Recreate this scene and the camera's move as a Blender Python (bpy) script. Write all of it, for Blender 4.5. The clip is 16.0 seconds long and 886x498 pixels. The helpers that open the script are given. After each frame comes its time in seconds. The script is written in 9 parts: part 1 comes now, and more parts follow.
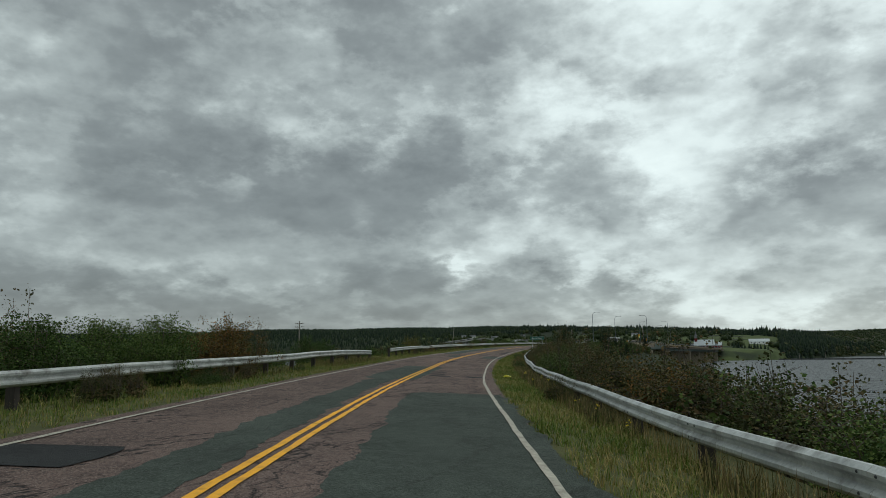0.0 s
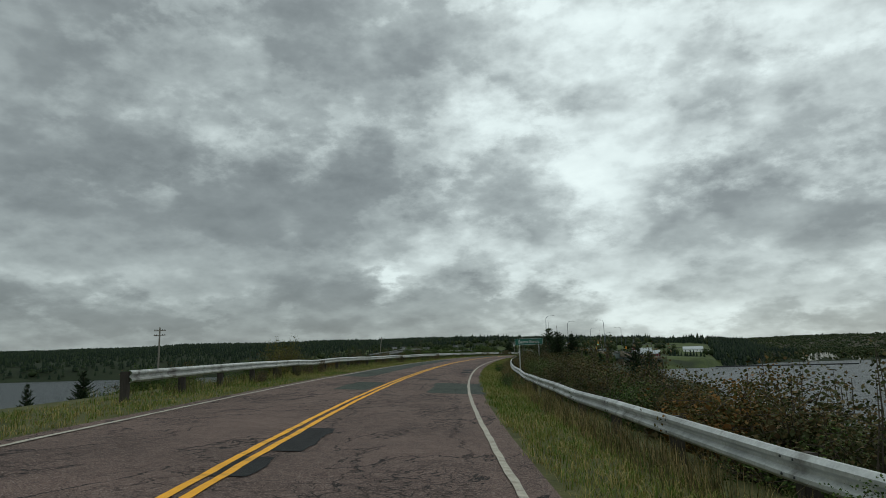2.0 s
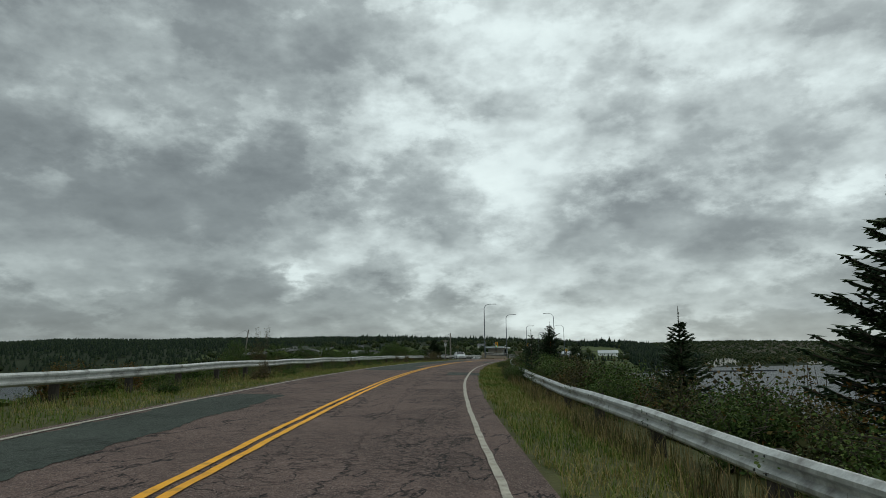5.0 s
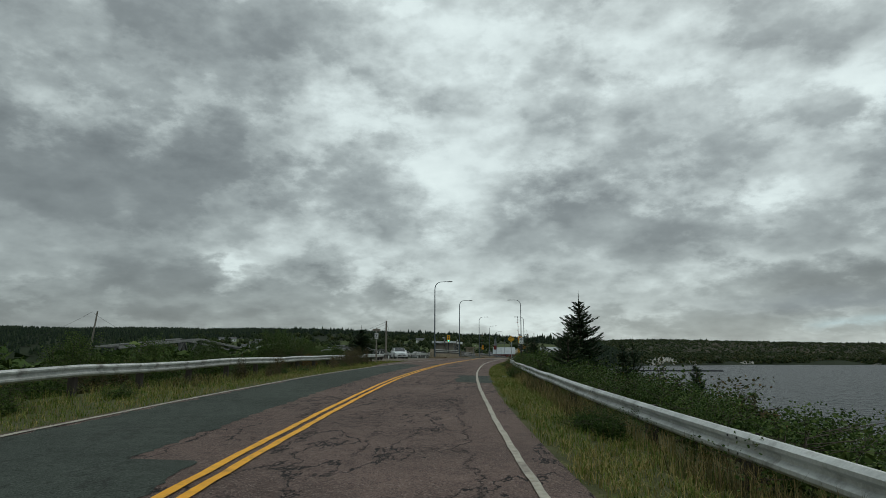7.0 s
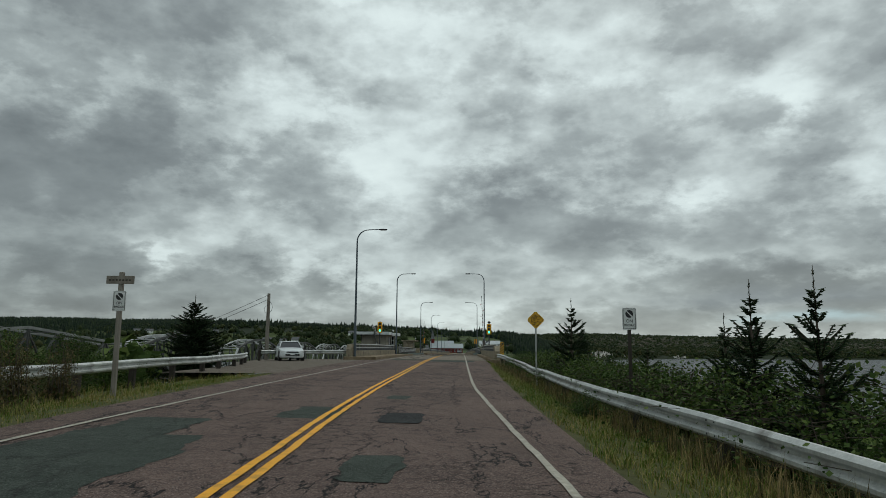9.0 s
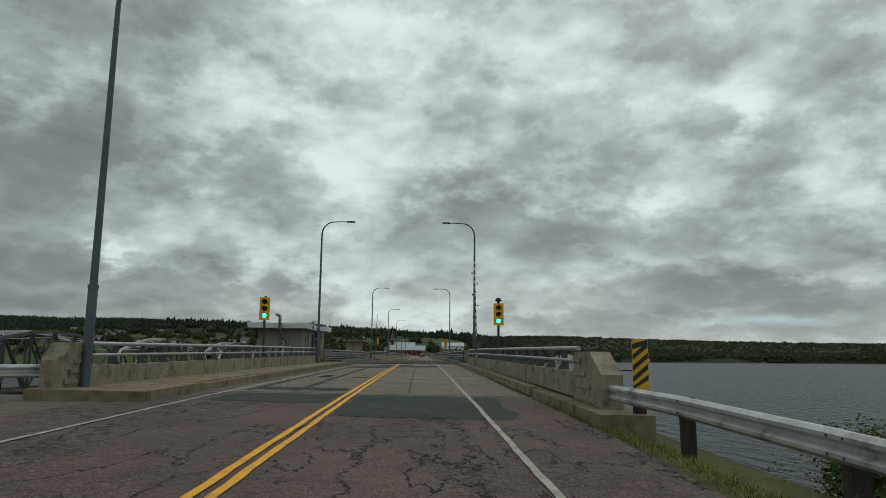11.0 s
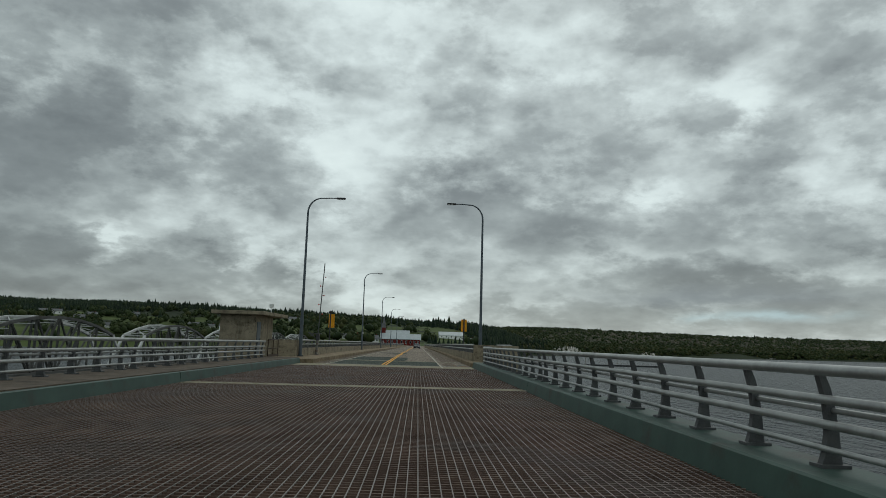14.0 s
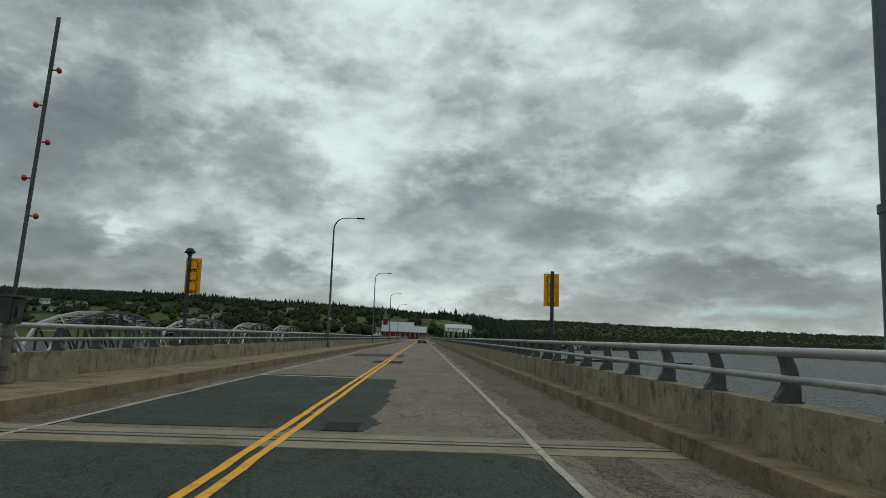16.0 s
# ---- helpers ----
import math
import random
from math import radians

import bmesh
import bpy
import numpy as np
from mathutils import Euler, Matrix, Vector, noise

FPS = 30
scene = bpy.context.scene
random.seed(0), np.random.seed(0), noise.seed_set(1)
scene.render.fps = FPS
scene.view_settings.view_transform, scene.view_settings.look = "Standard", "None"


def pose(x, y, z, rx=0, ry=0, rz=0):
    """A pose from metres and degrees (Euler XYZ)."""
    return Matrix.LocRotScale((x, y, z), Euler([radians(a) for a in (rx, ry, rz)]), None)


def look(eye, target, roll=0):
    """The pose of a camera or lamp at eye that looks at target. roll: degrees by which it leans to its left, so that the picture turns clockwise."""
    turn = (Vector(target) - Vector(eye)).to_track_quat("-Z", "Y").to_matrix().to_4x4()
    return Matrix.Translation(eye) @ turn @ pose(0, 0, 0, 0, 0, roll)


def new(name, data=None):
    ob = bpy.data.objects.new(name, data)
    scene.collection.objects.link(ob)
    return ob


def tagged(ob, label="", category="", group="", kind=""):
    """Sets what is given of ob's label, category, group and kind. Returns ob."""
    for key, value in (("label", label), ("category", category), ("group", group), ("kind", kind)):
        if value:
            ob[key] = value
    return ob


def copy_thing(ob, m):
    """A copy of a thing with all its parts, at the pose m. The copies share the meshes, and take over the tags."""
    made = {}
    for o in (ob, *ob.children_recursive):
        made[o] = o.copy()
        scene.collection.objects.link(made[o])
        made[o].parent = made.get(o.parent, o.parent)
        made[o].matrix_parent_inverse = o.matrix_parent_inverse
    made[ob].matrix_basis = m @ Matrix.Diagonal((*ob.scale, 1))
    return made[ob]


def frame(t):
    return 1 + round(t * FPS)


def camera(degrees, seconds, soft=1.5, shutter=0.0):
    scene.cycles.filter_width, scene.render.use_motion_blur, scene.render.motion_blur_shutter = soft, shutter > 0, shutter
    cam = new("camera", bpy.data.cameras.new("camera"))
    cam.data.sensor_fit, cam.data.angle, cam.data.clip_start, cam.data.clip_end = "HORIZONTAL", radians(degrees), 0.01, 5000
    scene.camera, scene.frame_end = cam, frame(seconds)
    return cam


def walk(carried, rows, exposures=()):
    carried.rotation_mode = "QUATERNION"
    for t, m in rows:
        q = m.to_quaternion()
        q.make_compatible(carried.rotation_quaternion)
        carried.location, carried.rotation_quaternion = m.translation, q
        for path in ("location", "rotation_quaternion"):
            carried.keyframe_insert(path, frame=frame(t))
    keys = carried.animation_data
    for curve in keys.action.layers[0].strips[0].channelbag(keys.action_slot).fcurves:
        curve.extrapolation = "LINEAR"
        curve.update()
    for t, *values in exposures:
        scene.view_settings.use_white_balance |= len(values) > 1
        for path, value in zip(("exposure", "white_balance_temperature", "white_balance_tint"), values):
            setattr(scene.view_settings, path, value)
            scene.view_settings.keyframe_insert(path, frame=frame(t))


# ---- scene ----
cam = camera(66.19, 16.0, soft=0.8)
PATH = [
    (0.0, (49.828, -318.477, -3.169), (45.533, -309.579, -1.630), -0.47),
    (0.5, (45.455, -309.367, -3.066), (41.394, -300.367, -1.484), -0.50),
    (1.0, (41.350, -300.119, -2.952), (37.518, -291.027, -1.326), -0.82),
    (1.5, (37.366, -290.810, -2.807), (33.778, -281.626, -1.140), -1.09),
    (2.0, (33.709, -281.383, -2.637), (30.362, -272.113, -0.944), -1.45),
    (2.5, (30.161, -271.898, -2.440), (27.030, -262.555, -0.738), -1.71),
    (3.0, (26.798, -262.322, -2.249), (23.876, -252.912, -0.546), -1.71),
    (3.5, (23.626, -252.662, -2.037), (20.900, -243.193, -0.334), -1.56),
    (4.0, (20.663, -242.933, -1.792), (18.147, -233.404, -0.100), -1.30),
    (4.5, (17.917, -233.134, -1.531), (15.617, -223.549, 0.152), -1.02),
    (5.0, (15.392, -223.271, -1.273), (13.310, -213.635, 0.406), -0.73),
    (5.5, (13.090, -213.349, -1.018), (11.225, -203.668, 0.657), -0.44),
    (6.0, (11.010, -203.375, -0.770), (9.362, -193.654, 0.898), -0.16),
    (6.5, (9.091, -193.368, -0.532), (7.658, -183.607, 1.102), 0.08),
    (7.0, (7.382, -183.319, -0.306), (6.165, -173.523, 1.291), 0.10),
    (7.5, (5.880, -173.226, -0.093), (4.885, -163.397, 1.461), 0.07),
    (8.0, (4.584, -163.085, 0.096), (3.828, -153.232, 1.626), 0.09),
    (8.5, (3.590, -152.909, 0.249), (3.085, -143.037, 1.759), 0.11),
    (9.0, (3.048, -142.701, 0.392), (2.764, -132.819, 1.896), 0.28),
    (9.5, (2.585, -132.500, 0.524), (2.471, -122.616, 2.038), 0.36),
    (10.0, (2.286, -122.304, 0.637), (2.317, -112.421, 2.160), 0.43),
    (10.5, (2.128, -112.118, 0.747), (2.289, -102.236, 2.277), 0.49),
    (11.0, (2.095, -101.943, 0.858), (2.369, -92.066, 2.393), 0.56),
    (11.5, (2.134, -91.783, 0.966), (2.492, -81.909, 2.507), 0.66),
    (12.0, (2.086, -81.638, 1.063), (2.461, -71.764, 2.600), 0.96),
    (12.5, (2.072, -71.510, 1.146), (2.447, -61.635, 2.676), 1.33),
    (13.0, (2.059, -61.405, 1.217), (2.421, -51.523, 2.703), 1.58),
    (13.5, (2.008, -51.306, 1.261), (2.363, -41.415, 2.690), 1.61),
    (14.0, (1.972, -41.149, 1.284), (2.295, -31.251, 2.674), 1.60),
    (14.5, (1.942, -30.903, 1.320), (2.237, -21.001, 2.684), 1.63),
    (15.0, (1.897, -20.580, 1.362), (2.168, -10.674, 2.710), 1.70),
    (15.5, (1.861, -10.273, 1.373), (2.125, -0.365, 2.696), 1.74),
    (16.0, (1.850, 0.000, 1.350), (2.098, 9.913, 2.640), 1.93),
]
walk(cam, [(t, look(eye, target, roll)) for t, eye, target, roll in PATH], [(0.0, 0.14), (3.2, 0.14), (5.8, 0.03), (9.0, -0.03), (16.0, -0.05)])

# ---- world: overcast sky ----
def build_world():
    world = bpy.data.worlds.new("overcast_sky")
    scene.world = world
    world.use_nodes = True
    nt = world.node_tree
    nt.nodes.clear()
    N = nt.nodes.new
    L = nt.links.new

    def math_node(op, a, b=None, c=None):
        n = N("ShaderNodeMath")
        n.operation = op
        for i, v in enumerate((a, b, c)):
            if v is None:
                continue
            if isinstance(v, (int, float)):
                n.inputs[i].default_value = v
            else:
                L(v, n.inputs[i])
        return n.outputs[0]

    tc = N("ShaderNodeTexCoord")
    sep = N("ShaderNodeSeparateXYZ")
    L(tc.outputs["Generated"], sep.inputs[0])
    dx, dy, dz = sep.outputs
    up = math_node("MAXIMUM", dz, 0.0)
    comb = N("ShaderNodeCombineXYZ")
    L(dx, comb.inputs[0])
    L(dy, comb.inputs[1])
    L(math_node("MULTIPLY_ADD", math_node("POWER", up, 0.6), 0.75, math_node("MULTIPLY", up, 1.05)), comb.inputs[2])

    def cloud(scale, detail, rough, dist, off, vec=None):
        mp = N("ShaderNodeMapping")
        mp.inputs["Location"].default_value = off
        L(vec or comb.outputs[0], mp.inputs[0])
        n = N("ShaderNodeTexNoise")
        n.inputs["Scale"].default_value = scale
        n.inputs["Detail"].default_value = detail
        n.inputs["Roughness"].default_value = rough
        n.inputs["Distortion"].default_value = dist
        L(mp.outputs[0], n.inputs["Vector"])
        return n.outputs["Fac"]

    def billow(scale, off, soft):
        """Heaped round cloud heads, each made of smaller ones."""
        mp = N("ShaderNodeMapping")
        mp.inputs["Location"].default_value = off
        L(comb.outputs[0], mp.inputs[0])
        n = N("ShaderNodeTexVoronoi")
        n.feature = "SMOOTH_F1"
        n.inputs["Scale"].default_value = scale
        n.inputs["Detail"].default_value = 4.0
        n.inputs["Roughness"].default_value = 0.55
        n.inputs["Smoothness"].default_value = soft
        L(mp.outputs[0], n.inputs["Vector"])
        return n.outputs["Distance"]

    def lifted(k):
        v = N("ShaderNodeVectorMath")
        v.operation = "ADD"
        v.inputs[1].default_value = (0, 0, k)
        L(comb.outputs[0], v.inputs[0])
        return v.outputs[0]

    big = cloud(2.6, 3.0, 0.5, 0.2, (3.1, 1.7, 0.4))
    mid = cloud(6.0, 9.0, 0.50, 0.0, (0.3, 7.7, 2.4))
    fine = cloud(17.0, 9.0, 0.60, 0.0, (5.2, 2.2, 1.1))
    heads = billow(7.5, (2.3, 0.6, 1.9), 0.35)
    # the same clouds a little higher up the sky, to tell their upper edges from their bases
    above = cloud(6.0, 6.0, 0.52, 0.0, (0.3, 7.7, 2.4), lifted(0.030))
    base = cloud(6.0, 6.0, 0.52, 0.0, (0.3, 7.7, 2.4))
    # azimuth and height in degrees, rippled by the clouds' own noise
    az = math_node("MULTIPLY", math_node("ARCTAN2", dx, dy), 57.2958)
    el = math_node("MULTIPLY", math_node("ARCSINE", dz), 57.2958)
    azw = math_node("MULTIPLY_ADD", math_node("SUBTRACT", mid, 0.5), 17.0, az)
    azw = math_node("MULTIPLY_ADD", math_node("SUBTRACT", fine, 0.5), 8.0, azw)
    elw = math_node("MULTIPLY_ADD", math_node("SUBTRACT", fine, 0.5), 7.0, el)
    elw = math_node("MULTIPLY_ADD", math_node("SUBTRACT", mid, 0.5), 8.0, elw)
    total = math_node("MULTIPLY_ADD", math_node("SUBTRACT", big, 0.5), 0.50, 0.475)
    total = math_node("MULTIPLY_ADD", math_node("SUBTRACT", mid, 0.5), 0.24, total)
    total = math_node("MULTIPLY_ADD", math_node("SUBTRACT", fine, 0.5), 0.36, total)
    total = math_node("MULTIPLY_ADD", math_node("SUBTRACT", heads, 0.90), 0.24, total)
    edge = N("ShaderNodeMapRange")
    edge.interpolation_type = "SMOOTHSTEP"
    for nm, v in (("From Min", 0.45), ("From Max", 0.55), ("To Min", -0.04), ("To Max", 0.04)):
        edge.inputs[nm].default_value = v
    L(math_node("MULTIPLY_ADD", math_node("SUBTRACT", fine, 0.5), 0.45, mid), edge.inputs[0])
    total = math_node("ADD", total, edge.outputs[0])
    # the upper edges of the clouds catch the light
    total = math_node("MULTIPLY_ADD", math_node("SUBTRACT", above, base), 0.75, total)
    # the larger banks of cloud and the thin places between them: azimuth, height, widths, amount
    banks = [(-46, 13, 13, 4.5, -0.24), (-30, 14.5, 10, 4, -0.17), (-44, 25, 14, 6, -0.14), (-9, 23, 8, 11, 0.24), (-26, 27, 10, 5, -0.04), (9, 25, 12, 8, 0.11), (-7.5, 14, 3.5, 3, 0.15),
             (1, 12.2, 3.6, 2.6, -0.24), (10, 10.5, 4.0, 3.0, -0.20), (-24, 8.3, 2.2, 1.1, 0.20), (-32, 10, 8, 2.6, -0.07), (-37, 8, 18, 6, -0.06), (-13, 8.3, 5, 1.6, 0.10), (-5, 6.2, 5, 1.5, 0.14),
             (21, 13.5, 2.6, 1.3, 0.24), (27, 20, 2.6, 2.2, 0.22), (27, 10.5, 6, 2.0, -0.17), (16, 20, 6, 5, -0.03), (30, 5.5, 9, 0.9, -0.08),
             (24, 4.0, 12, 0.6, 0.10), (20, 4.0, 20, 3.0, -0.08), (-54, 27, 12, 9, -0.16), (-52, 7, 9, 1.2, 0.05), (-20, 5.2, 14, 0.8, -0.10), (-48, 3.2, 24, 2.6, -0.16), (26, 5.2, 12, 2.4, -0.12), (5, 4.0, 9, 1.0, 0.10)]
    for a, e, wa, we, amp in banks:
        p = math_node("POWER", math_node("ABSOLUTE", math_node("MULTIPLY", math_node("SUBTRACT", azw, a), 1.0 / wa)), 2.0)
        q = math_node("POWER", math_node("ABSOLUTE", math_node("MULTIPLY", math_node("SUBTRACT", elw, e), 1.0 / we)), 2.0)
        g = math_node("EXPONENT", math_node("MULTIPLY", math_node("ADD", p, q), -1.0))
        total = math_node("MULTIPLY_ADD", g, amp * 1.1, total)
    ramp = N("ShaderNodeValToRGB")
    cr = ramp.color_ramp
    cr.elements[0].position, cr.elements[0].color = 0.05, (0.156, 0.180, 0.180, 1)
    cr.elements[1].position, cr.elements[1].color = 0.95, (0.745, 0.852, 0.835, 1)
    for p, c in ((0.25, (0.209, 0.240, 0.240, 1)), (0.45, (0.321, 0.369, 0.365, 1)), (0.60, (0.475, 0.543, 0.535, 1)), (0.76, (0.65, 0.745, 0.735, 1))):
        x = cr.elements.new(p)
        x.color = c
    L(total, ramp.inputs[0])
    # clear air above the cloud shows faintly through the thinnest places
    sky = N("ShaderNodeTexSky")
    sky.sky_type = "NISHITA"
    sky.sun_disc = False
    sky.sun_elevation, sky.sun_rotation = radians(48), radians(25)
    mix = N("ShaderNodeMix")
    mix.data_type = "RGBA"
    mix.inputs["Factor"].default_value = 0.06
    L(ramp.outputs[0], mix.inputs["A"])
    scl = N("ShaderNodeVectorMath")
    scl.operation = "SCALE"
    scl.inputs["Scale"].default_value = 0.10
    L(sky.outputs[0], scl.inputs[0])
    L(scl.outputs[0], mix.inputs["B"])
    # a strip of clear air low over the hills and a bluish rain bank above it
    tint = mix.outputs["Result"]
    for a, e, wa, we, amp, c in ((28, 2.7, 3.6, 0.34, 0.55, (0.56, 0.76, 0.80, 1)), (24, 4.2, 9.0, 0.8, 0.6, (0.235, 0.275, 0.295, 1))):
        p = math_node("POWER", math_node("ABSOLUTE", math_node("MULTIPLY", math_node("SUBTRACT", azw, a), 1.0 / wa)), 2.0)
        q = math_node("POWER", math_node("ABSOLUTE", math_node("MULTIPLY", math_node("SUBTRACT", math_node("MULTIPLY_ADD", math_node("SUBTRACT", fine, 0.5), 1.5, el), e), 1.0 / we)), 2.0)
        g = math_node("MULTIPLY", math_node("EXPONENT", math_node("MULTIPLY", math_node("ADD", p, q), -1.0)), amp)
        m2 = N("ShaderNodeMix")
        m2.data_type = "RGBA"
        L(g, m2.inputs["Factor"])
        L(tint, m2.inputs["A"])
        m2.inputs["B"].default_value = c
        tint = m2.outputs["Result"]
    # an overcast sky grows brighter towards the zenith
    zen = math_node("MULTIPLY_ADD", math_node("POWER", up, 1.3), SKY_ZENITH, 1.0)
    gain = N("ShaderNodeVectorMath")
    gain.operation = "SCALE"
    L(tint, gain.inputs[0])
    L(zen, gain.inputs["Scale"])
    bg = N("ShaderNodeBackground")
    L(gain.outputs[0], bg.inputs["Color"])
    bg.inputs["Strength"].default_value = SKY_STRENGTH
    out = N("ShaderNodeOutputWorld")
    L(bg.outputs[0], out.inputs[0])


SKY_STRENGTH, SKY_ZENITH = 1.0, 0.30
build_world()
sun_data = bpy.data.lights.new("sun", "SUN")
sun_data.energy, sun_data.angle, sun_data.color = 0.35, radians(24), (1.0, 0.97, 0.93)
sun = new("sun", sun_data)
sun.matrix_world = look((0, 0, 60), (-14, -30, 20))


# ---- materials ----
def mat(name, c1, c2, scale=6.0, rough=0.8, metal=0.0, bump=0.15, fine=60.0, stain=None, stain_scale=0.6, island=0.0, objrand=0.0, stretch=(1, 1, 1), bump_dist=0.01, streak=None):
    """Two colours mixed by coarse and fine noise at world scale, an optional stain, relief, and variation by piece."""
    m = bpy.data.materials.new(name)
    m.use_nodes = True
    nt = m.node_tree
    N, L = nt.nodes.new, nt.links.new
    bsdf = nt.nodes["Principled BSDF"]
    geo = N("ShaderNodeNewGeometry")
    mp = N("ShaderNodeMapping")
    mp.inputs["Scale"].default_value = stretch
    L(geo.outputs["Position"], mp.inputs[0])

    def noise_tex(s, detail=5.0, rgh=0.6):
        n = N("ShaderNodeTexNoise")
        n.inputs["Scale"].default_value, n.inputs["Detail"].default_value, n.inputs["Roughness"].default_value = s, detail, rgh
        L(mp.outputs[0], n.inputs["Vector"])
        return n.outputs["Fac"]

    def ma(op, a, b, c=None):
        n = N("ShaderNodeMath")
        n.operation = op
        for i, v in enumerate((a, b, c)):
            if v is None:
                continue
            if isinstance(v, (int, float)):
                n.inputs[i].default_value = v
            else:
                L(v, n.inputs[i])
        return n.outputs[0]

    coarse, grain = noise_tex(scale), noise_tex(fine, 3.0)
    fac = ma("MULTIPLY_ADD", ma("SUBTRACT", coarse, 0.5), 2.2, 0.5)
    fac = ma("MULTIPLY_ADD", ma("SUBTRACT", grain, 0.5), 1.3, fac)
    if island:
        fac = ma("MULTIPLY_ADD", ma("SUBTRACT", geo.outputs["Random Per Island"], 0.5), island, fac)
    if objrand:
        oi = N("ShaderNodeObjectInfo")
        fac = ma("MULTIPLY_ADD", ma("SUBTRACT", oi.outputs["Random"], 0.5), objrand, fac)
    mix = N("ShaderNodeMix")
    mix.data_type = "RGBA"
    mix.clamp_factor = True
    L(fac, mix.inputs["Factor"])
    mix.inputs["A"].default_value, mix.inputs["B"].default_value = (*c1, 1), (*c2, 1)
    col = mix.outputs["Result"]
    if stain:
        sn = noise_tex(stain_scale, 6.0, 0.65)
        rp = N("ShaderNodeValToRGB")
        rp.color_ramp.elements[0].position, rp.color_ramp.elements[1].position = 0.52, 0.72
        L(sn, rp.inputs[0])
        mx = N("ShaderNodeMix")
        mx.data_type = "RGBA"
        L(rp.outputs[0], mx.inputs["Factor"])
        L(col, mx.inputs["A"])
        mx.inputs["B"].default_value = (*stain, 1)
        col = mx.outputs["Result"]
        if rough > 0.8:
            # small pits and grime
            pit = N("ShaderNodeMapRange")
            for nm, v in (("From Min", 0.55), ("From Max", 0.66), ("To Min", 0.0), ("To Max", 0.55)):
                pit.inputs[nm].default_value = v
            L(noise_tex(8.0, 9.0, 0.72), pit.inputs[0])
            px = N("ShaderNodeMix")
            px.data_type = "RGBA"
            L(pit.outputs[0], px.inputs["Factor"])
            L(col, px.inputs["A"])
            px.inputs["B"].default_value = (*(v * 0.7 for v in stain), 1)
            col = px.outputs["Result"]
    if streak:
        # dark runs of water down the face
        sm = N("ShaderNodeMapping")
        sm.inputs["Scale"].default_value = (3.2, 3.2, 0.22)
        L(geo.outputs["Position"], sm.inputs[0])
        sk = N("ShaderNodeTexNoise")
        sk.inputs["Scale"].default_value, sk.inputs["Detail"].default_value, sk.inputs["Roughness"].default_value = 1.0, 7.0, 0.65
        L(sm.outputs[0], sk.inputs["Vector"])
        sr = N("ShaderNodeMapRange")
        for nm, v in (("From Min", 0.53), ("From Max", 0.74), ("To Min", 0.0), ("To Max", 0.65)):
            sr.inputs[nm].default_value = v
        L(sk.outputs["Fac"], sr.inputs[0])
        sx = N("ShaderNodeMix")
        sx.data_type = "RGBA"
        L(sr.outputs[0], sx.inputs["Factor"])
        L(col, sx.inputs["A"])
        sx.inputs["B"].default_value = (*streak, 1)
        col = sx.outputs["Result"]
    L(col, bsdf.inputs["Base Color"])
    rr = ma("MULTIPLY_ADD", ma("SUBTRACT", grain, 0.5), 0.25, rough)
    L(rr, bsdf.inputs["Roughness"])
    bsdf.inputs["Metallic"].default_value = metal
    if rough > 0.8 and not metal:
        bsdf.inputs["Specular IOR Level"].default_value = 0.18
    if bump:
        b = N("ShaderNodeBump")
        b.inputs["Strength"].default_value, b.inputs["Distance"].default_value = bump, bump_dist
        L(grain, b.inputs["Height"])
        L(b.outputs[0], bsdf.inputs["Normal"])
    return m


def plain(name, c, rough=0.5, metal=0.0):
    return mat(name, tuple(v * 0.88 for v in c), tuple(min(1, v * 1.1) for v in c), 3.0, rough, metal, 0.05, 40.0)


def glow(name, c, strength):
    m = bpy.data.materials.new(name)
    m.use_nodes = True
    b = m.node_tree.nodes["Principled BSDF"]
    b.inputs["Base Color"].default_value = (*c, 1)
    b.inputs["Emission Color"].default_value = (*c, 1)
    b.inputs["Emission Strength"].default_value = strength
    return m


def glass(name, c):
    m = bpy.data.materials.new(name)
    m.use_nodes = True
    b = m.node_tree.nodes["Principled BSDF"]
    b.inputs["Base Color"].default_value = (*c, 1)
    b.inputs["Roughness"].default_value = 0.06
    b.inputs["Specular IOR Level"].default_value = 0.8
    return m


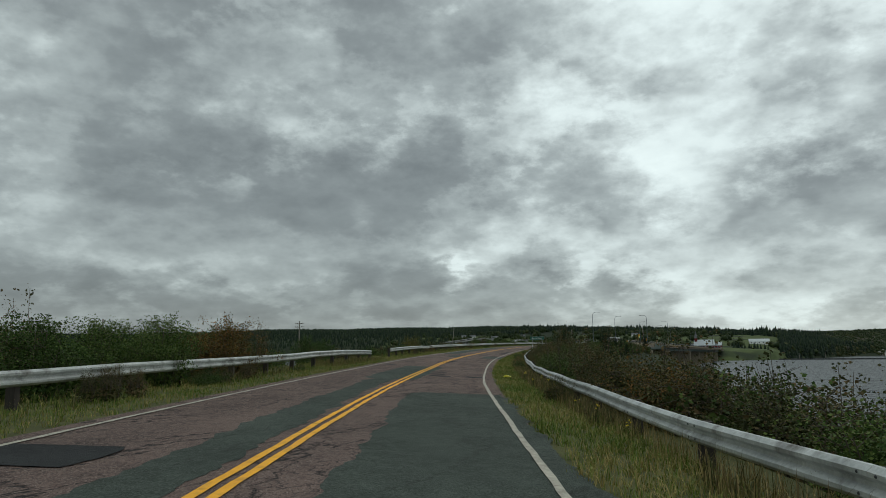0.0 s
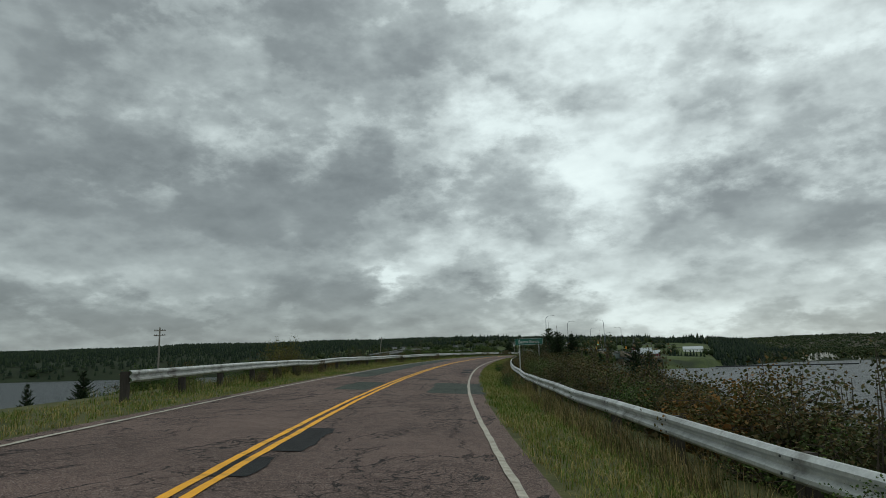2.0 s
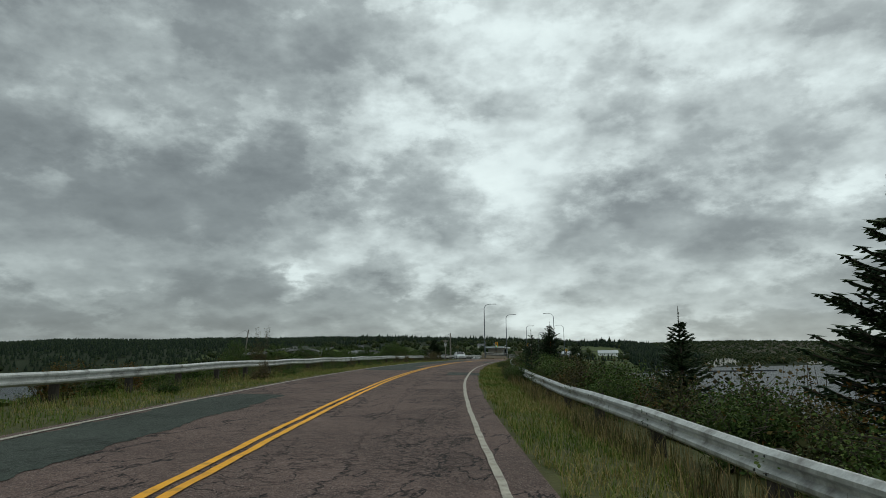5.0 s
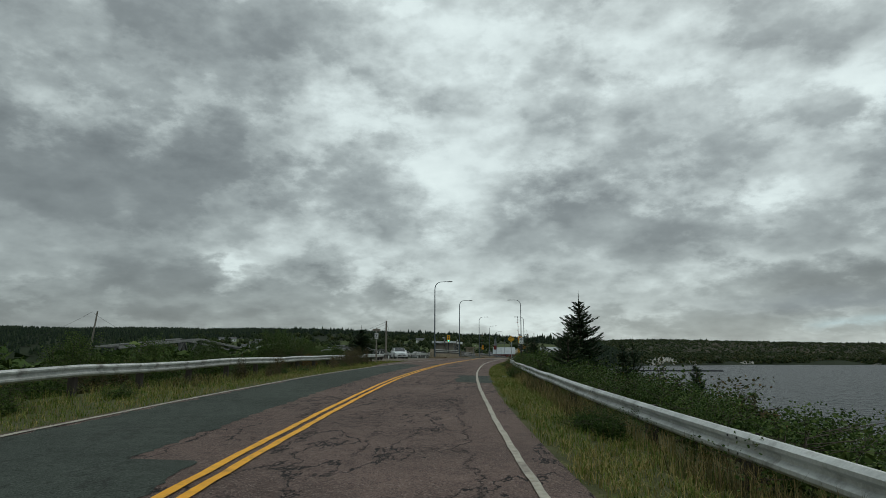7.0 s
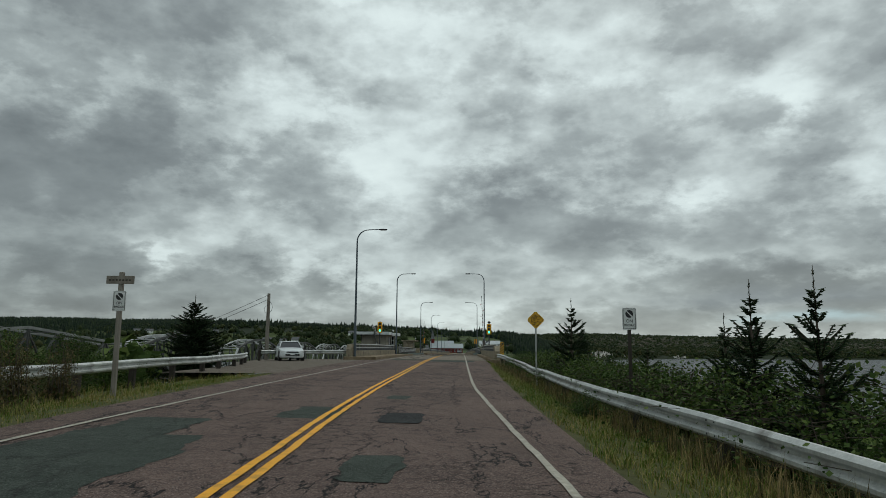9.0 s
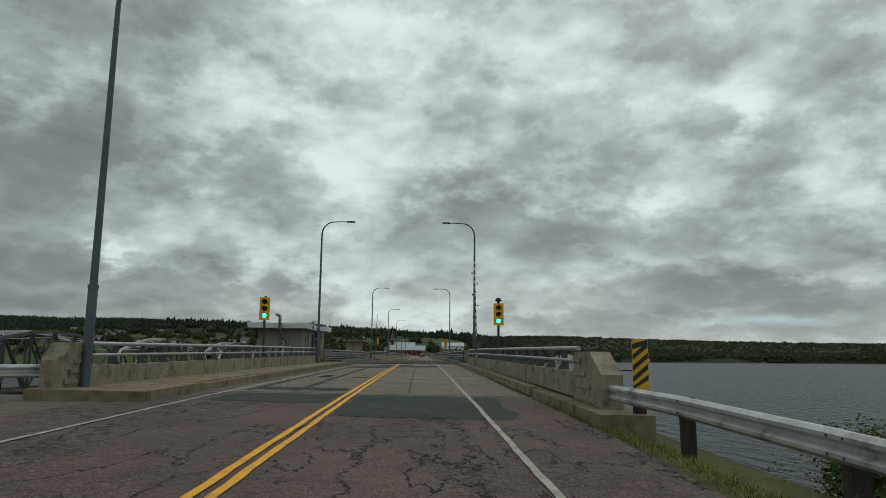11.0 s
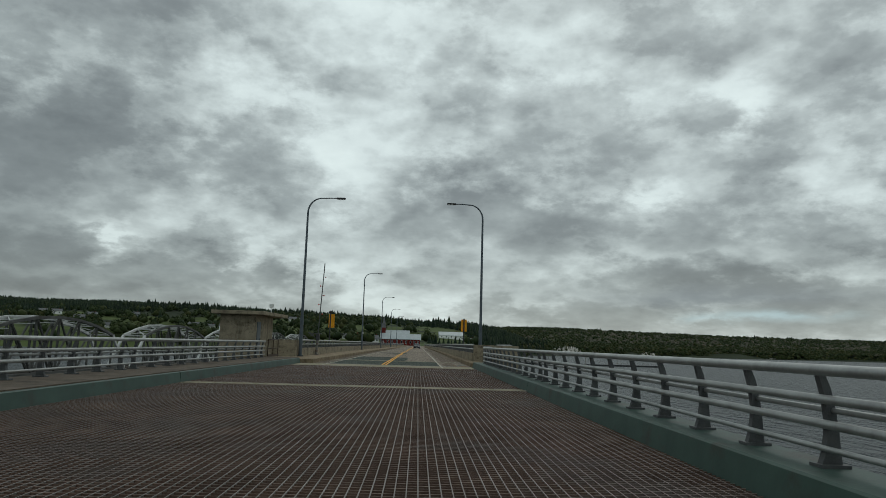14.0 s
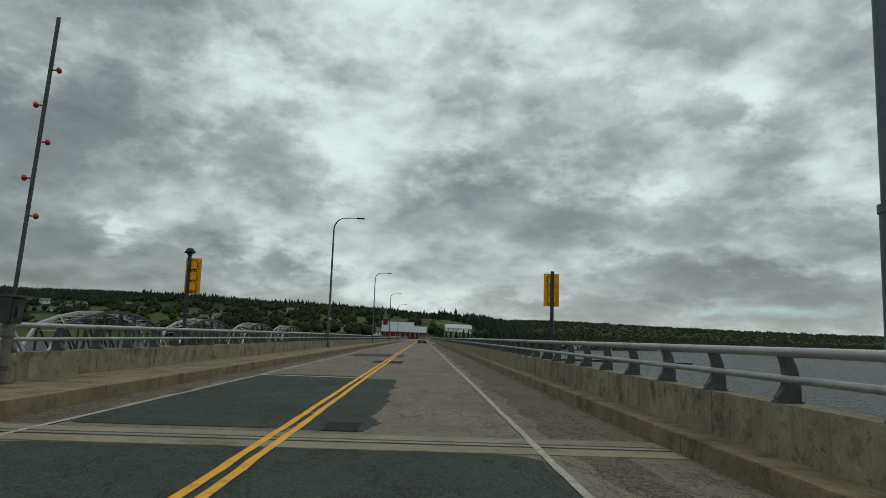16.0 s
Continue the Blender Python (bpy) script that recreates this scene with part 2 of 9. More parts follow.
def asphalt(name, c1, c2, crack, stone=(0.30, 0.25, 0.24), coarse=78.0, lanes=False):
    """Worn chip asphalt: stones of differing shade, blotches, meandering lengthwise cracks and nets of short ones."""
    m = bpy.data.materials.new(name)
    m.use_nodes = True
    nt = m.node_tree
    N, L = nt.nodes.new, nt.links.new
    bsdf = nt.nodes["Principled BSDF"]
    geo = N("ShaderNodeNewGeometry")
    pos = geo.outputs["Position"]

    def noise_tex(s, detail=5.0, rgh=0.6, vec=None):
        n = N("ShaderNodeTexNoise")
        n.inputs["Scale"].default_value, n.inputs["Detail"].default_value, n.inputs["Roughness"].default_value = s, detail, rgh
        L(vec or pos, n.inputs["Vector"])
        return n.outputs["Fac"]

    def ma(op, a, b, c=None):
        n = N("ShaderNodeMath")
        n.operation = op
        for i, v in enumerate((a, b, c)):
            if v is None:
                continue
            if isinstance(v, (int, float)):
                n.inputs[i].default_value = v
            else:
                L(v, n.inputs[i])
        return n.outputs[0]

    def span(v, lo, hi, to0, to1):
        n = N("ShaderNodeMapRange")
        n.inputs["From Min"].default_value, n.inputs["From Max"].default_value = lo, hi
        n.inputs["To Min"].default_value, n.inputs["To Max"].default_value = to0, to1
        L(v, n.inputs[0])
        return n.outputs[0]

    def mixed(f, a, b):
        n = N("ShaderNodeMix")
        n.data_type = "RGBA"
        for sock, v in zip((n.inputs["Factor"], n.inputs["A"], n.inputs["B"]), (f, a, b)):
            if isinstance(v, tuple):
                sock.default_value = (*v, 1)
            else:
                L(v, sock)
        return n.outputs["Result"]

    vo = N("ShaderNodeTexVoronoi")
    vo.inputs["Scale"].default_value = coarse
    L(pos, vo.inputs["Vector"])
    shade = N("ShaderNodeSeparateColor")
    L(vo.outputs["Color"], shade.inputs[0])
    blot, broad = noise_tex(3.5, 6.0, 0.65), noise_tex(0.45, 4.0)
    f = ma("MULTIPLY_ADD", ma("SUBTRACT", blot, 0.5), 1.5, 0.45)
    f = ma("MULTIPLY_ADD", ma("SUBTRACT", broad, 0.5), 1.6, f)
    col = mixed(span(f, 0, 1, 0, 1), tuple(v * 0.8 for v in c1), tuple(v * 1.1 for v in c2))
    col = mixed(span(shade.outputs[0], 0.66, 1.0, 0.0, 0.70), col, stone)
    col = mixed(span(shade.outputs[1], 0.45, 1.0, 0.0, 0.75), col, tuple(v * 0.22 for v in c1))
    # long cracks
    mp = N("ShaderNodeMapping")
    mp.inputs["Scale"].default_value = (1.0, 0.30, 1.0)
    L(pos, mp.inputs[0])
    n1 = noise_tex(0.55, 7.0, 0.62, mp.outputs[0])
    line = span(ma("ABSOLUTE", ma("SUBTRACT", n1, 0.5), 0.0), 0.0024, 0.0080, 1.0, 0.0)
    # nets of short cracks
    wn = N("ShaderNodeTexNoise")
    wn.inputs["Scale"].default_value, wn.inputs["Detail"].default_value = 3.0, 5.0
    L(pos, wn.inputs["Vector"])
    wv = N("ShaderNodeVectorMath")
    wv.operation = "MULTIPLY_ADD"
    L(wn.outputs["Color"], wv.inputs[0])
    wv.inputs[1].default_value = (0.6, 0.6, 0.6)
    L(pos, wv.inputs[2])
    ve = N("ShaderNodeTexVoronoi")
    ve.feature = "DISTANCE_TO_EDGE"
    ve.inputs["Scale"].default_value = 2.6
    L(wv.outputs[0], ve.inputs["Vector"])
    net = span(ve.outputs["Distance"], 0.008, 0.034, 1.0, 0.0)
    net = ma("MULTIPLY", net, span(noise_tex(0.55, 3.0, 0.5, mp.outputs[0]), 0.54, 0.64, 0.0, 1.0))
    if lanes:
        # the lane's wheel tracks carry tighter nets and ragged lengthwise cracks; u runs across the road
        sep = N("ShaderNodeSeparateXYZ")
        L(pos, sep.inputs[0])
        gap = N("ShaderNodeVectorMath")
        gap.operation = "SUBTRACT"
        flat = N("ShaderNodeCombineXYZ")
        L(sep.outputs[0], flat.inputs[0])
        L(sep.outputs[1], flat.inputs[1])
        L(flat.outputs[0], gap.inputs[0])
        gap.inputs[1].default_value = (460.0, -115.0, 0.0)
        far = N("ShaderNodeVectorMath")
        far.operation = "LENGTH"
        L(gap.outputs[0], far.inputs[0])
        bend = ma("SUBTRACT", 460.0, far.outputs["Value"])
        straight = span(sep.outputs[1], -116.0, -114.0, 0.0, 1.0)
        u = ma("ADD", ma("MULTIPLY", bend, ma("SUBTRACT", 1.0, straight)), ma("MULTIPLY", sep.outputs[0], straight))
        ve2 = N("ShaderNodeTexVoronoi")
        ve2.feature = "DISTANCE_TO_EDGE"
        ve2.inputs["Scale"].default_value = 5.2
        L(wv.outputs[0], ve2.inputs["Vector"])
        tight = span(ve2.outputs["Distance"], 0.016, 0.066, 1.0, 0.0)
        track = ma("MAXIMUM", span(ma("ABSOLUTE", ma("SUBTRACT", u, 2.25), 0.0), 0.35, 0.85, 1.0, 0.0), span(ma("ABSOLUTE", ma("ADD", u, 2.3), 0.0), 0.2, 0.6, 0.8, 0.0))
        tight = ma("MULTIPLY", ma("MULTIPLY", tight, track), span(noise_tex(0.30, 4.0, 0.6), 0.47, 0.56, 0.0, 1.0))
        net = ma("MAXIMUM", net, tight)
        wob = ma("MULTIPLY_ADD", ma("SUBTRACT", noise_tex(1.1, 8.0, 0.72), 0.5), 1.1, u)
        for at_u, seed in ((1.35, 0.9), (2.75, 0.7), (-1.75, 0.5), (0.42, 1.2)):
            long = span(ma("ABSOLUTE", ma("SUBTRACT", wob, at_u), 0.0), 0.008, 0.026, 1.0, 0.0)
            line = ma("MAXIMUM", line, ma("MULTIPLY", long, span(noise_tex(0.16 * seed, 3.0, 0.6), 0.45, 0.55, 0.0, 1.0)))
    both = ma("MULTIPLY", ma("MAXIMUM", line, net), crack)
    both = ma("MULTIPLY", both, span(noise_tex(5.0, 2.0), 0.30, 0.46, 0.35, 1.0))
    L(mixed(both, col, (0.016, 0.014, 0.014)), bsdf.inputs["Base Color"])
    bsdf.inputs["Roughness"].default_value = 0.9
    bsdf.inputs["Specular IOR Level"].default_value = 0.22
    b = N("ShaderNodeBump")
    b.inputs["Strength"].default_value, b.inputs["Distance"].default_value = 0.8, 0.012
    L(ma("SUBTRACT", ma("MULTIPLY", vo.outputs["Distance"], -1.0), ma("MULTIPLY", both, 1.5)), b.inputs["Height"])
    L(b.outputs[0], bsdf.inputs["Normal"])
    return m


def leaf(name, c1, c2, c3, drift=0.0, drift_scale=0.35, spread=1.0):
    """Foliage: three colours picked leaf by leaf; the leaf itself lets no light through."""
    m = bpy.data.materials.new(name)
    m.use_nodes = True
    nt = m.node_tree
    N, L = nt.nodes.new, nt.links.new
    bsdf = nt.nodes["Principled BSDF"]
    geo = N("ShaderNodeNewGeometry")
    rp = N("ShaderNodeValToRGB")
    rp.color_ramp.elements[0].color, rp.color_ramp.elements[1].color = (*c1, 1), (*c3, 1)
    e = rp.color_ramp.elements.new(0.6)
    e.color = (*c2, 1)
    oi = N("ShaderNodeObjectInfo")
    ad = N("ShaderNodeMath")
    ad.operation = "MULTIPLY_ADD"
    L(oi.outputs["Random"], ad.inputs[0])
    ad.inputs[1].default_value = 0.35
    ri = N("ShaderNodeMath")
    ri.operation = "MULTIPLY_ADD"
    L(geo.outputs["Random Per Island"], ri.inputs[0])
    ri.inputs[1].default_value, ri.inputs[2].default_value = spread, 0.5 - 0.5 * spread
    L(ri.outputs[0], ad.inputs[2])
    sb = N("ShaderNodeMath")
    sb.operation = "SUBTRACT"
    L(ad.outputs[0], sb.inputs[0])
    sb.inputs[1].default_value = 0.17
    if drift:
        # greener and drier stretches
        dn = N("ShaderNodeTexNoise")
        dn.inputs["Scale"].default_value, dn.inputs["Detail"].default_value = drift_scale, 4.0
        L(geo.outputs["Position"], dn.inputs["Vector"])
        dm = N("ShaderNodeMath")
        dm.operation = "MULTIPLY_ADD"
        L(dn.outputs["Fac"], dm.inputs[0])
        dm.inputs[1].default_value = drift
        ds = N("ShaderNodeMath")
        ds.operation = "SUBTRACT"
        L(sb.outputs[0], ds.inputs[0])
        ds.inputs[1].default_value = drift * 0.5
        L(ds.outputs[0], dm.inputs[2])
        sb = dm
    L(sb.outputs[0], rp.inputs[0])
    L(rp.outputs[0], bsdf.inputs["Base Color"])
    bsdf.inputs["Roughness"].default_value = 0.75
    bsdf.inputs["Specular IOR Level"].default_value = 0.12
    return m


M_ROAD = asphalt("worn_reddish_asphalt", (0.125, 0.083, 0.071), (0.198, 0.134, 0.114), 1.0, (0.36, 0.285, 0.25), lanes=True)
M_DECKROAD = asphalt("bridge_asphalt", (0.218, 0.178, 0.140), (0.318, 0.264, 0.21), 0.45, (0.42, 0.36, 0.30))
M_PATCH = asphalt("grey_green_patch", (0.044, 0.057, 0.046), (0.078, 0.096, 0.079), 0.5, (0.125, 0.146, 0.124))
M_TAR = asphalt("black_tar_patch", (0.022, 0.024, 0.025), (0.038, 0.040, 0.041), 0.15, (0.06, 0.06, 0.06))
M_SEAL = asphalt("worn_sealed_strip", (0.070, 0.060, 0.050), (0.115, 0.10, 0.085), 0.2, (0.17, 0.15, 0.13))
M_YELLOW = mat("yellow_road_paint", (0.80, 0.345, 0.002), (0.98, 0.47, 0.006), 5, 0.7, 0, 0.3, 60, stain=(0.46, 0.22, 0.02), stain_scale=3.4)
M_WHITE = mat("white_road_paint", (0.27, 0.245, 0.19), (0.53, 0.49, 0.40), 7, 0.7, 0, 0.3, 45, stain=(0.15, 0.115, 0.10), stain_scale=4.2)
M_RUSTY = mat("rust_stained_concrete", (0.11, 0.075, 0.045), (0.24, 0.17, 0.105), 4, 0.9, 0, 0.7, 35, stain=(0.12, 0.055, 0.022), stain_scale=2.2)
M_GRAVEL = mat("gravel_shoulder", (0.115, 0.095, 0.075), (0.225, 0.19, 0.155), 3, 0.95, 0, 0.9, 45, bump_dist=0.03)
M_SOIL = mat("verge_soil", (0.050, 0.058, 0.020), (0.115, 0.112, 0.042), 1.5, 0.95, 0, 0.6, 14, bump_dist=0.05)
M_CONC = mat("weathered_concrete", (0.195, 0.166, 0.118), (0.36, 0.311, 0.228), 2.2, 0.92, 0, 0.7, 34, stain=(0.085, 0.07, 0.048), stain_scale=2.0, objrand=0.22, streak=(0.05, 0.044, 0.034))
M_KERB = mat("kerb_concrete", (0.165, 0.125, 0.080), (0.31, 0.245, 0.162), 2.0, 0.92, 0, 0.8, 30, stain=(0.085, 0.060, 0.036), stain_scale=1.5, objrand=0.12)
M_DECKC = mat("pale_deck_concrete", (0.225, 0.198, 0.138), (0.35, 0.315, 0.228), 1.6, 0.88, 0, 0.4, 40, stain=(0.135, 0.090, 0.050), stain_scale=0.8)
M_FOOT = mat("worn_footway", (0.075, 0.060, 0.046), (0.15, 0.122, 0.096), 1.6, 0.9, 0, 0.5, 30, stain=(0.045, 0.036, 0.028), stain_scale=1.2)
M_GALV = mat("galvanised_steel", (0.34, 0.355, 0.345), (0.60, 0.62, 0.60), 2.2, 0.48, 0.6, 0.06, 25, stain=(0.13, 0.12, 0.105), stain_scale=1.7, objrand=0.4)
M_TUBE = mat("aluminium_tube", (0.30, 0.305, 0.30), (0.43, 0.44, 0.43), 2.0, 0.45, 0.6, 0.05, 25, stain=(0.20, 0.205, 0.2), stain_scale=1.2)
M_CAST = mat("cast_aluminium_post", (0.055, 0.058, 0.060), (0.115, 0.12, 0.122), 3.0, 0.6, 0.35, 0.15, 50)
M_POLE = mat("grey_blue_lamp_pole", (0.070, 0.090, 0.108), (0.115, 0.14, 0.16), 1.2, 0.5, 0.4, 0.05, 20)
M_DARK = mat("dark_painted_steel", (0.025, 0.027, 0.03), (0.05, 0.052, 0.055), 4, 0.5, 0.3, 0.08, 30)
M_GREEN = mat("green_painted_steel", (0.023, 0.054, 0.042), (0.043, 0.088, 0.070), 1.5, 0.6, 0.05, 0.1, 25, stain=(0.034, 0.032, 0.024), stain_scale=1.6)
M_RUST = mat("rusty_grating_steel", (0.085, 0.052, 0.040), (0.19, 0.118, 0.088), 0.9, 0.65, 0.3, 0.25, 40, stain=(0.17, 0.15, 0.14), stain_scale=0.35)
M_GRATE = mat("worn_grating_steel", (0.105, 0.085, 0.074), (0.22, 0.19, 0.17), 0.9, 0.5, 0.4, 0.2, 40, stain=(0.095, 0.05, 0.036), stain_scale=0.35)
M_PLATE = mat("worn_steel_plate", (0.15, 0.142, 0.13), (0.25, 0.24, 0.22), 2.5, 0.55, 0.5, 0.2, 30, stain=(0.10, 0.075, 0.058), stain_scale=1.6)
M_WOOD = mat("weathered_grey_wood", (0.17, 0.15, 0.125), (0.30, 0.275, 0.24), 4, 0.9, 0, 0.5, 30, stretch=(1, 1, 0.12))
M_POSTW = mat("dark_treated_post", (0.03, 0.026, 0.022), (0.065, 0.056, 0.048), 5, 0.9, 0, 0.4, 30, stretch=(1, 1, 0.2))
M_SIGNG = mat("green_sign_sheet", (0.008, 0.095, 0.07), (0.012, 0.125, 0.092), 1.5, 0.45, 0, 0.02, 20)
M_SIGNW = mat("white_sign_sheet", (0.62, 0.64, 0.63), (0.76, 0.78, 0.77), 2, 0.5, 0, 0.02, 20)
M_SIGNY = mat("yellow_sign_sheet", (0.66, 0.34, 0.01), (0.8, 0.44, 0.02), 3, 0.5, 0, 0.03, 20)
M_BLACK = mat("black_enamel", (0.012, 0.012, 0.013), (0.03, 0.03, 0.032), 4, 0.5, 0, 0.03, 20)
M_SIGNAL = mat("orange_signal_housing", (0.86, 0.37, 0.004), (1.0, 0.48, 0.008), 2, 0.45, 0, 0.04, 20)
M_RED = mat("red_lens", (0.33, 0.012, 0.008), (0.5, 0.03, 0.02), 3, 0.3, 0, 0, 20)
M_GREENLIGHT = glow("green_signal_light", (0.05, 1.0, 0.72), 2.6)
# shrub leaf colours raised to stand for light through the leaves
M_LEAF_OLIVE = leaf("olive_shrub_leaves", (0.034, 0.044, 0.015), (0.078, 0.080, 0.030), (0.150, 0.100, 0.046))
M_LEAF_GREEN = leaf("dark_green_shrub_leaves", (0.027, 0.053, 0.012), (0.060, 0.102, 0.024), (0.120, 0.162, 0.042))
M_LEAF_TURN = leaf("turning_leaves", (0.050, 0.062, 0.016), (0.115, 0.085, 0.026), (0.22, 0.105, 0.03))
M_LEAF_YELLOW = leaf("yellow_green_leaves", (0.055, 0.062, 0.012), (0.120, 0.112, 0.024), (0.20, 0.165, 0.045))
M_NEEDLE = leaf("spruce_needles", (0.016, 0.034, 0.018), (0.034, 0.060, 0.028), (0.064, 0.092, 0.040))
M_FOREST = leaf("distant_conifers", (0.008, 0.018, 0.011), (0.015, 0.029, 0.015), (0.028, 0.043, 0.019))
M_BROAD = leaf("distant_broadleaves", (0.018, 0.032, 0.012), (0.040, 0.056, 0.019), (0.085, 0.076, 0.030), 0.8, 0.02, 0.8)
# turning woods, with distance haze painted in as paler, greyer colour
M_AUTUMNHAZE = leaf("hazed_turning_woods", (0.056, 0.060, 0.042), (0.092, 0.089, 0.061), (0.140, 0.113, 0.078), 1.2, 0.012, 0.6)
M_GRASS = leaf("verge_grass", (0.055, 0.112, 0.014), (0.140, 0.185, 0.034), (0.34, 0.265, 0.10), 1.5)
M_STRAW = leaf("tall_dry_grass", (0.07, 0.085, 0.022), (0.19, 0.15, 0.055), (0.38, 0.28, 0.13), 1.0)
M_WEED = leaf("dry_brown_weeds", (0.045, 0.058, 0.018), (0.105, 0.092, 0.040), (0.20, 0.14, 0.07))
M_BARK = mat("bark", (0.06, 0.047, 0.036), (0.12, 0.10, 0.08), 6, 0.95, 0, 0.5, 25, stretch=(1, 1, 0.3))
M_TRUSS = mat("grey_truss_steel", (0.045, 0.046, 0.043), (0.13, 0.132, 0.125), 0.5, 0.7, 0.2, 0.1, 6, stain=(0.035, 0.03, 0.024), stain_scale=0.25)
# lighter copy of the truss steel, with daylight put into its colour
M_TRUSSLIT = mat("lit_truss_steel", (0.42, 0.43, 0.42), (0.60, 0.61, 0.60), 0.5, 0.6, 0.1, 0.1, 6)
M_TRUSSMID = mat("mid_grey_truss_steel", (0.17, 0.175, 0.165), (0.30, 0.305, 0.29), 0.5, 0.65, 0.1, 0.1, 6)
M_WHITEWALL = mat("white_clapboard", (0.84, 0.85, 0.84), (0.92, 0.93, 0.92), 0.6, 0.8, 0, 0.1, 6)
M_ROOFW = mat("white_metal_roof", (0.36, 0.40, 0.415), (0.48, 0.52, 0.535), 0.4, 0.45, 0.1, 0.05, 8, stretch=(1, 1, 1))
M_ROOFG = mat("grey_shingle_roof", (0.11, 0.115, 0.12), (0.20, 0.205, 0.21), 0.8, 0.9, 0, 0.2, 6)
M_REDWALL = mat("dark_red_boards", (0.11, 0.018, 0.016), (0.19, 0.035, 0.03), 0.8, 0.85, 0, 0.1, 8)
M_PANE = glass("window_glass", (0.02, 0.025, 0.03))
M_HOUSEC = mat("painted_concrete_wall", (0.20, 0.186, 0.15), (0.30, 0.28, 0.232), 0.8, 0.85, 0, 0.15, 40, stain=(0.23, 0.21, 0.172), stain_scale=0.9, streak=(0.12, 0.108, 0.084))
M_FASCIA = mat("white_metal_fascia", (0.60, 0.63, 0.63), (0.72, 0.75, 0.75), 1.0, 0.5, 0.1, 0.03, 20)
M_STAINLESS = mat("stainless_pipe", (0.36, 0.36, 0.35), (0.6, 0.6, 0.58), 3.0, 0.25, 0.95, 0.05, 20)
M_CARPAINT = mat("white_car_paint", (0.62, 0.65, 0.66), (0.72, 0.75, 0.76), 2, 0.22, 0.05, 0.0, 20)
M_RUBBER = plain("tyre_rubber", (0.02, 0.02, 0.02), 0.85)
M_LAMPLENS = plain("clear_lamp_lens", (0.7, 0.72, 0.72), 0.12)
M_CLIFF = mat("white_gypsum_cliff", (0.45, 0.43, 0.39), (0.72, 0.70, 0.66), 0.08, 0.9, 0, 0.4, 0.6, stain=(0.12, 0.12, 0.07), stain_scale=0.05)
M_MESH = mat("galvanised_wire", (0.14, 0.145, 0.145), (0.24, 0.245, 0.245), 3, 0.5, 0.6, 0, 20)


def land_material():
    """Fields, scrub and woodland floor, by broad noise and height."""
    m = mat("land", (0.014, 0.022, 0.010), (0.028, 0.040, 0.017), 0.02, 0.95, 0, 0.5, 0.5, bump_dist=0.4)
    nt = m.node_tree
    N, L = nt.nodes.new, nt.links.new
    bsdf = nt.nodes["Principled BSDF"]
    base = bsdf.inputs["Base Color"].links[0].from_socket
    geo = N("ShaderNodeNewGeometry")
    n = N("ShaderNodeTexNoise")
    n.inputs["Scale"].default_value, n.inputs["Detail"].default_value = 0.011, 3.0
    L(geo.outputs["Position"], n.inputs["Vector"])
    sep = N("ShaderNodeSeparateXYZ")
    L(geo.outputs["Position"], sep.inputs[0])
    mr = N("ShaderNodeMapRange")
    mr.inputs["From Min"].default_value, mr.inputs["From Max"].default_value = 26.0, 40.0
    mr.inputs["To Min"].default_value, mr.inputs["To Max"].default_value = 0.10, -0.4
    L(sep.outputs[2], mr.inputs[0])
    ad = N("ShaderNodeMath")
    ad.operation = "ADD"
    L(n.outputs["Fac"], ad.inputs[0])
    L(mr.outputs[0], ad.inputs[1])
    rp = N("ShaderNodeValToRGB")
    rp.color_ramp.elements[0].position, rp.color_ramp.elements[1].position = 0.50, 0.56
    L(ad.outputs[0], rp.inputs[0])
    # the cleared fields lie on the far shore behind the bridge; the rest is wooded
    ex = N("ShaderNodeMapRange")
    for nm, v in (("From Min", 325.0), ("From Max", 285.0), ("To Min", 0.0), ("To Max", 1.0)):
        ex.inputs[nm].default_value = v
    off = N("ShaderNodeMath")
    off.operation = "ADD"
    L(sep.outputs[0], off.inputs[0])
    off.inputs[1].default_value = 230.0
    ab = N("ShaderNodeMath")
    ab.operation = "ABSOLUTE"
    L(off.outputs[0], ab.inputs[0])
    L(ab.outputs[0], ex.inputs[0])
    fl = N("ShaderNodeMath")
    fl.operation = "MULTIPLY"
    L(rp.outputs[0], fl.inputs[0])
    ny = N("ShaderNodeMapRange")
    for nm, v in (("From Min", 160.0), ("From Max", 220.0), ("To Min", 0.0), ("To Max", 1.0)):
        ny.inputs[nm].default_value = v
    L(sep.outputs[1], ny.inputs[0])
    both = N("ShaderNodeMath")
    both.operation = "MULTIPLY"
    L(ex.outputs[0], both.inputs[0])
    L(ny.outputs[0], both.inputs[1])
    L(both.outputs[0], fl.inputs[1])
    mx = N("ShaderNodeMix")
    mx.data_type = "RGBA"
    L(fl.outputs[0], mx.inputs["Factor"])
    L(base, mx.inputs["A"])
    fn = N("ShaderNodeTexNoise")
    fn.inputs["Scale"].default_value, fn.inputs["Detail"].default_value, fn.inputs["Roughness"].default_value = 0.035, 8.0, 0.7
    L(geo.outputs["Position"], fn.inputs["Vector"])
    fr = N("ShaderNodeValToRGB")
    fr.color_ramp.elements[0].position, fr.color_ramp.elements[1].position = 0.36, 0.66
    fr.color_ramp.elements[0].color = (0.045, 0.066, 0.020, 1)
    fr.color_ramp.elements[1].color = (0.100, 0.128, 0.042, 1)
    L(fn.outputs["Fac"], fr.inputs[0])
    L(fr.outputs[0], mx.inputs["B"])
    L(mx.outputs["Result"], bsdf.inputs["Base Color"])
    return m


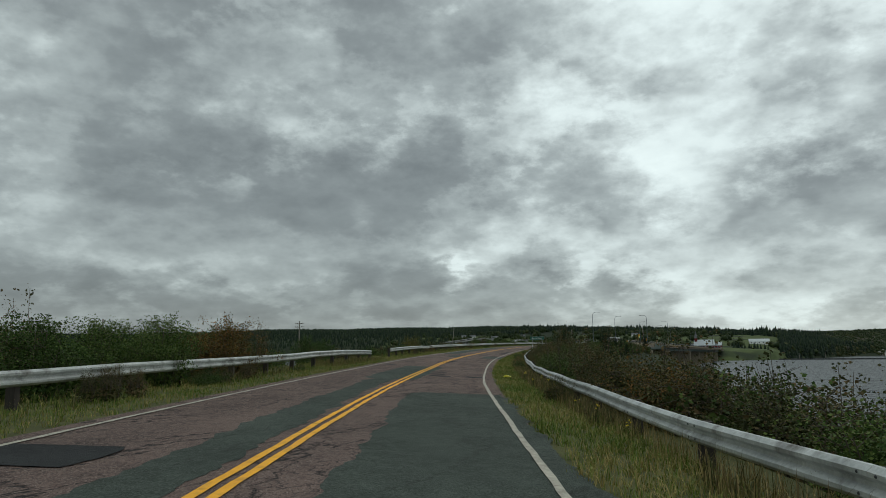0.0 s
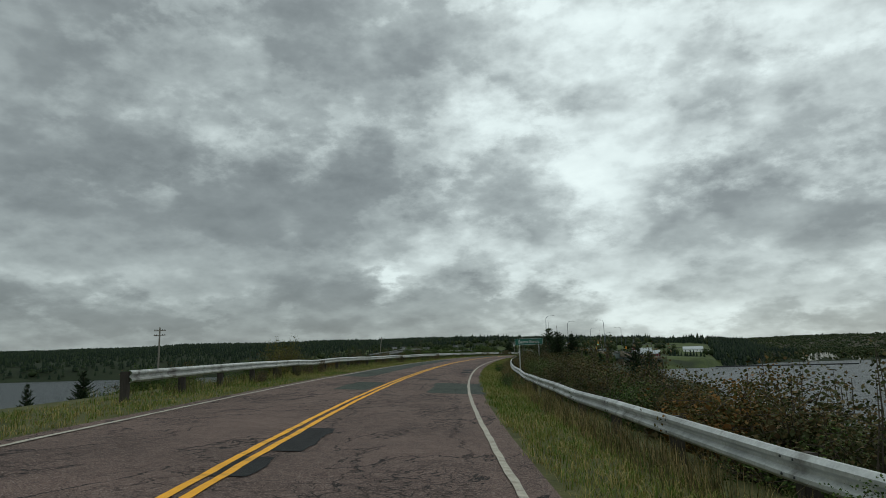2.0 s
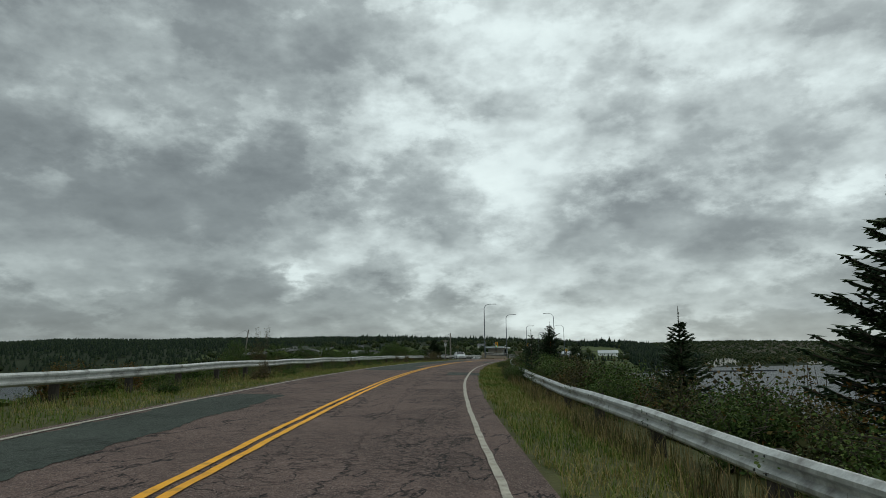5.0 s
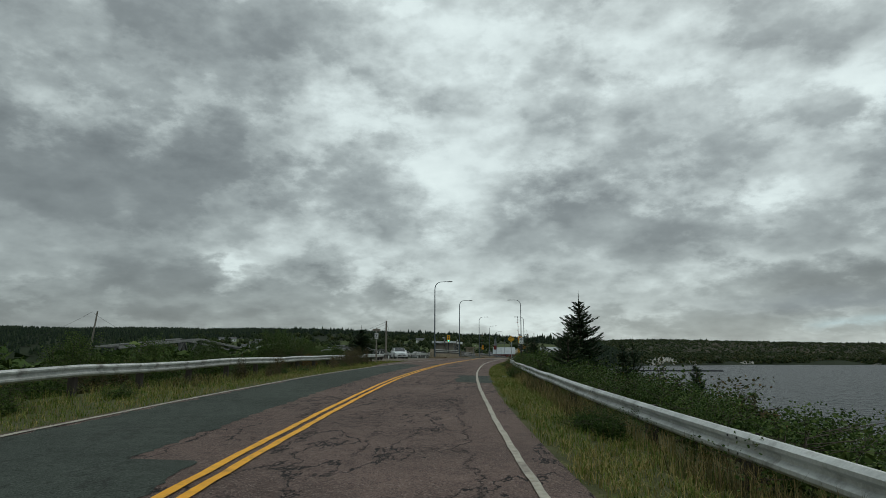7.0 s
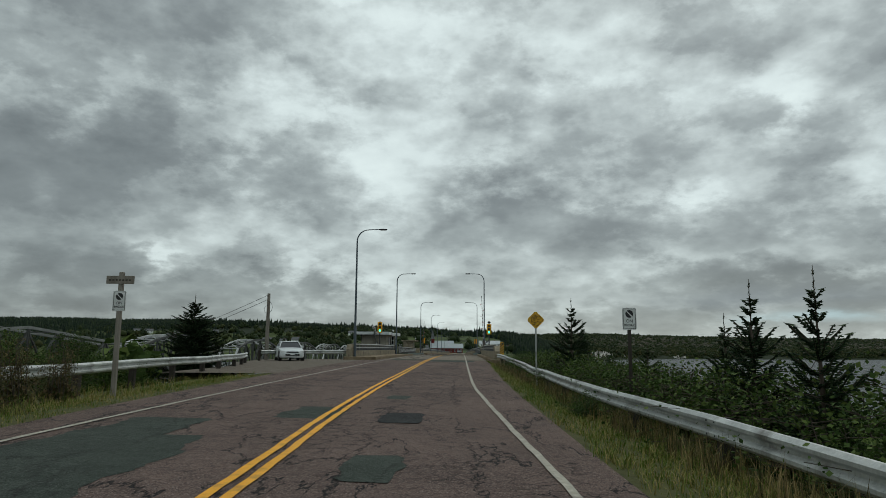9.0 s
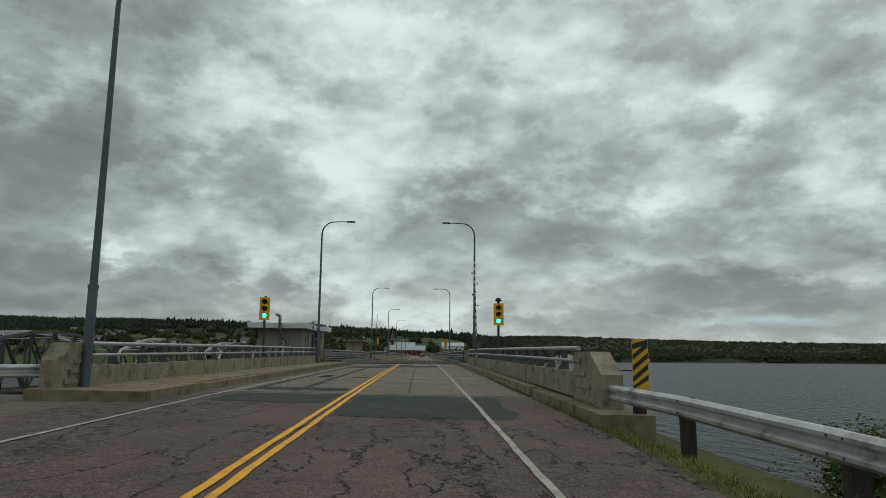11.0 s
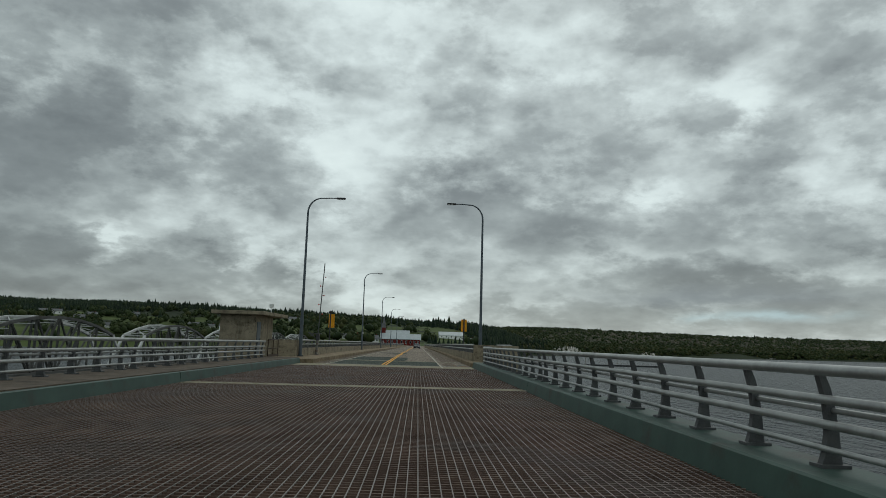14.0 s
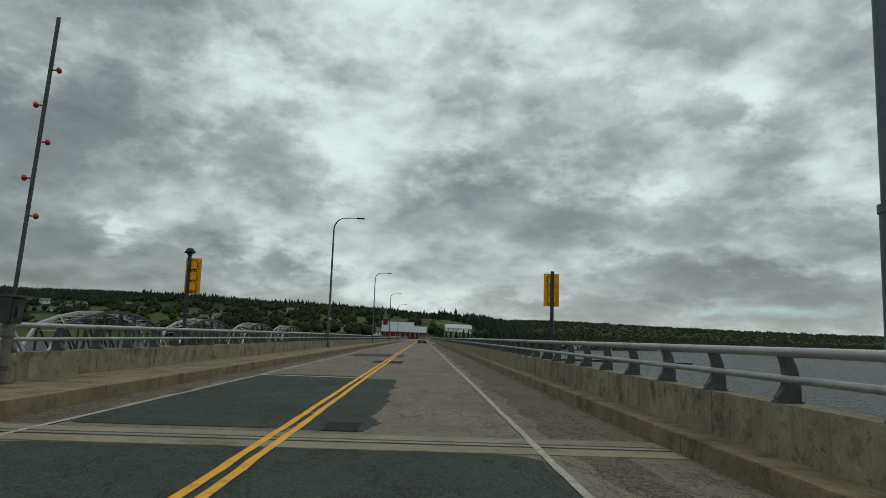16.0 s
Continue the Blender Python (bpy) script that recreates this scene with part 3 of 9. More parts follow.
def water_material():
    m = bpy.data.materials.new("strait_water")
    m.use_nodes = True
    nt = m.node_tree
    N, L = nt.nodes.new, nt.links.new
    b = nt.nodes["Principled BSDF"]
    b.inputs["Base Color"].default_value = (0.030, 0.040, 0.044, 1)
    b.inputs["Roughness"].default_value = 0.34
    b.inputs["IOR"].default_value = 1.33
    b.inputs["Specular IOR Level"].default_value = 0.17
    geo = N("ShaderNodeNewGeometry")
    mp = N("ShaderNodeMapping")
    mp.inputs["Scale"].default_value = (1.0, 0.45, 1.0)
    mp.inputs["Rotation"].default_value = (0, 0, 0.5)
    L(geo.outputs["Position"], mp.inputs[0])
    n1 = N("ShaderNodeTexNoise")
    n1.inputs["Scale"].default_value, n1.inputs["Detail"].default_value = 0.5, 9.0
    L(mp.outputs[0], n1.inputs["Vector"])
    bu = N("ShaderNodeBump")
    bu.inputs["Strength"].default_value, bu.inputs["Distance"].default_value = 1.0, 2.6
    L(n1.outputs["Fac"], bu.inputs["Height"])
    L(bu.outputs[0], b.inputs["Normal"])
    return m


M_LAND, M_WATER = land_material(), water_material()


# ---- helpers for meshes ----
def part(name, bm, material, parent=None, label="", at=None):
    me = bpy.data.meshes.new(name)
    bm.to_mesh(me)
    bm.free()
    me.materials.append(material)
    ob = new(name, me)
    if parent is not None:
        ob.parent = parent
    if at is not None:
        ob.matrix_basis = at
    if label:
        ob["label"] = label
    return ob


def again(ob, at, parent=None):
    """Another object on the same mesh."""
    o = ob.copy()
    scene.collection.objects.link(o)
    o.parent = parent if parent is not None else ob.parent
    o.matrix_basis = at
    return o


def thing(name, at, label, category, group="", kind=""):
    ob = new(name)
    ob.empty_display_size = 0.2
    ob.matrix_basis = at
    return tagged(ob, label, category, group, kind)


def smooth(ob, angle=40):
    for p in ob.data.polygons:
        p.use_smooth = True
    ob.data.set_sharp_from_angle(angle=radians(angle))
    return ob


def box(bm, x0, x1, y0, y1, z0, z1, bevel=0.0, m=None):
    vs = [bm.verts.new((x, y, z)) for z in (z0, z1) for y in (y0, y1) for x in (x0, x1)]
    fs = [bm.faces.new([vs[i] for i in f]) for f in ((0, 2, 3, 1), (4, 5, 7, 6), (0, 1, 5, 4), (2, 6, 7, 3), (0, 4, 6, 2), (1, 3, 7, 5))]
    if m is not None:
        bmesh.ops.transform(bm, matrix=m, verts=vs)
    if bevel:
        bmesh.ops.bevel(bm, geom=list({e for f in fs for e in f.edges}), offset=bevel, segments=2, affect="EDGES")
    return vs


def tube(bm, pts, r, n=8, caps=True, up=(0, 0, 1)):
    """A round bar along pts; r: one radius or one for each point."""
    pts = [Vector(p) for p in pts]
    rs = r if isinstance(r, (list, tuple)) else [r] * len(pts)
    rings = []
    for i, p in enumerate(pts):
        d = (pts[min(i + 1, len(pts) - 1)] - pts[max(i - 1, 0)]).normalized()
        a = d.cross(Vector(up))
        if a.length < 1e-3:
            a = d.cross(Vector((1, 0, 0)))
        a.normalize()
        b = d.cross(a)
        rings.append([bm.verts.new(p + (a * math.cos(2 * math.pi * k / n) + b * math.sin(2 * math.pi * k / n)) * rs[i]) for k in range(n)])
    for A, C in zip(rings, rings[1:]):
        for k in range(n):
            bm.faces.new((A[k], C[k], C[(k + 1) % n], A[(k + 1) % n]))
    if caps:
        bm.faces.new(rings[0])
        bm.faces.new(rings[-1][::-1])


def sweep(bm, profile, frames, closed=True, caps=True):
    """A profile of (across, up) carried along frames of (origin, across, up)."""
    rings = [[bm.verts.new(o + a * p + u * q) for p, q in profile] for o, a, u in frames]
    n = len(profile)
    for A, C in zip(rings, rings[1:]):
        for k in range(n if closed else n - 1):
            bm.faces.new((A[k], A[(k + 1) % n], C[(k + 1) % n], C[k]))
    if closed and caps:
        bm.faces.new(rings[0][::-1])
        bm.faces.new(rings[-1])
    return rings


def prism(bm, outline, axis, lo, hi):
    """An outline of 2D points pushed along an axis: 'x' takes (y, z), 'y' takes (x, z), 'z' takes (x, y)."""
    def v(p, t):
        return {"x": (t, p[0], p[1]), "y": (p[0], t, p[1]), "z": (p[0], p[1], t)}[axis]
    A = [bm.verts.new(v(p, lo)) for p in outline]
    C = [bm.verts.new(v(p, hi)) for p in outline]
    n = len(outline)
    for k in range(n):
        bm.faces.new((A[k], A[(k + 1) % n], C[(k + 1) % n], C[k]))
    bm.faces.new(A[::-1])
    bm.faces.new(C)
    bmesh.ops.recalc_face_normals(bm, faces=list(bm.faces))


def mesh_from(name, verts, faces, material, parent=None):
    me = bpy.data.meshes.new(name)
    me.from_pydata(verts, [], faces)
    me.materials.append(material)
    ob = new(name, me)
    if parent is not None:
        ob.parent = parent
    return ob


def arrays_mesh(name, verts, quads, material, parent=None):
    """A mesh from numpy arrays of points and of triangles or quads."""
    me = bpy.data.meshes.new(name)
    k = quads.shape[1]
    me.vertices.add(len(verts))
    me.vertices.foreach_set("co", np.asarray(verts, np.float32).ravel())
    me.loops.add(quads.size)
    me.loops.foreach_set("vertex_index", np.asarray(quads, np.int32).ravel())
    me.polygons.add(len(quads))
    me.polygons.foreach_set("loop_start", np.arange(0, quads.size, k, dtype=np.int32))
    me.update()
    me.validate()
    me.materials.append(material)
    ob = new(name, me)
    if parent is not None:
        ob.parent = parent
    return ob


def writing(text, size, material, parent, at, label=""):
    cu = bpy.data.curves.new("writing", "FONT")
    cu.body, cu.size, cu.extrude = text, size, 0.002
    cu.align_x, cu.align_y = "CENTER", "CENTER"
    tmp = new("tmp", cu)
    me = bpy.data.meshes.new_from_object(tmp)
    bpy.data.objects.remove(tmp)
    me.materials.append(material)
    ob = new("writing", me)
    ob.parent = parent
    ob.matrix_basis = at
    if label:
        ob["label"] = label
    return ob


# ---- the road's line: a right-hand bend that runs straight on over the bridge ----
BEND, TANGENT = 460.0, -115.0
HEIGHTS = [(-400, -5.0), (-345, -4.62), (-320, -4.37), (-289, -3.94), (-268, -3.52), (-247.7, -3.10), (-198, -1.89), (-177, -1.455),
           (-156, -1.09), (-136, -0.83), (-85, -0.28), (-64, -0.14), (-44, -0.066), (0, -0.01), (60, 0), (300, -0.35), (460, 0.3)]
BANKS = [(-400, -0.03), (-320, -0.035), (-290, -0.05), (-255, -0.056), (-198, -0.03), (-160, -0.025), (-130, -0.02), (-85, -0.013), (-60, -0.003), (-45, 0)]
HS, HZ = np.array(HEIGHTS).T
BS, BZ = np.array(BANKS).T


def road_z(s, u=0.0):
    return float(np.interp(s, HS, HZ) + np.interp(s, BS, BZ) * min(max(u, -9), 9))


def P(s, u, h=0.0):
    """The place s along the road, u to the right of its middle, h over its surface."""
    z = road_z(s, u) + h
    u += 0.45 * math.exp(-((s + 131) / 36) ** 2) if s < -60 else 0.0
    if s >= TANGENT:
        return Vector((u, s, z))
    th = (TANGENT - s) / BEND
    r = BEND - u
    return Vector((BEND - r * math.cos(th), TANGENT - r * math.sin(th), z))


def heading(s):
    """Degrees by which the road's line points left of +y at s."""
    return max(0.0, math.degrees((TANGENT - s) / BEND))


def strip(bm, s0, s1, us, hs, step=2.0):
    """A ribbon along the road through the given offsets and heights; each may be a function of s."""
    n = max(1, round((s1 - s0) / step))
    rows = []
    for i in range(n + 1):
        s = s0 + (s1 - s0) * i / n
        rows.append([bm.verts.new(P(s, u(s) if callable(u) else u, h(s) if callable(h) else h)) for u, h in zip(us, hs)])
    for A, C in zip(rows, rows[1:]):
        for k in range(len(us) - 1):
            bm.faces.new((A[k], A[k + 1], C[k + 1], C[k]))


def to_road(x, y):
    """s and u of places, for arrays."""
    dx, dy = BEND - x, TANGENT - y
    th = np.arctan2(dy, dx)
    s = np.where(y > TANGENT, y, TANGENT - BEND * th)
    u = np.where(y > TANGENT, x, BEND - np.hypot(dx, dy))
    return s, u


# ---- land and water ----
WATER_Z = -10.5
SHORE = [(-4000, -480), (-900, 330), (-500, 560), (-300, 575), (-225, 585), (-150, 470), (-60, 388), (0, 362), (40, 392), (62, 470), (100, 620), (150, 880), (420, 1230), (900, 1330), (4000, 1000)]
SHX, SHY = np.array(SHORE, float).T


def sstep(a, b, x):
    t = np.clip((x - a) / (b - a), 0, 1)
    return t * t * (3 - 2 * t)


def waves(x, y, k, seed):
    return np.sin(x * k + seed) * np.cos(y * k * 1.3 + seed * 2.1) + 0.5 * np.sin(x * k * 2.3 + y * k * 1.7 + seed * 3.3)


def land_z(x, y):
    x, y = np.asarray(x, float), np.asarray(y, float)
    # far side of the strait
    d = y - np.interp(x, SHX, SHY) + waves(x, y, 0.02, 1.0) * 6
    rise = np.interp(x, (-1200, -300, -100, 0, 60, 160, 420, 2500), (0.10, 0.145, 0.095, 0.062, 0.056, 0.07, 0.115, 0.11))
    top = np.interp(x, (-1200, -500, -300, -50, 60, 160, 420, 900, 2500), (79, 75, 62, 50, 56, 68, 72, 52, 66))
    ramp = np.clip(d, 0, None) * rise
    far = WATER_Z - 5 + 5 * sstep(-30, 0, d) + 9.0 * sstep(0, 22, d) + top * (1 - np.exp(-ramp / top * 1.15)) + waves(x, y, 0.008, 4.0) * 2.2 * sstep(60, 300, d)
    far = far - 5.5 * np.exp(-((x - 25) / 110) ** 2 - ((y - 560) / 150) ** 2)
    # the road's embankment on the near side
    s, u = to_road(x, y)
    z0 = np.interp(s, HS, HZ) + np.interp(s, BS, BZ) * np.clip(u, -9, 9)
    right = np.interp(u, (0, 3, 5.5, 8, 12, 30, 60), (-0.5, -0.5, -0.45, -0.75, -2.2, -7.2, -16)) + np.where(u > 8, z0 * 0 + waves(x, y, 0.35, 2.0) * 0.12, 0)
    left = np.interp(-u, (0, 3, 6, 10, 14, 24, 40, 75, 110, 170), (-0.5, -0.5, -0.5, -0.75, -1.3, -3.2, -4.8, -7.4, -11, -18))
    steep = np.interp(-u, (0, 3, 6, 9, 14, 24, 40, 60, 80, 110), (-0.5, -0.5, -0.5, -1.0, -2.0, -4.2, -6.6, -9.0, -12.0, -17.0))
    left = left + (steep - left) * sstep(-236, -258, s)
    near = z0 + np.where(u > 0, right, left)
    end = sstep(-92, -70, y)
    near = near * (1 - end) + (WATER_Z - 5) * end
    left_end = sstep(-96, -60, y + 0.35 * (x + 14)) * sstep(-16, -30, x)
    near = near * (1 - left_end) + (WATER_Z - 4) * left_end
    return np.where(y < 120, np.maximum(near, np.where(x < -100, far, -99)), far)


def axis_steps(lo, a, b, hi, fine, grow=1.12):
    out = list(np.arange(a, b + 1e-6, fine))
    st, v = fine, out[-1]
    while v < hi:
        st *= grow
        v += st
        out.append(v)
    st, v = fine, out[0]
    while v > lo:
        st *= grow
        v -= st
        out.insert(0, v)
    return np.array(out)


gx = axis_steps(-4000, -60, 90, 4000, 2.0)
gy = axis_steps(-1500, -350, -60, 4200, 2.4, 1.06)
GX, GY = np.meshgrid(gx, gy)
GZ = land_z(GX, GY)
gi = np.arange(GX.size).reshape(GX.shape)
gq = np.stack([gi[:-1, :-1], gi[:-1, 1:], gi[1:, 1:], gi[1:, :-1]], -1).reshape(-1, 4)
ground = arrays_mesh("ground", np.stack([GX, GY, GZ], -1).reshape(-1, 3), gq, M_LAND)
for p in ground.data.polygons:
    p.use_smooth = True
tagged(ground, "scrubby green banks, fields and wooded hills round the strait", "ground", kind="structure")
bm = bmesh.new()
vs = [bm.verts.new(p) for p in ((-4500, -1500, WATER_Z), (4500, -1500, WATER_Z), (4500, 4500, WATER_Z), (-4500, 4500, WATER_Z))]
bm.faces.new(vs)
water = part("water", bm, M_WATER)
tagged(water, "grey rippled water of a sea strait under cloud", "water", kind="structure")

# ---- approach road ----
ROAD_START, DECK0, LEAF0, GRATE0, GRATE1, LEAF1, DECK1, BRIDGE1 = -350.0, -82.2, -41.7, -37.3, -3.9, -0.55, 9.2, 362.0


def edge_r(s):
    return float(np.interp(s, (-350, -200, -157, -136, -130, -115, -100, -90), (3.62, 3.6, 3.8, 3.84, 4.0, 4.3, 4.65, 5.05)))


def edge_l(s):
    return float(np.interp(s, (-350, -141, -131, -112, -88), (-3.65, -3.62, -4.5, -5.2, -5.2)))


bm = bmesh.new()
strip(bm, ROAD_START, DECK0, [edge_l, -1.7, 0, 1.7, edge_r], [0, 0, 0, 0, 0], 2.0)
strip(bm, ROAD_START, DECK0, [edge_r, edge_r], [0, -0.3], 2.0)
road = part("road", bm, M_ROAD)
tagged(road, "worn reddish two-lane asphalt road, cracked and patched", "road", kind="structure")


def shoulder(name, s0, s1, us, hs, material, label):
    bm = bmesh.new()
    strip(bm, s0, s1, us, hs, 1.5)
    bmesh.ops.recalc_face_normals(bm, faces=list(bm.faces))
    return tagged(part(name, bm, material), label, "verge", kind="structure")


shoulder("verge_right", ROAD_START, -84, [edge_r, lambda s: edge_r(s) + 0.35, 5.4, 7.0, 10.5], [-0.025, -0.035, -0.12, -0.35, -1.7], M_SOIL, "grassy earth verge beside the road")
shoulder("verge_left", ROAD_START, -114, [edge_l, lambda s: edge_l(s) - 0.4, -6.4, -8.6, -13.0], [-0.02, -0.03, -0.14, -0.35, -1.3], M_SOIL, "grassy earth verge beside the road")
shoulder("gravel_apron", -114, -84.5, [-5.2, -7, -10, lambda s: float(np.interp(s, (-114, -104, -95, -84), (-8.6, -10.5, -13.0, -14.0))),
                                       lambda s: float(np.interp(s, (-114, -104, -95, -84), (-13, -13.5, -16.0, -17.0)))], [-0.012, -0.03, -0.06, -0.10, -1.6], M_GRAVEL, "grey gravel lay-by beside the bridge")

# patches of newer asphalt: from s, to s, from u, to u, kind
PATCHES = [(-327, -306.6, 1.0, 3.7, 0), (-322, -297.5, -1.15, -0.28, 0), (-300, -285.6, -1.5, 0.62, 0), (-319.5, -318.1, -3.4, -1.75, 1),
           (-296.6, -295.6, 2.4, 3.3, 1), (-296.6, -295.7, 0.8, 1.7, 1), (-294.8, -294.0, 0.75, 1.4, 1), (-292.6, -291.9, 0.6, 1.3, 1),
           (-285.2, -284.0, -3.0, -2.3, 1), (-280.3, -279.4, -2.5, -1.75, 1), (-263, -255.8, 1.7, 3.72, 0), (-262.5, -257, -1.5, -0.3, 0),
           (-253, -252.2, 0.7, 1.6, 1), (-276.7, -274.0, 0.1, 0.62, 1), (-278.6, -277.3, -0.12, 0.4, 1), (-243.4, -241.1, 2.4, 3.05, 1), (-239.6, -237.6, 2.3, 3.0, 1), (-236.4, -235.0, 2.25, 2.9, 1),
           (-252, -206, -3.3, -1.75, 0), (-190, -186.1, 2.0, 3.7, 0), (-184, -133, -3.35, -1.2, 0), (-183.8, -176, -2.2, -0.28, 0),
           (-156.3, -153.8, 2.4, 3.6, 0), (-157.5, -150.8, 2.4, 3.85, 0), (-130.6, -128.3, -1.0, 0.2, 0), (-131, -129.3, 0.9, 1.6, 1),
           (-135, -131, -3.2, -1.9, 0), (-136, -134.4, 0.9, 1.5, 0), (-126, -124.8, 0.6, 1.2, 0), (-85.7, -82.5, -3.0, -0.2, 0), (-88.6, -82.5, 0.25, 3.95, 0), (-81.0, -79.6, -3.0, -0.3, 0),
           (-71.6, -69.2, -2.55, -2.0, 1), (-71.45, -71.05, -1.0, -0.36, 1), (-68.75, -68.4, -0.95, -0.5, 1), (-54.2, -51.3, -3.35, 0.42, 0), (-50.4, -47.7, -3.45, 1.62, 0), (-47.7, -41.3, -1.5, 1.3, 0), (-50.2, -46.2, 1.4, 3.25, 0), (9.9, 22.6, -3.25, 0.05, 0),
           (9.9, 21.6, 0.05, 1.12, 0), (9.8, 10.8, 0.46, 1.0, 1), (34, 37, -0.6, 0.9, 1), (44, 50, -2.8, 0.6, 0), (-0.25, 8.3, -3.4, 3.35, 0)]


def patch(s0, s1, u0, u1, k, rng, h):
    bm = bmesh.new()
    n = max(6, int((s1 - s0) / 0.14))
    jag = 0.060 if k == 0 else 0.03
    a, b, wa, wb = [], [], 0.0, 0.0
    for i in range(n + 1):
        wa, wb = wa * 0.75 + rng.uniform(-jag, jag), wb * 0.75 + rng.uniform(-jag, jag)
        s = s0 + (s1 - s0) * i / n
        end = 1 - (0.12 if k else 0.2) * (abs(2 * i / n - 1) ** (8 if k else 24))
        mid = (u0 + u1) / 2
        a.append(bm.verts.new(P(s + rng.uniform(-0.05, 0.05), mid + (u0 - mid) * end + wa, h)))
        b.append(bm.verts.new(P(s + rng.uniform(-0.05, 0.05), mid + (u1 - mid) * end + wb, h)))
    for i in range(n):
        bm.faces.new((a[i], b[i], b[i + 1], a[i + 1]))
    return bm


rng = random.Random(5)
for i, (s0, s1, u0, u1, k) in enumerate(PATCHES):
    o = part("asphalt_patch", patch(s0, s1, u0, u1, k, rng, 0.004 + 0.0012 * (i % 4) + (0.005 if k else 0)), M_TAR if k else M_PATCH, road if s1 < DECK0 + 1 else None)
    if s1 >= DECK0 + 1:
        tagged(o, "patch of newer asphalt in the bridge deck", "road patch", kind="structure")

# painted lines
LINE_H = 0.0135


def wander(s, k):
    return 0.010 * math.sin(s * 0.21 + k) + 0.005 * math.sin(s * 1.3 + k * 2)


def painted(name, spans, us, w, material, label, side=0.0):
    """A line of paint through knots of (s, u), with ragged edges."""
    S, U = np.array(us, float).T
    for s0, s1 in spans:
        bm = bmesh.new()

        def edge(k):
            return lambda s: float(np.interp(s, S, U)) + side + wander(s, U[0] + side) + k * (w / 2 + 0.006 * math.sin(s * 3.7 + k) + 0.004 * math.sin(s * 9.1 + 2 * k))
        strip(bm, s0, s1, [edge(-1), edge(1)], [LINE_H, LINE_H], 0.4)
        tagged(part(name, bm, material), label, "road marking", kind="structure")


MIDDLE = [(-350, 0.03), (-320, 0.04), (-300, 0.11), (-286, 0.09), (-279, 0.03), (-268, -0.04), (-248, -0.04), (-197, -0.04), (-166, 0.01), (-136, 0.0), (-130, -0.05), (-85, 0.02), (-60, 0.03), (-40, 0.0), (400, 0.0)]
RIGHT = [(-350, 3.25), (-313, 3.3), (-300, 3.18), (-290, 3.25), (-268, 3.19), (-248, 3.11), (-197, 3.08), (-185, 3.17), (-167, 3.3), (-136, 3.16), (-121, 3.0), (-100, 3.15), (-85, 3.3), (-60, 3.36), (400, 3.36)]
LEFT = [(-350, -3.3), (-293, -3.25), (-189, -3.42), (-128, -3.55), (-76, -3.4), (-40, -3.35), (14, -3.2), (400, -3.3)]
NEAR_SPAN, FAR_SPAN = (ROAD_START, GRATE0 - 0.6), (GRATE1 + 0.1, BRIDGE1 + 18)
for off in (-0.10, 0.10):
    painted("yellow_line", [NEAR_SPAN, (-0.25, BRIDGE1 + 18)], MIDDLE, 0.105, M_YELLOW, "solid yellow centre line, slightly worn", off)
painted("edge_line", [NEAR_SPAN, FAR_SPAN], RIGHT, 0.098, M_WHITE, "worn white edge line")
painted("edge_line", [NEAR_SPAN, FAR_SPAN], LEFT, 0.095, M_WHITE, "worn white edge line")
for s, u0, u1, w in ((-70.65, 2.9, 5.1, 0.26), (-70.4, 1.4, 2.24, 0.26), (-70.2, 0.26, 0.66, 0.2), (21.8, -3.2, 0, 0.3)):
    bm = bmesh.new()
    strip(bm, s - w / 2, s + w / 2, [u0, u1], [LINE_H + 0.0008] * 2, 0.3)
    tagged(part("stop_line", bm, M_WHITE), "worn white stop line", "road marking", kind="structure")

# ---- bridge deck ----
def slab(name, s0, s1, u0, u1, h0, h1, material, label, parent=None):
    bm = bmesh.new()
    n = max(1, int((s1 - s0) / 8))
    fr = []
    for i in range(n + 1):
        s = s0 + (s1 - s0) * i / n
        o = P(s, 0)
        fr.append((o, (P(s, 1) - o), Vector((0, 0, 1))))
    sweep(bm, [(u0, h0), (u1, h0), (u1, h1), (u0, h1)], fr)
    bmesh.ops.recalc_face_normals(bm, faces=list(bm.faces))
    o = part(name, bm, material, parent)
    return tagged(o, label, "bridge deck", kind="structure") if parent is None else o


KL, KR, PL, PR, HK = -4.15, 5.15, -6.12, 5.65, 0.24   # kerb lines, parapet faces, kerb height
for s0, s1 in ((DECK0, LEAF0), (DECK1, BRIDGE1)):
    slab("bridge_deck", s0, s1, -6.95, 6.6 if s0 > 0 else 7.1, -0.9, 0.0, M_DECKROAD, "grey-brown asphalt deck of the road bridge")
slab("bridge_deck", LEAF1, DECK1, -8.4, 7.7, -0.9, 0.0, M_DECKROAD, "short asphalt deck behind the lifting span")
for s in (DECK0 + 0.05, -50.95, 8.95, 62, 115, 168, 221):
    for k, w in ((-0.50, 0.13), (0.30, 0.14)) if s < 0 else ((-0.62, 0.45), (0.20, 0.40)):
        slab("joint_strip", s + k, s + k + w, -4.1, 5.1, -0.03, 0.010, M_DECKC, "pale concrete strip beside an expansion joint")
    slab("joint_gap", s - 0.05, s + 0.09, -4.1, 5.1, -0.03, 0.013, M_PLATE, "steel expansion joint across the deck")
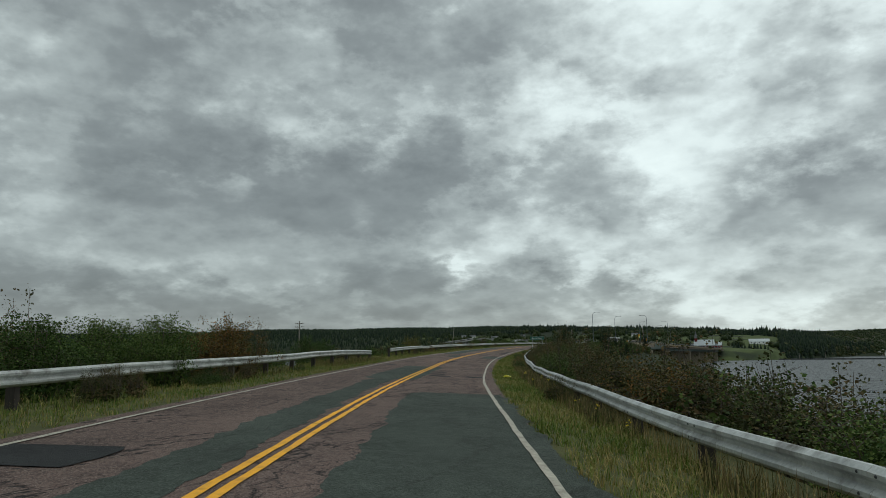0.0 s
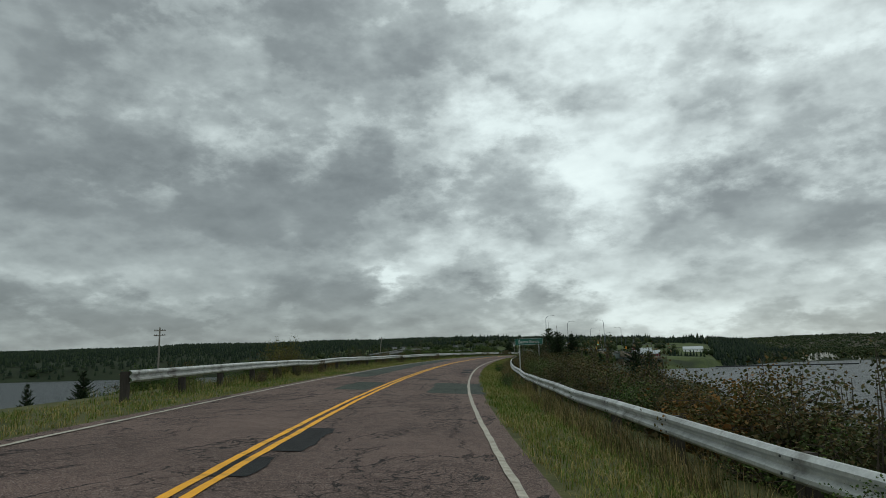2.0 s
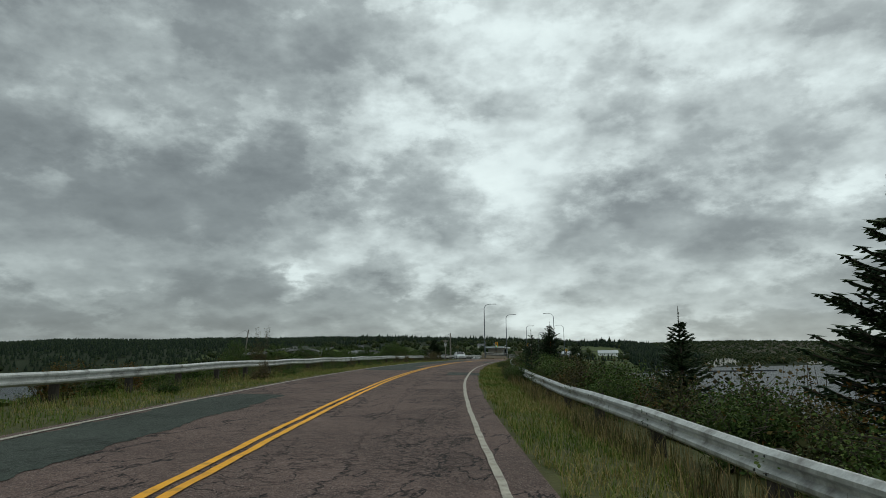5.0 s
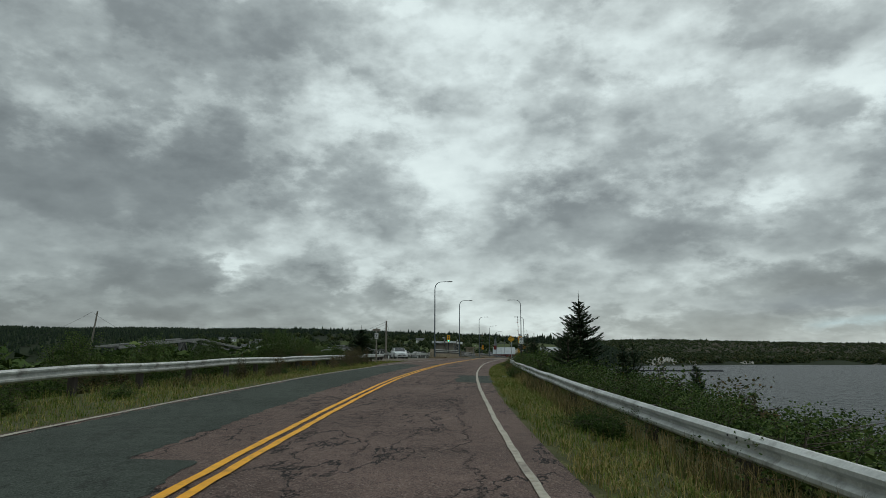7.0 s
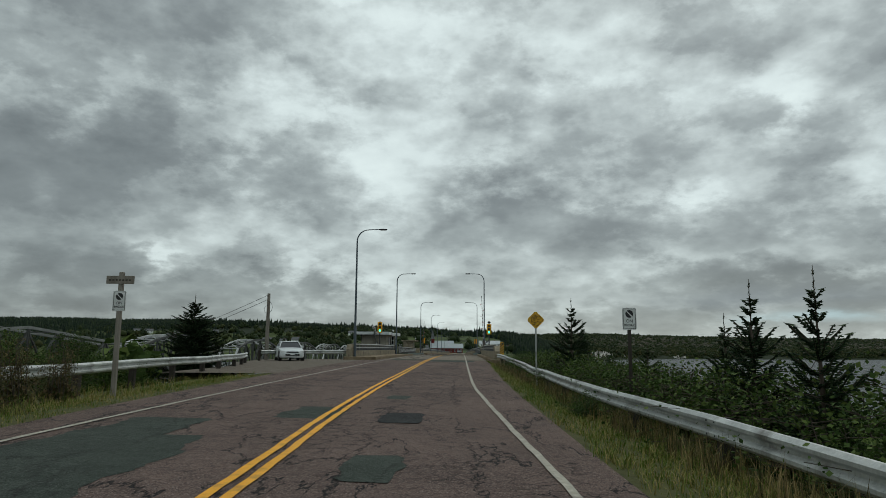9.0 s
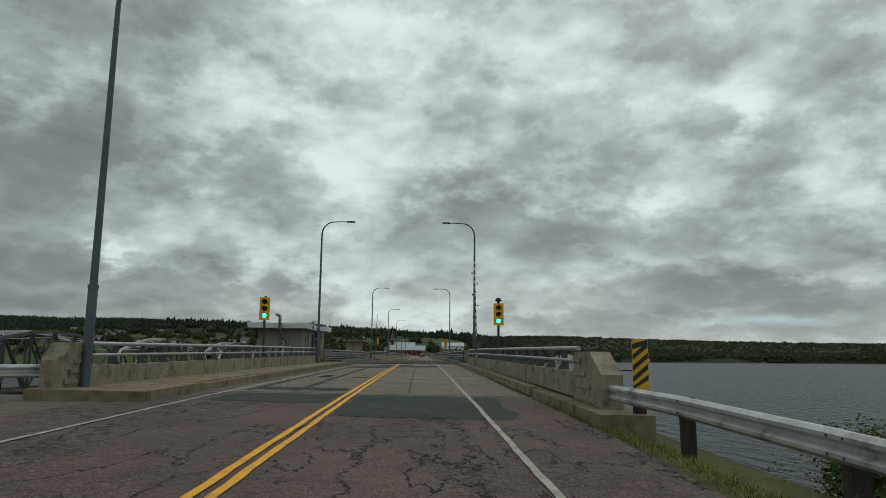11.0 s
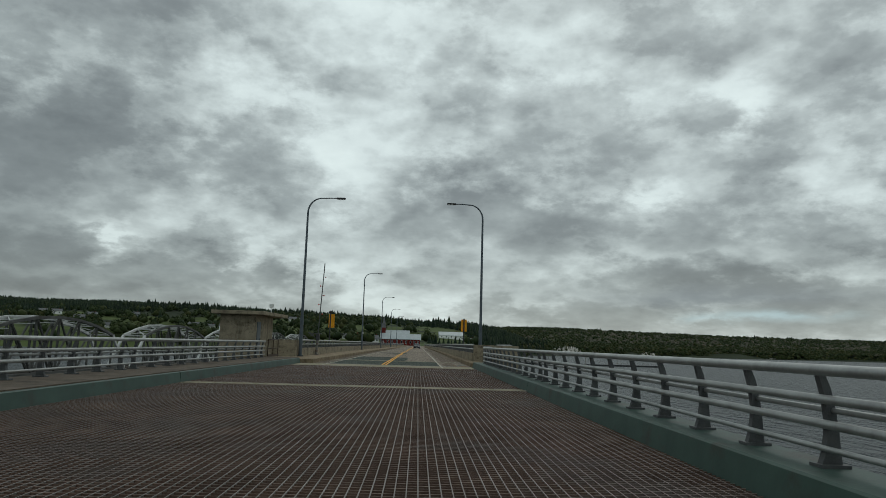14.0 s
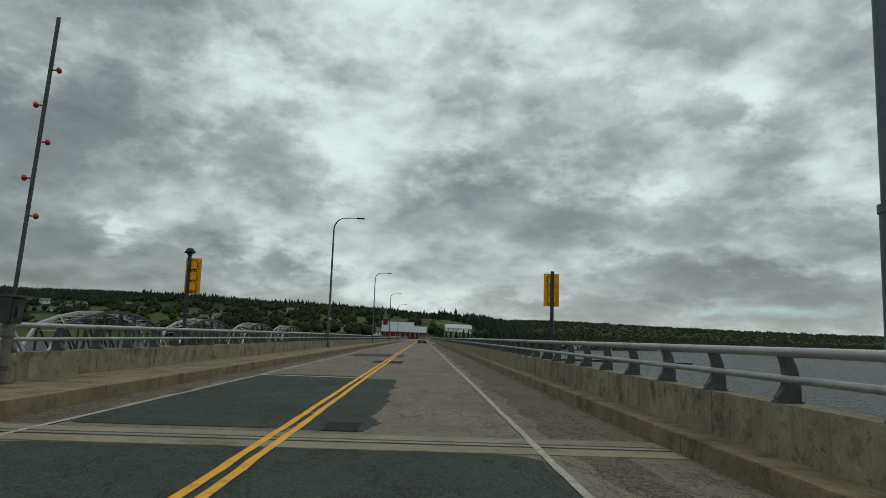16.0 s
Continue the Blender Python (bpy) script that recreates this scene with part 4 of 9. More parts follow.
# concrete aprons and steel plates at the ends of the lifting span
slab("leaf_apron", LEAF0 + 1.05, GRATE0, -5.15, 5.15, -0.5, 0.002, M_DECKC, "pale concrete apron before the steel grating")
slab("leaf_apron", GRATE1, LEAF1, -5.15, 5.15, -0.5, 0.002, M_DECKC, "pale concrete apron before the steel grating")
slab("leaf_plate", LEAF0 + 0.45, LEAF0 + 1.05, -5.15, 5.15, -0.3, 0.006, M_PLATE, "dark worn steel plate across the road")
slab("leaf_plate", LEAF1 - 0.12, LEAF1 + 0.16, -5.15, 5.15, -0.3, 0.007, M_PLATE, "dark worn steel plate across the road")
slab("leaf_plate", LEAF0, LEAF0 + 0.45, -6.6, 6.6, -0.3, 0.001, M_DECKC, "pale concrete strip across the road")
for u0, u1 in ((4.38, 4.47), (4.95, 5.04)):
    slab("guide_strip", -44.7, LEAF0 - 0.02, u0, u1, -0.02, 0.014, M_RUST, "rusty steel strip let into the deck")
slab("deck_repair", -44.7, LEAF0 - 0.02, 4.47, 4.95, -0.03, 0.006, M_DECKC, "pale worn concrete repair between steel strips")
for u0, u1 in ((4.38, 4.47), (4.95, 5.04)):
    slab("guide_strip", LEAF1 + 0.02, 2.6, u0, u1, -0.02, 0.014, M_RUST, "rusty steel strip let into the deck")
slab("deck_repair", LEAF1 + 0.17, 1.85, 4.47, 4.95, -0.03, 0.006, M_RUSTY, "rust-stained worn concrete between steel strips")
slab("guide_plate", 1.87, 2.5, 4.47, 4.95, -0.03, 0.012, M_GREEN, "small green steel plate let into the deck")
slab("guide_strip", LEAF1 + 0.17, 2.5, 4.20, 4.36, -0.02, 0.010, M_RUSTY, "rust-stained concrete edge beside the steel strip")
slab("footway_plate", 5.75, 7.6, 6.15, 7.5, HK - 0.03, HK + 0.004, M_RUST, "rusty steel access plate in the footway")
bm = bmesh.new()
box(bm, 6.77, 7.07, 3.0, 4.87, -0.4, 0.79, 0.02)
tagged(part("parapet_return", bm, M_CONC), "short concrete wall between the pillar and the parapet", "parapet", kind="structure")
slab("span_end_slab", LEAF1, 9.2, 5.4, 7.7, -0.5, HK - 0.014, M_KERB, "brown stained concrete footway slab at the lifting span")
slab("span_end_slab", LEAF1, 9.2, -8.4, -6.9, -0.5, HK - 0.014, M_KERB, "brown stained concrete footway slab at the lifting span")
slab("kerb_mark", -70.9, -70.5, 5.135, 5.40, 0.02, HK + 0.006, M_WHITE, "white paint mark on the kerb at the stop line")
for a, b, u0, u1 in ((-81.5, -52.0, -1.82, -1.60), (-81.5, -53.0, -3.18, -3.0), (-81.5, -52.0, 1.60, 1.635), (10.6, 22.0, -1.78, -1.52)):
    slab("crack_seal", a, b, u0, u1, -0.02, 0.006, M_SEAL, "dark lengthwise sealed strip in the bridge deck")
# spalled places in the apron, down to the dark steel
spall_rng = random.Random(8)
for i, (s0, s1, u0, u1) in enumerate(((-39.62, -39.36, -1.35, -0.35), (-39.1, -38.98, -1.3, -0.7), (-39.45, -39.25, 0.58, 1.02), (-40.12, -40.0, 0.62, 0.93), (-38.58, -38.36, 2.7, 3.5), (-40.6, -40.52, -2.2, -1.6), (-37.4, -37.3, 1.6, 2.3), (-39.9, -39.8, -3.6, -3.0), (-37.9, -37.8, -2.9, -2.2), (-2.72, -2.62, -1.15, -0.5), (-3.25, -2.98, -0.7, -0.35))):
    tagged(part("apron_spall", patch(s0, s1, u0, u1, 1, spall_rng, 0.0045 + 0.0005 * (i % 3)), M_TAR), "dark ragged spall in the concrete apron", "road damage", kind="structure")
# brown grit gathered along the kerbs
M_GRIT = asphalt("brown_kerb_grit", (0.12, 0.092, 0.068), (0.20, 0.157, 0.118), 0.5, (0.30, 0.24, 0.185), coarse=40.0)
for k, (s0, s1, inner, outer) in enumerate(((-81.6, LEAF0 - 0.1, -3.7, -4.14), (LEAF1 + 0.2, 8.3, -3.55, -4.14), (LEAF1 + 0.2, 8.3, 3.65, 4.36), (9.75, 150, 3.7, 5.14), (9.75, 150, -3.4, -4.14))):
    bm = bmesh.new()
    strip(bm, s0, s1, [lambda s: inner + 0.16 * math.sin(s * 0.9 + k) * math.sin(s * 0.23) + 0.07 * math.sin(s * 3.1 + k), outer], [0.0015, 0.0015], 0.3)
    bmesh.ops.recalc_face_normals(bm, faces=list(bm.faces))
    if bm.faces and sum(f.normal.z for f in bm.faces) < 0:
        bmesh.ops.reverse_faces(bm, faces=list(bm.faces))
    tagged(part("kerb_grit", bm, M_GRIT), "brown grit and worn asphalt along the kerb", "road edge", kind="structure")
# kerbs, pavement and parapets
for s0, s1 in ((DECK0, LEAF0), (LEAF1, BRIDGE1)):
    slab("pavement", s0, s1, -6.95, KL - 0.28, 0.0, HK - 0.01, M_KERB, "brownish concrete pavement of the bridge")
    slab("pavement", s0, s1, KR + 0.22, 6.6 if s0 > 0 else 7.1, 0.0, HK - 0.01, M_KERB, "narrow brownish concrete ledge of the bridge")
L_KERB = 4.6


def kerb_piece(u0, u1):
    bm = bmesh.new()
    box(bm, u0, u1, 0.002, L_KERB - 0.004, -0.02, HK, 0.012)
    return bm


def along(s, length):
    """The tilt of a piece that follows the road's slope."""
    return Matrix.Rotation(math.atan2(road_z(s + length, 0) - road_z(s, 0), length), 4, "X")


kerbs = {}
for side, u0, u1 in (("left", KL - 0.28, KL), ("right", KR, KR + 0.22)):
    kerbs[side] = thing("kerb_" + side, Matrix(), "brown-stained concrete kerb along the bridge", "kerb", kind="structure")
    first = None
    for s0, s1 in ((DECK0, LEAF0), (LEAF1, BRIDGE1)):
        n = int((s1 - s0) / L_KERB)
        for i in range(n):
            s = s0 + i * (s1 - s0) / n
            m = Matrix.Translation((0, s, road_z(s, 0))) @ along(s, (s1 - s0) / n) @ Matrix.Diagonal((1, (s1 - s0) / n / L_KERB, 1, 1))
            if first is None:
                first = part("kerb_stone", kerb_piece(u0, u1), M_KERB, kerbs[side], at=m)
            else:
                again(first, m)
# the kerbs run on past the parapet ends
for u0, u1, s0, s1 in ((KR, PR + 0.5, -89.6, DECK0), (-6.8, KL, -86.4, DECK0)):
    slab("kerb_end", s0, s1, u0, u1, -0.5, HK - 0.015, M_KERB, "worn concrete kerb end at the bridge")

PAN = 3.66


def panel(sign):
    bm = bmesh.new()
    w = 0.36
    box(bm, min(0, sign * w), max(0, sign * w), 0.006, PAN - 0.006, -0.02, 0.56, 0.014)
    return bm


def rail_post():
    """A cast post with a curved back and a flared foot, leaning inwards at the foot."""
    bm = bmesh.new()
    out = [(-0.145, 0), (-0.145, 0.07), (-0.09, 0.14), (-0.06, 0.21), (-0.052, 0.29), (-0.062, 0.38), (-0.085, 0.47), (-0.125, 0.56),
           (-0.03, 0.56), (0.03, 0.49), (0.078, 0.38), (0.105, 0.26), (0.115, 0.13), (0.115, 0.0)]
    prism(bm, out, "y", -0.055, 0.055)
    bmesh.ops.bevel(bm, geom=list(bm.edges), offset=0.006, segments=1, affect="EDGES")
    box(bm, -0.16, 0.13, -0.075, 0.075, 0.0, 0.025, 0.004)
    return bm


RAIL_STARTS = {"left": [(-85.0, -46.7), (6.2, 356)], "right": [(-85.9, -56.1), (-54.6, -47.6), (-47.5, -39.1), (-2.2, 4.8), (5.3, 356)]}
POST_GAP = 1.83
post_mesh = None
for side, sign, face in (("left", -1, PL), ("right", 1, PR)):
    par = thing("parapet_" + side, Matrix(), "weathered concrete parapet with panel joints along the bridge", "parapet", kind="structure")
    rail = thing("bridge_railing", Matrix(), "grey tubular metal railing on cast curved posts above the concrete parapet", "railing", "bridge railings")
    pf = None
    for s0, s1 in RAIL_STARTS[side]:
        face = PL if side == "left" else 6.68 if s1 == -39.1 else 7.2 if s1 == 4.8 else PR
        n = max(1, round((s1 - s0) / PAN))
        for i in range(n):
            s = s0 + i * (s1 - s0) / n
            m = Matrix.Translation((face, s, road_z(s, 0) + HK - 0.02)) @ along(s, (s1 - s0) / n) @ Matrix.Diagonal((1, (s1 - s0) / n / PAN, 1, 1))
            if pf is None:
                pf = part("panel", panel(sign), M_CONC, par, at=m)
            else:
                again(pf, m)
        k = max(1, round((s1 - s0 - 0.5) / POST_GAP))
        for i in range(k + 1):
            s = s0 + 0.25 + i * (s1 - s0 - 0.5) / k
            m = Matrix.Translation((face + sign * 0.18, s, road_z(s, 0) + HK + 0.537)) @ Matrix.Diagonal((sign, 1, 1, 1))
            if post_mesh is None:
                post_mesh = part("post", rail_post(), M_CAST, rail, at=m)
            else:
                again(post_mesh, m, rail)
        for h, off, r in ((1.325, 0.10, 0.053), (1.04, 0.09, 0.041)):
            seg = 7.32
            j = max(1, round((s1 - s0) / seg))
            for i in range(j):
                a, b = s0 + i * (s1 - s0) / j, s0 + (i + 1) * (s1 - s0) / j
                bm = bmesh.new()
                x = face + sign * off
                za, zb = road_z(a, 0) + h, road_z(b, 0) + h
                tube(bm, [(x, a + 0.012, za), (x, b - 0.012, zb)], r, 12)
                if i:
                    tube(bm, [(x, a - 0.09, za), (x, a + 0.09, za)], r * 0.93, 12)
                smooth(part("tube", bm, M_TUBE, rail))

# concrete end blocks
def end_block():
    """Ribbed end block of the parapet, with a sloped nose."""
    bm = bmesh.new()
    prism(bm, [(-2.45, 0), (0, 0), (0, 1.0), (-1.5, 1.0), (-2.45, 0.62)], "x", -0.02, 0.42)
    for i, z in enumerate((0.12, 0.34, 0.56, 0.80)):
        y0 = -2.0 + i * 0.42
        prism(bm, [(y0, z), (-0.04, z), (-0.04, z + 0.09), (y0, z + 0.09)], "x", -0.05, -0.015)
    return bm


blk = tagged(part("parapet_end_block", end_block(), M_CONC), "ribbed concrete end block of the bridge parapet", "concrete block", "parapet end blocks", "structure")
blk.matrix_basis = Matrix.Translation((PR, -85.9, road_z(-87, 5) + 0.12)) @ Matrix.Diagonal((1, 1, 1.2, 1))
b2 = copy_thing(blk, Matrix.Translation((PL, -85.0, road_z(-86, -5) + 0.12)))
b2.matrix_basis = Matrix.Translation((PL, -85.0, road_z(-86, -5) + 0.2)) @ Matrix.Diagonal((-1, 0.45, 1.08, 1))

# pillars beside the lifting span
for x0, x1, y0, y1, z1 in ((5.98, 7.2, -39.1, -38.4, 1.30), (5.62, 7.05, -47.75, -47.35, 0.84), (-6.7, -6.05, -46.7, -46.42, 1.36), (5.75, 7.1, 4.85, 5.6, 1.32), (-8.1, -6.15, 5.0, 6.35, 1.32), (6.3, 7.6, -3.1, -2.3, 1.30)):
    bm = bmesh.new()
    box(bm, x0, x1, y0, y1, -0.6, z1, 0.03)
    tagged(part("pillar", bm, M_CONC), "stained concrete pillar at the end of the lifting span", "pillar", "bridge pillars", "structure")

# ---- lifting span: steel grating, green edge girders and railings ----
GX0, GX1 = -4.82, 5.15
leafspan = thing("lifting_span", Matrix(), "steel grating deck of the lifting span with rusty stains", "bridge span", kind="structure")
bm = bmesh.new()
for i in range(int((GX1 - GX0) / 0.102) + 1):
    x = GX0 + i * 0.102
    box(bm, x - 0.0055, x + 0.0055, GRATE0, GRATE1, -0.12, 0.0)
tagged(part("grating_bars", bm, M_GRATE, leafspan, "worn steel lengthwise bars"), kind="stuff")
bm = bmesh.new()
for i in range(int((GRATE1 - GRATE0) / 0.11)):
    y = GRATE0 + 0.05 + i * 0.11
    box(bm, GX0, GX1, y - 0.008, y + 0.008, -0.055, -0.001)
tagged(part("cross_bars", bm, M_RUST, leafspan), kind="stuff")
bm = bmesh.new()
for i in range(9):
    x = GX0 + 0.4 + i * 1.17
    box(bm, x - 0.12, x + 0.12, GRATE0, GRATE1, -0.75, -0.125)
for i in range(20):
    y = GRATE0 + 0.3 + i * 1.78
    box(bm, GX0, GX1, y - 0.13, y + 0.13, -1.3, -0.76)
part("stringers", bm, M_DARK, leafspan, "dark steel beams under the grating")
# the toothed joint between the two leaves
JY = -20.7
for y0, y1 in ((JY - 0.42, JY - 0.16), (JY + 0.0, JY + 0.26)):
    bm = bmesh.new()
    box(bm, GX0, GX1, y0, y1, -0.2, 0.008)
    part("joint_plate", bm, M_DECKC, leafspan, "worn steel plate of the centre joint")
bm = bmesh.new()
for i in range(34):
    x = GX0 + 0.15 + i * 0.3
    prism(bm, [(x - 0.10, JY - 0.165), (x + 0.10, JY - 0.165), (x + 0.06, JY - 0.02), (x - 0.06, JY - 0.02)], "z", -0.15, 0.006)
part("joint_teeth", bm, M_PLATE, leafspan)
bm = bmesh.new()
box(bm, GX0, GX1, JY - 0.4, JY + 0.24, -0.5, -0.16)
part("joint_beam", bm, M_DARK, leafspan)
for sign, foot, outer in ((1, 5.2, 5.95), (-1, -4.85, -6.9)):
    for y0, y1 in ((LEAF0 + 0.03, JY - 0.1), (JY - 0.06, LEAF1 - 0.03)):
        bm = bmesh.new()
        prism(bm, [(foot, -0.12), (foot + sign * 0.07, 0.27), (foot + sign * 0.10, 0.29), (outer, 0.29), (outer, -1.5), (outer - sign * 0.1, -1.5), (outer - sign * 0.1, -0.12)], "y", y0, y1)
        part("edge_girder", bm, M_GREEN, leafspan, "green painted steel edge girder")
    if sign > 0:
        for y0, y1 in ((LEAF0 + 0.03, -39.12), (-2.28, LEAF1 - 0.03)):
            bm = bmesh.new()
            box(bm, outer + 0.004, 6.62, y0, y1, 0.255, 0.288, 0.004)
            part("end_plate", bm, M_GREEN, leafspan, "green steel plate beside the girder")
    if sign < 0:
        bm = bmesh.new()
        box(bm, outer, foot - 0.14, LEAF0 + 0.5, LEAF1, 0.288, 0.315)
        part("footway", bm, M_FOOT, leafspan, "brown worn footway surface")


def span_post():
    bm = bmesh.new()
    out = [(-0.14, 0), (-0.14, 0.03), (-0.10, 0.12), (-0.06, 0.28), (-0.05, 0.42), (-0.075, 0.62), (-0.13, 0.80), (-0.11, 0.84), (-0.06, 0.82), (0.0, 0.70), (0.05, 0.50), (0.075, 0.30), (0.09, 0.10), (0.10, 0)]
    prism(bm, [(x * 0.78, z) for x, z in out], "y", -0.04, 0.04)
    box(bm, -0.15, 0.12, -0.10, 0.10, 0.0, 0.03)
    return bm


sp = None
for sign, x in ((1, 5.72), (-1, -6.5)):
    rl = thing("span_railing", Matrix(), "grey five-rail tubular railing with curved posts on the lifting span", "railing", "lifting span railings")
    zb = 0.29 if sign > 0 else 0.315
    for y0, y1 in ((LEAF0 + 1.0, JY - 0.25), (JY + 0.25, -3.3)):
        n = round((y1 - y0 - 0.4) / 1.36)
        for i in range(n + 1):
            m = Matrix.Translation((x, y0 + 0.2 + i * (y1 - y0 - 0.4) / n, zb)) @ Matrix.Diagonal((sign, 1, 1, 1))
            if sp is None:
                sp = part("post", span_post(), M_CAST, rl, at=m)
            else:
                again(sp, m, rl)
        for dx, h, r in ((-0.10, 0.86, 0.052), (-0.09, 0.60, 0.042), (0.02, 0.50, 0.028), (-0.08, 0.38, 0.042), (-0.10, 0.17, 0.028)):
            bm = bmesh.new()
            tube(bm, [(x + sign * dx, y0 - (0.235 if y0 > JY else 0.1), zb + h), (x + sign * dx, y1 + (0.235 if y1 < JY else 0.1), zb + h)], r, 12)
            smooth(part("tube", bm, M_TUBE, rl))


# chain-link gates on the footways
M_FENCE = mat("dull_fence_tube", (0.16, 0.165, 0.16), (0.27, 0.275, 0.265), 3, 0.55, 0.5, 0.1, 25, stain=(0.09, 0.075, 0.06), stain_scale=2.5)


def fence_panel(w, h, label):
    root = thing("fence_panel", Matrix(), label, "fence panel", "bridge fence panels")
    bm = bmesh.new()
    tube(bm, [(0, 0, 0), (0, 0, h - 0.08), (0, 0.08, h), (0, w - 0.08, h), (0, w, h - 0.08), (0, w, 0)], 0.028, 8)
    tube(bm, [(0, 0, 0.12), (0, w, 0.12)], 0.022, 8)
    tube(bm, [(0, w / 2, 0.12), (0, w / 2, h)], 0.022, 8)
    tube(bm, [(0, 0, h * 0.55), (0, w, h * 0.55)], 0.018, 8)
    for y in (w / 4, 3 * w / 4) if w > 2 else ():
        tube(bm, [(0, y, 0.0), (0, y, h)], 0.018, 8)
    for y in (0, w / 4, w / 2, 3 * w / 4, w):
        box(bm, -0.06, 0.06, y - 0.05, y + 0.05, -0.01, 0.012)
    smooth(part("frame", bm, M_FENCE, root))
    bm = bmesh.new()
    st = 0.06
    k = int((w + h) / st)
    for i in range(k):
        for d in (1, -1):
            y0, z0, y1, z1 = i * st - h, 0.12, i * st, h
            if d < 0:
                y0, y1 = y1, y0
            a, b = max(0.0, min(y0, y1)), min(w, max(y0, y1))
            if b - a < 0.03:
                continue
            f = lambda y: z0 + (z1 - z0) * (y - y0) / (y1 - y0)
            tube(bm, [(0, a, f(a)), (0, b, f(b))], 0.0032, 3, False)
    part("wire_mesh", bm, M_MESH, root)
    return root


for x, y, w in ((5.92, -44.75, 1.3), (5.92, -43.4, 3.2), (-6.05, -44.5, 2.2), (-6.05, -42.25, 2.2), (6.03, -3.1, 4.2)):
    fence_panel(w, 0.97, "grey chain-link fence panel in a tube frame on the bridge footway").matrix_basis = pose(x, y, HK + 0.01)


def pipe_rail(y0, y1, x, h):
    root = thing("pipe_railing", Matrix(), "rusty brown pipe railing on the bridge footway", "railing")
    for y in (y0, (y0 + y1) / 2, y1):
        bm = bmesh.new()
        tube(bm, [(x, y, HK), (x, y, HK + h)], 0.03, 8)
        smooth(part("post", bm, M_RUSTPIPE, root))
    for z in (0.5 * h, h):
        bm = bmesh.new()
        tube(bm, [(x, y0, HK + z), (x, y1, HK + z)], 0.03, 8)
        smooth(part("rail", bm, M_RUSTPIPE, root))
    bm = bmesh.new()
    box(bm, x - 0.012, x + 0.012, y0, y1, HK + 0.03, HK + 0.17)
    part("toe_board", bm, M_RUSTPIPE, root)


M_RUSTPIPE = mat("rusty_brown_pipe", (0.035, 0.024, 0.018), (0.075, 0.048, 0.034), 4, 0.8, 0.1, 0.2, 40)
pipe_rail(-0.1, 2.8, -6.9, 1.05)

# piers under the bridge
for y in (-79, -46, 3, 62, 115, 168, 221, 274, 327):
    bm = bmesh.new()
    wide = 9.5 if y in (-46, 3) else 5.2
    box(bm, -wide, wide * 0.75, y - 1.6, y + 1.6, WATER_Z - 3, -1.6, 0.3)
    tagged(part("bridge_pier", bm, M_CONC), "stained concrete pier standing in the water", "pier", "bridge piers", "structure")
for x in (-4.6, 0.0, 4.6):
    for y0, y1 in ((-86, LEAF0), (LEAF1, BRIDGE1)):
        bm = bmesh.new()
        box(bm, x - 0.25, x + 0.25, y0, y1, -2.3, -0.95)
        tagged(part("girder", bm, M_GREEN), "grey-green steel girder under the bridge deck", "girder", "bridge girders", "structure")
bm = bmesh.new()
box(bm, -7.2, 7.2, -88.6, -84.2, -9, -0.95)
tagged(part("abutment", bm, M_CONC), "concrete abutment under the bridge end", "abutment", kind="structure")
slab("far_road", BRIDGE1, 384, -5.2, 5.2, -1.5, 0.0, M_DECKROAD, "asphalt road beyond the bridge")


# ---- guardrails ----
def w_profile():
    """The W of a guardrail beam, a thin folded sheet: (towards the road, up)."""
    front = [(0.0, -0.155), (0.02, -0.15), (0.075, -0.105), (0.075, -0.065), (0.012, -0.02), (0.012, 0.02), (0.075, 0.065), (0.075, 0.105), (0.02, 0.15), (0.0, 0.155)]
    return front + [(x - 0.012, z * 0.985) for x, z in reversed(front)]


W = w_profile()


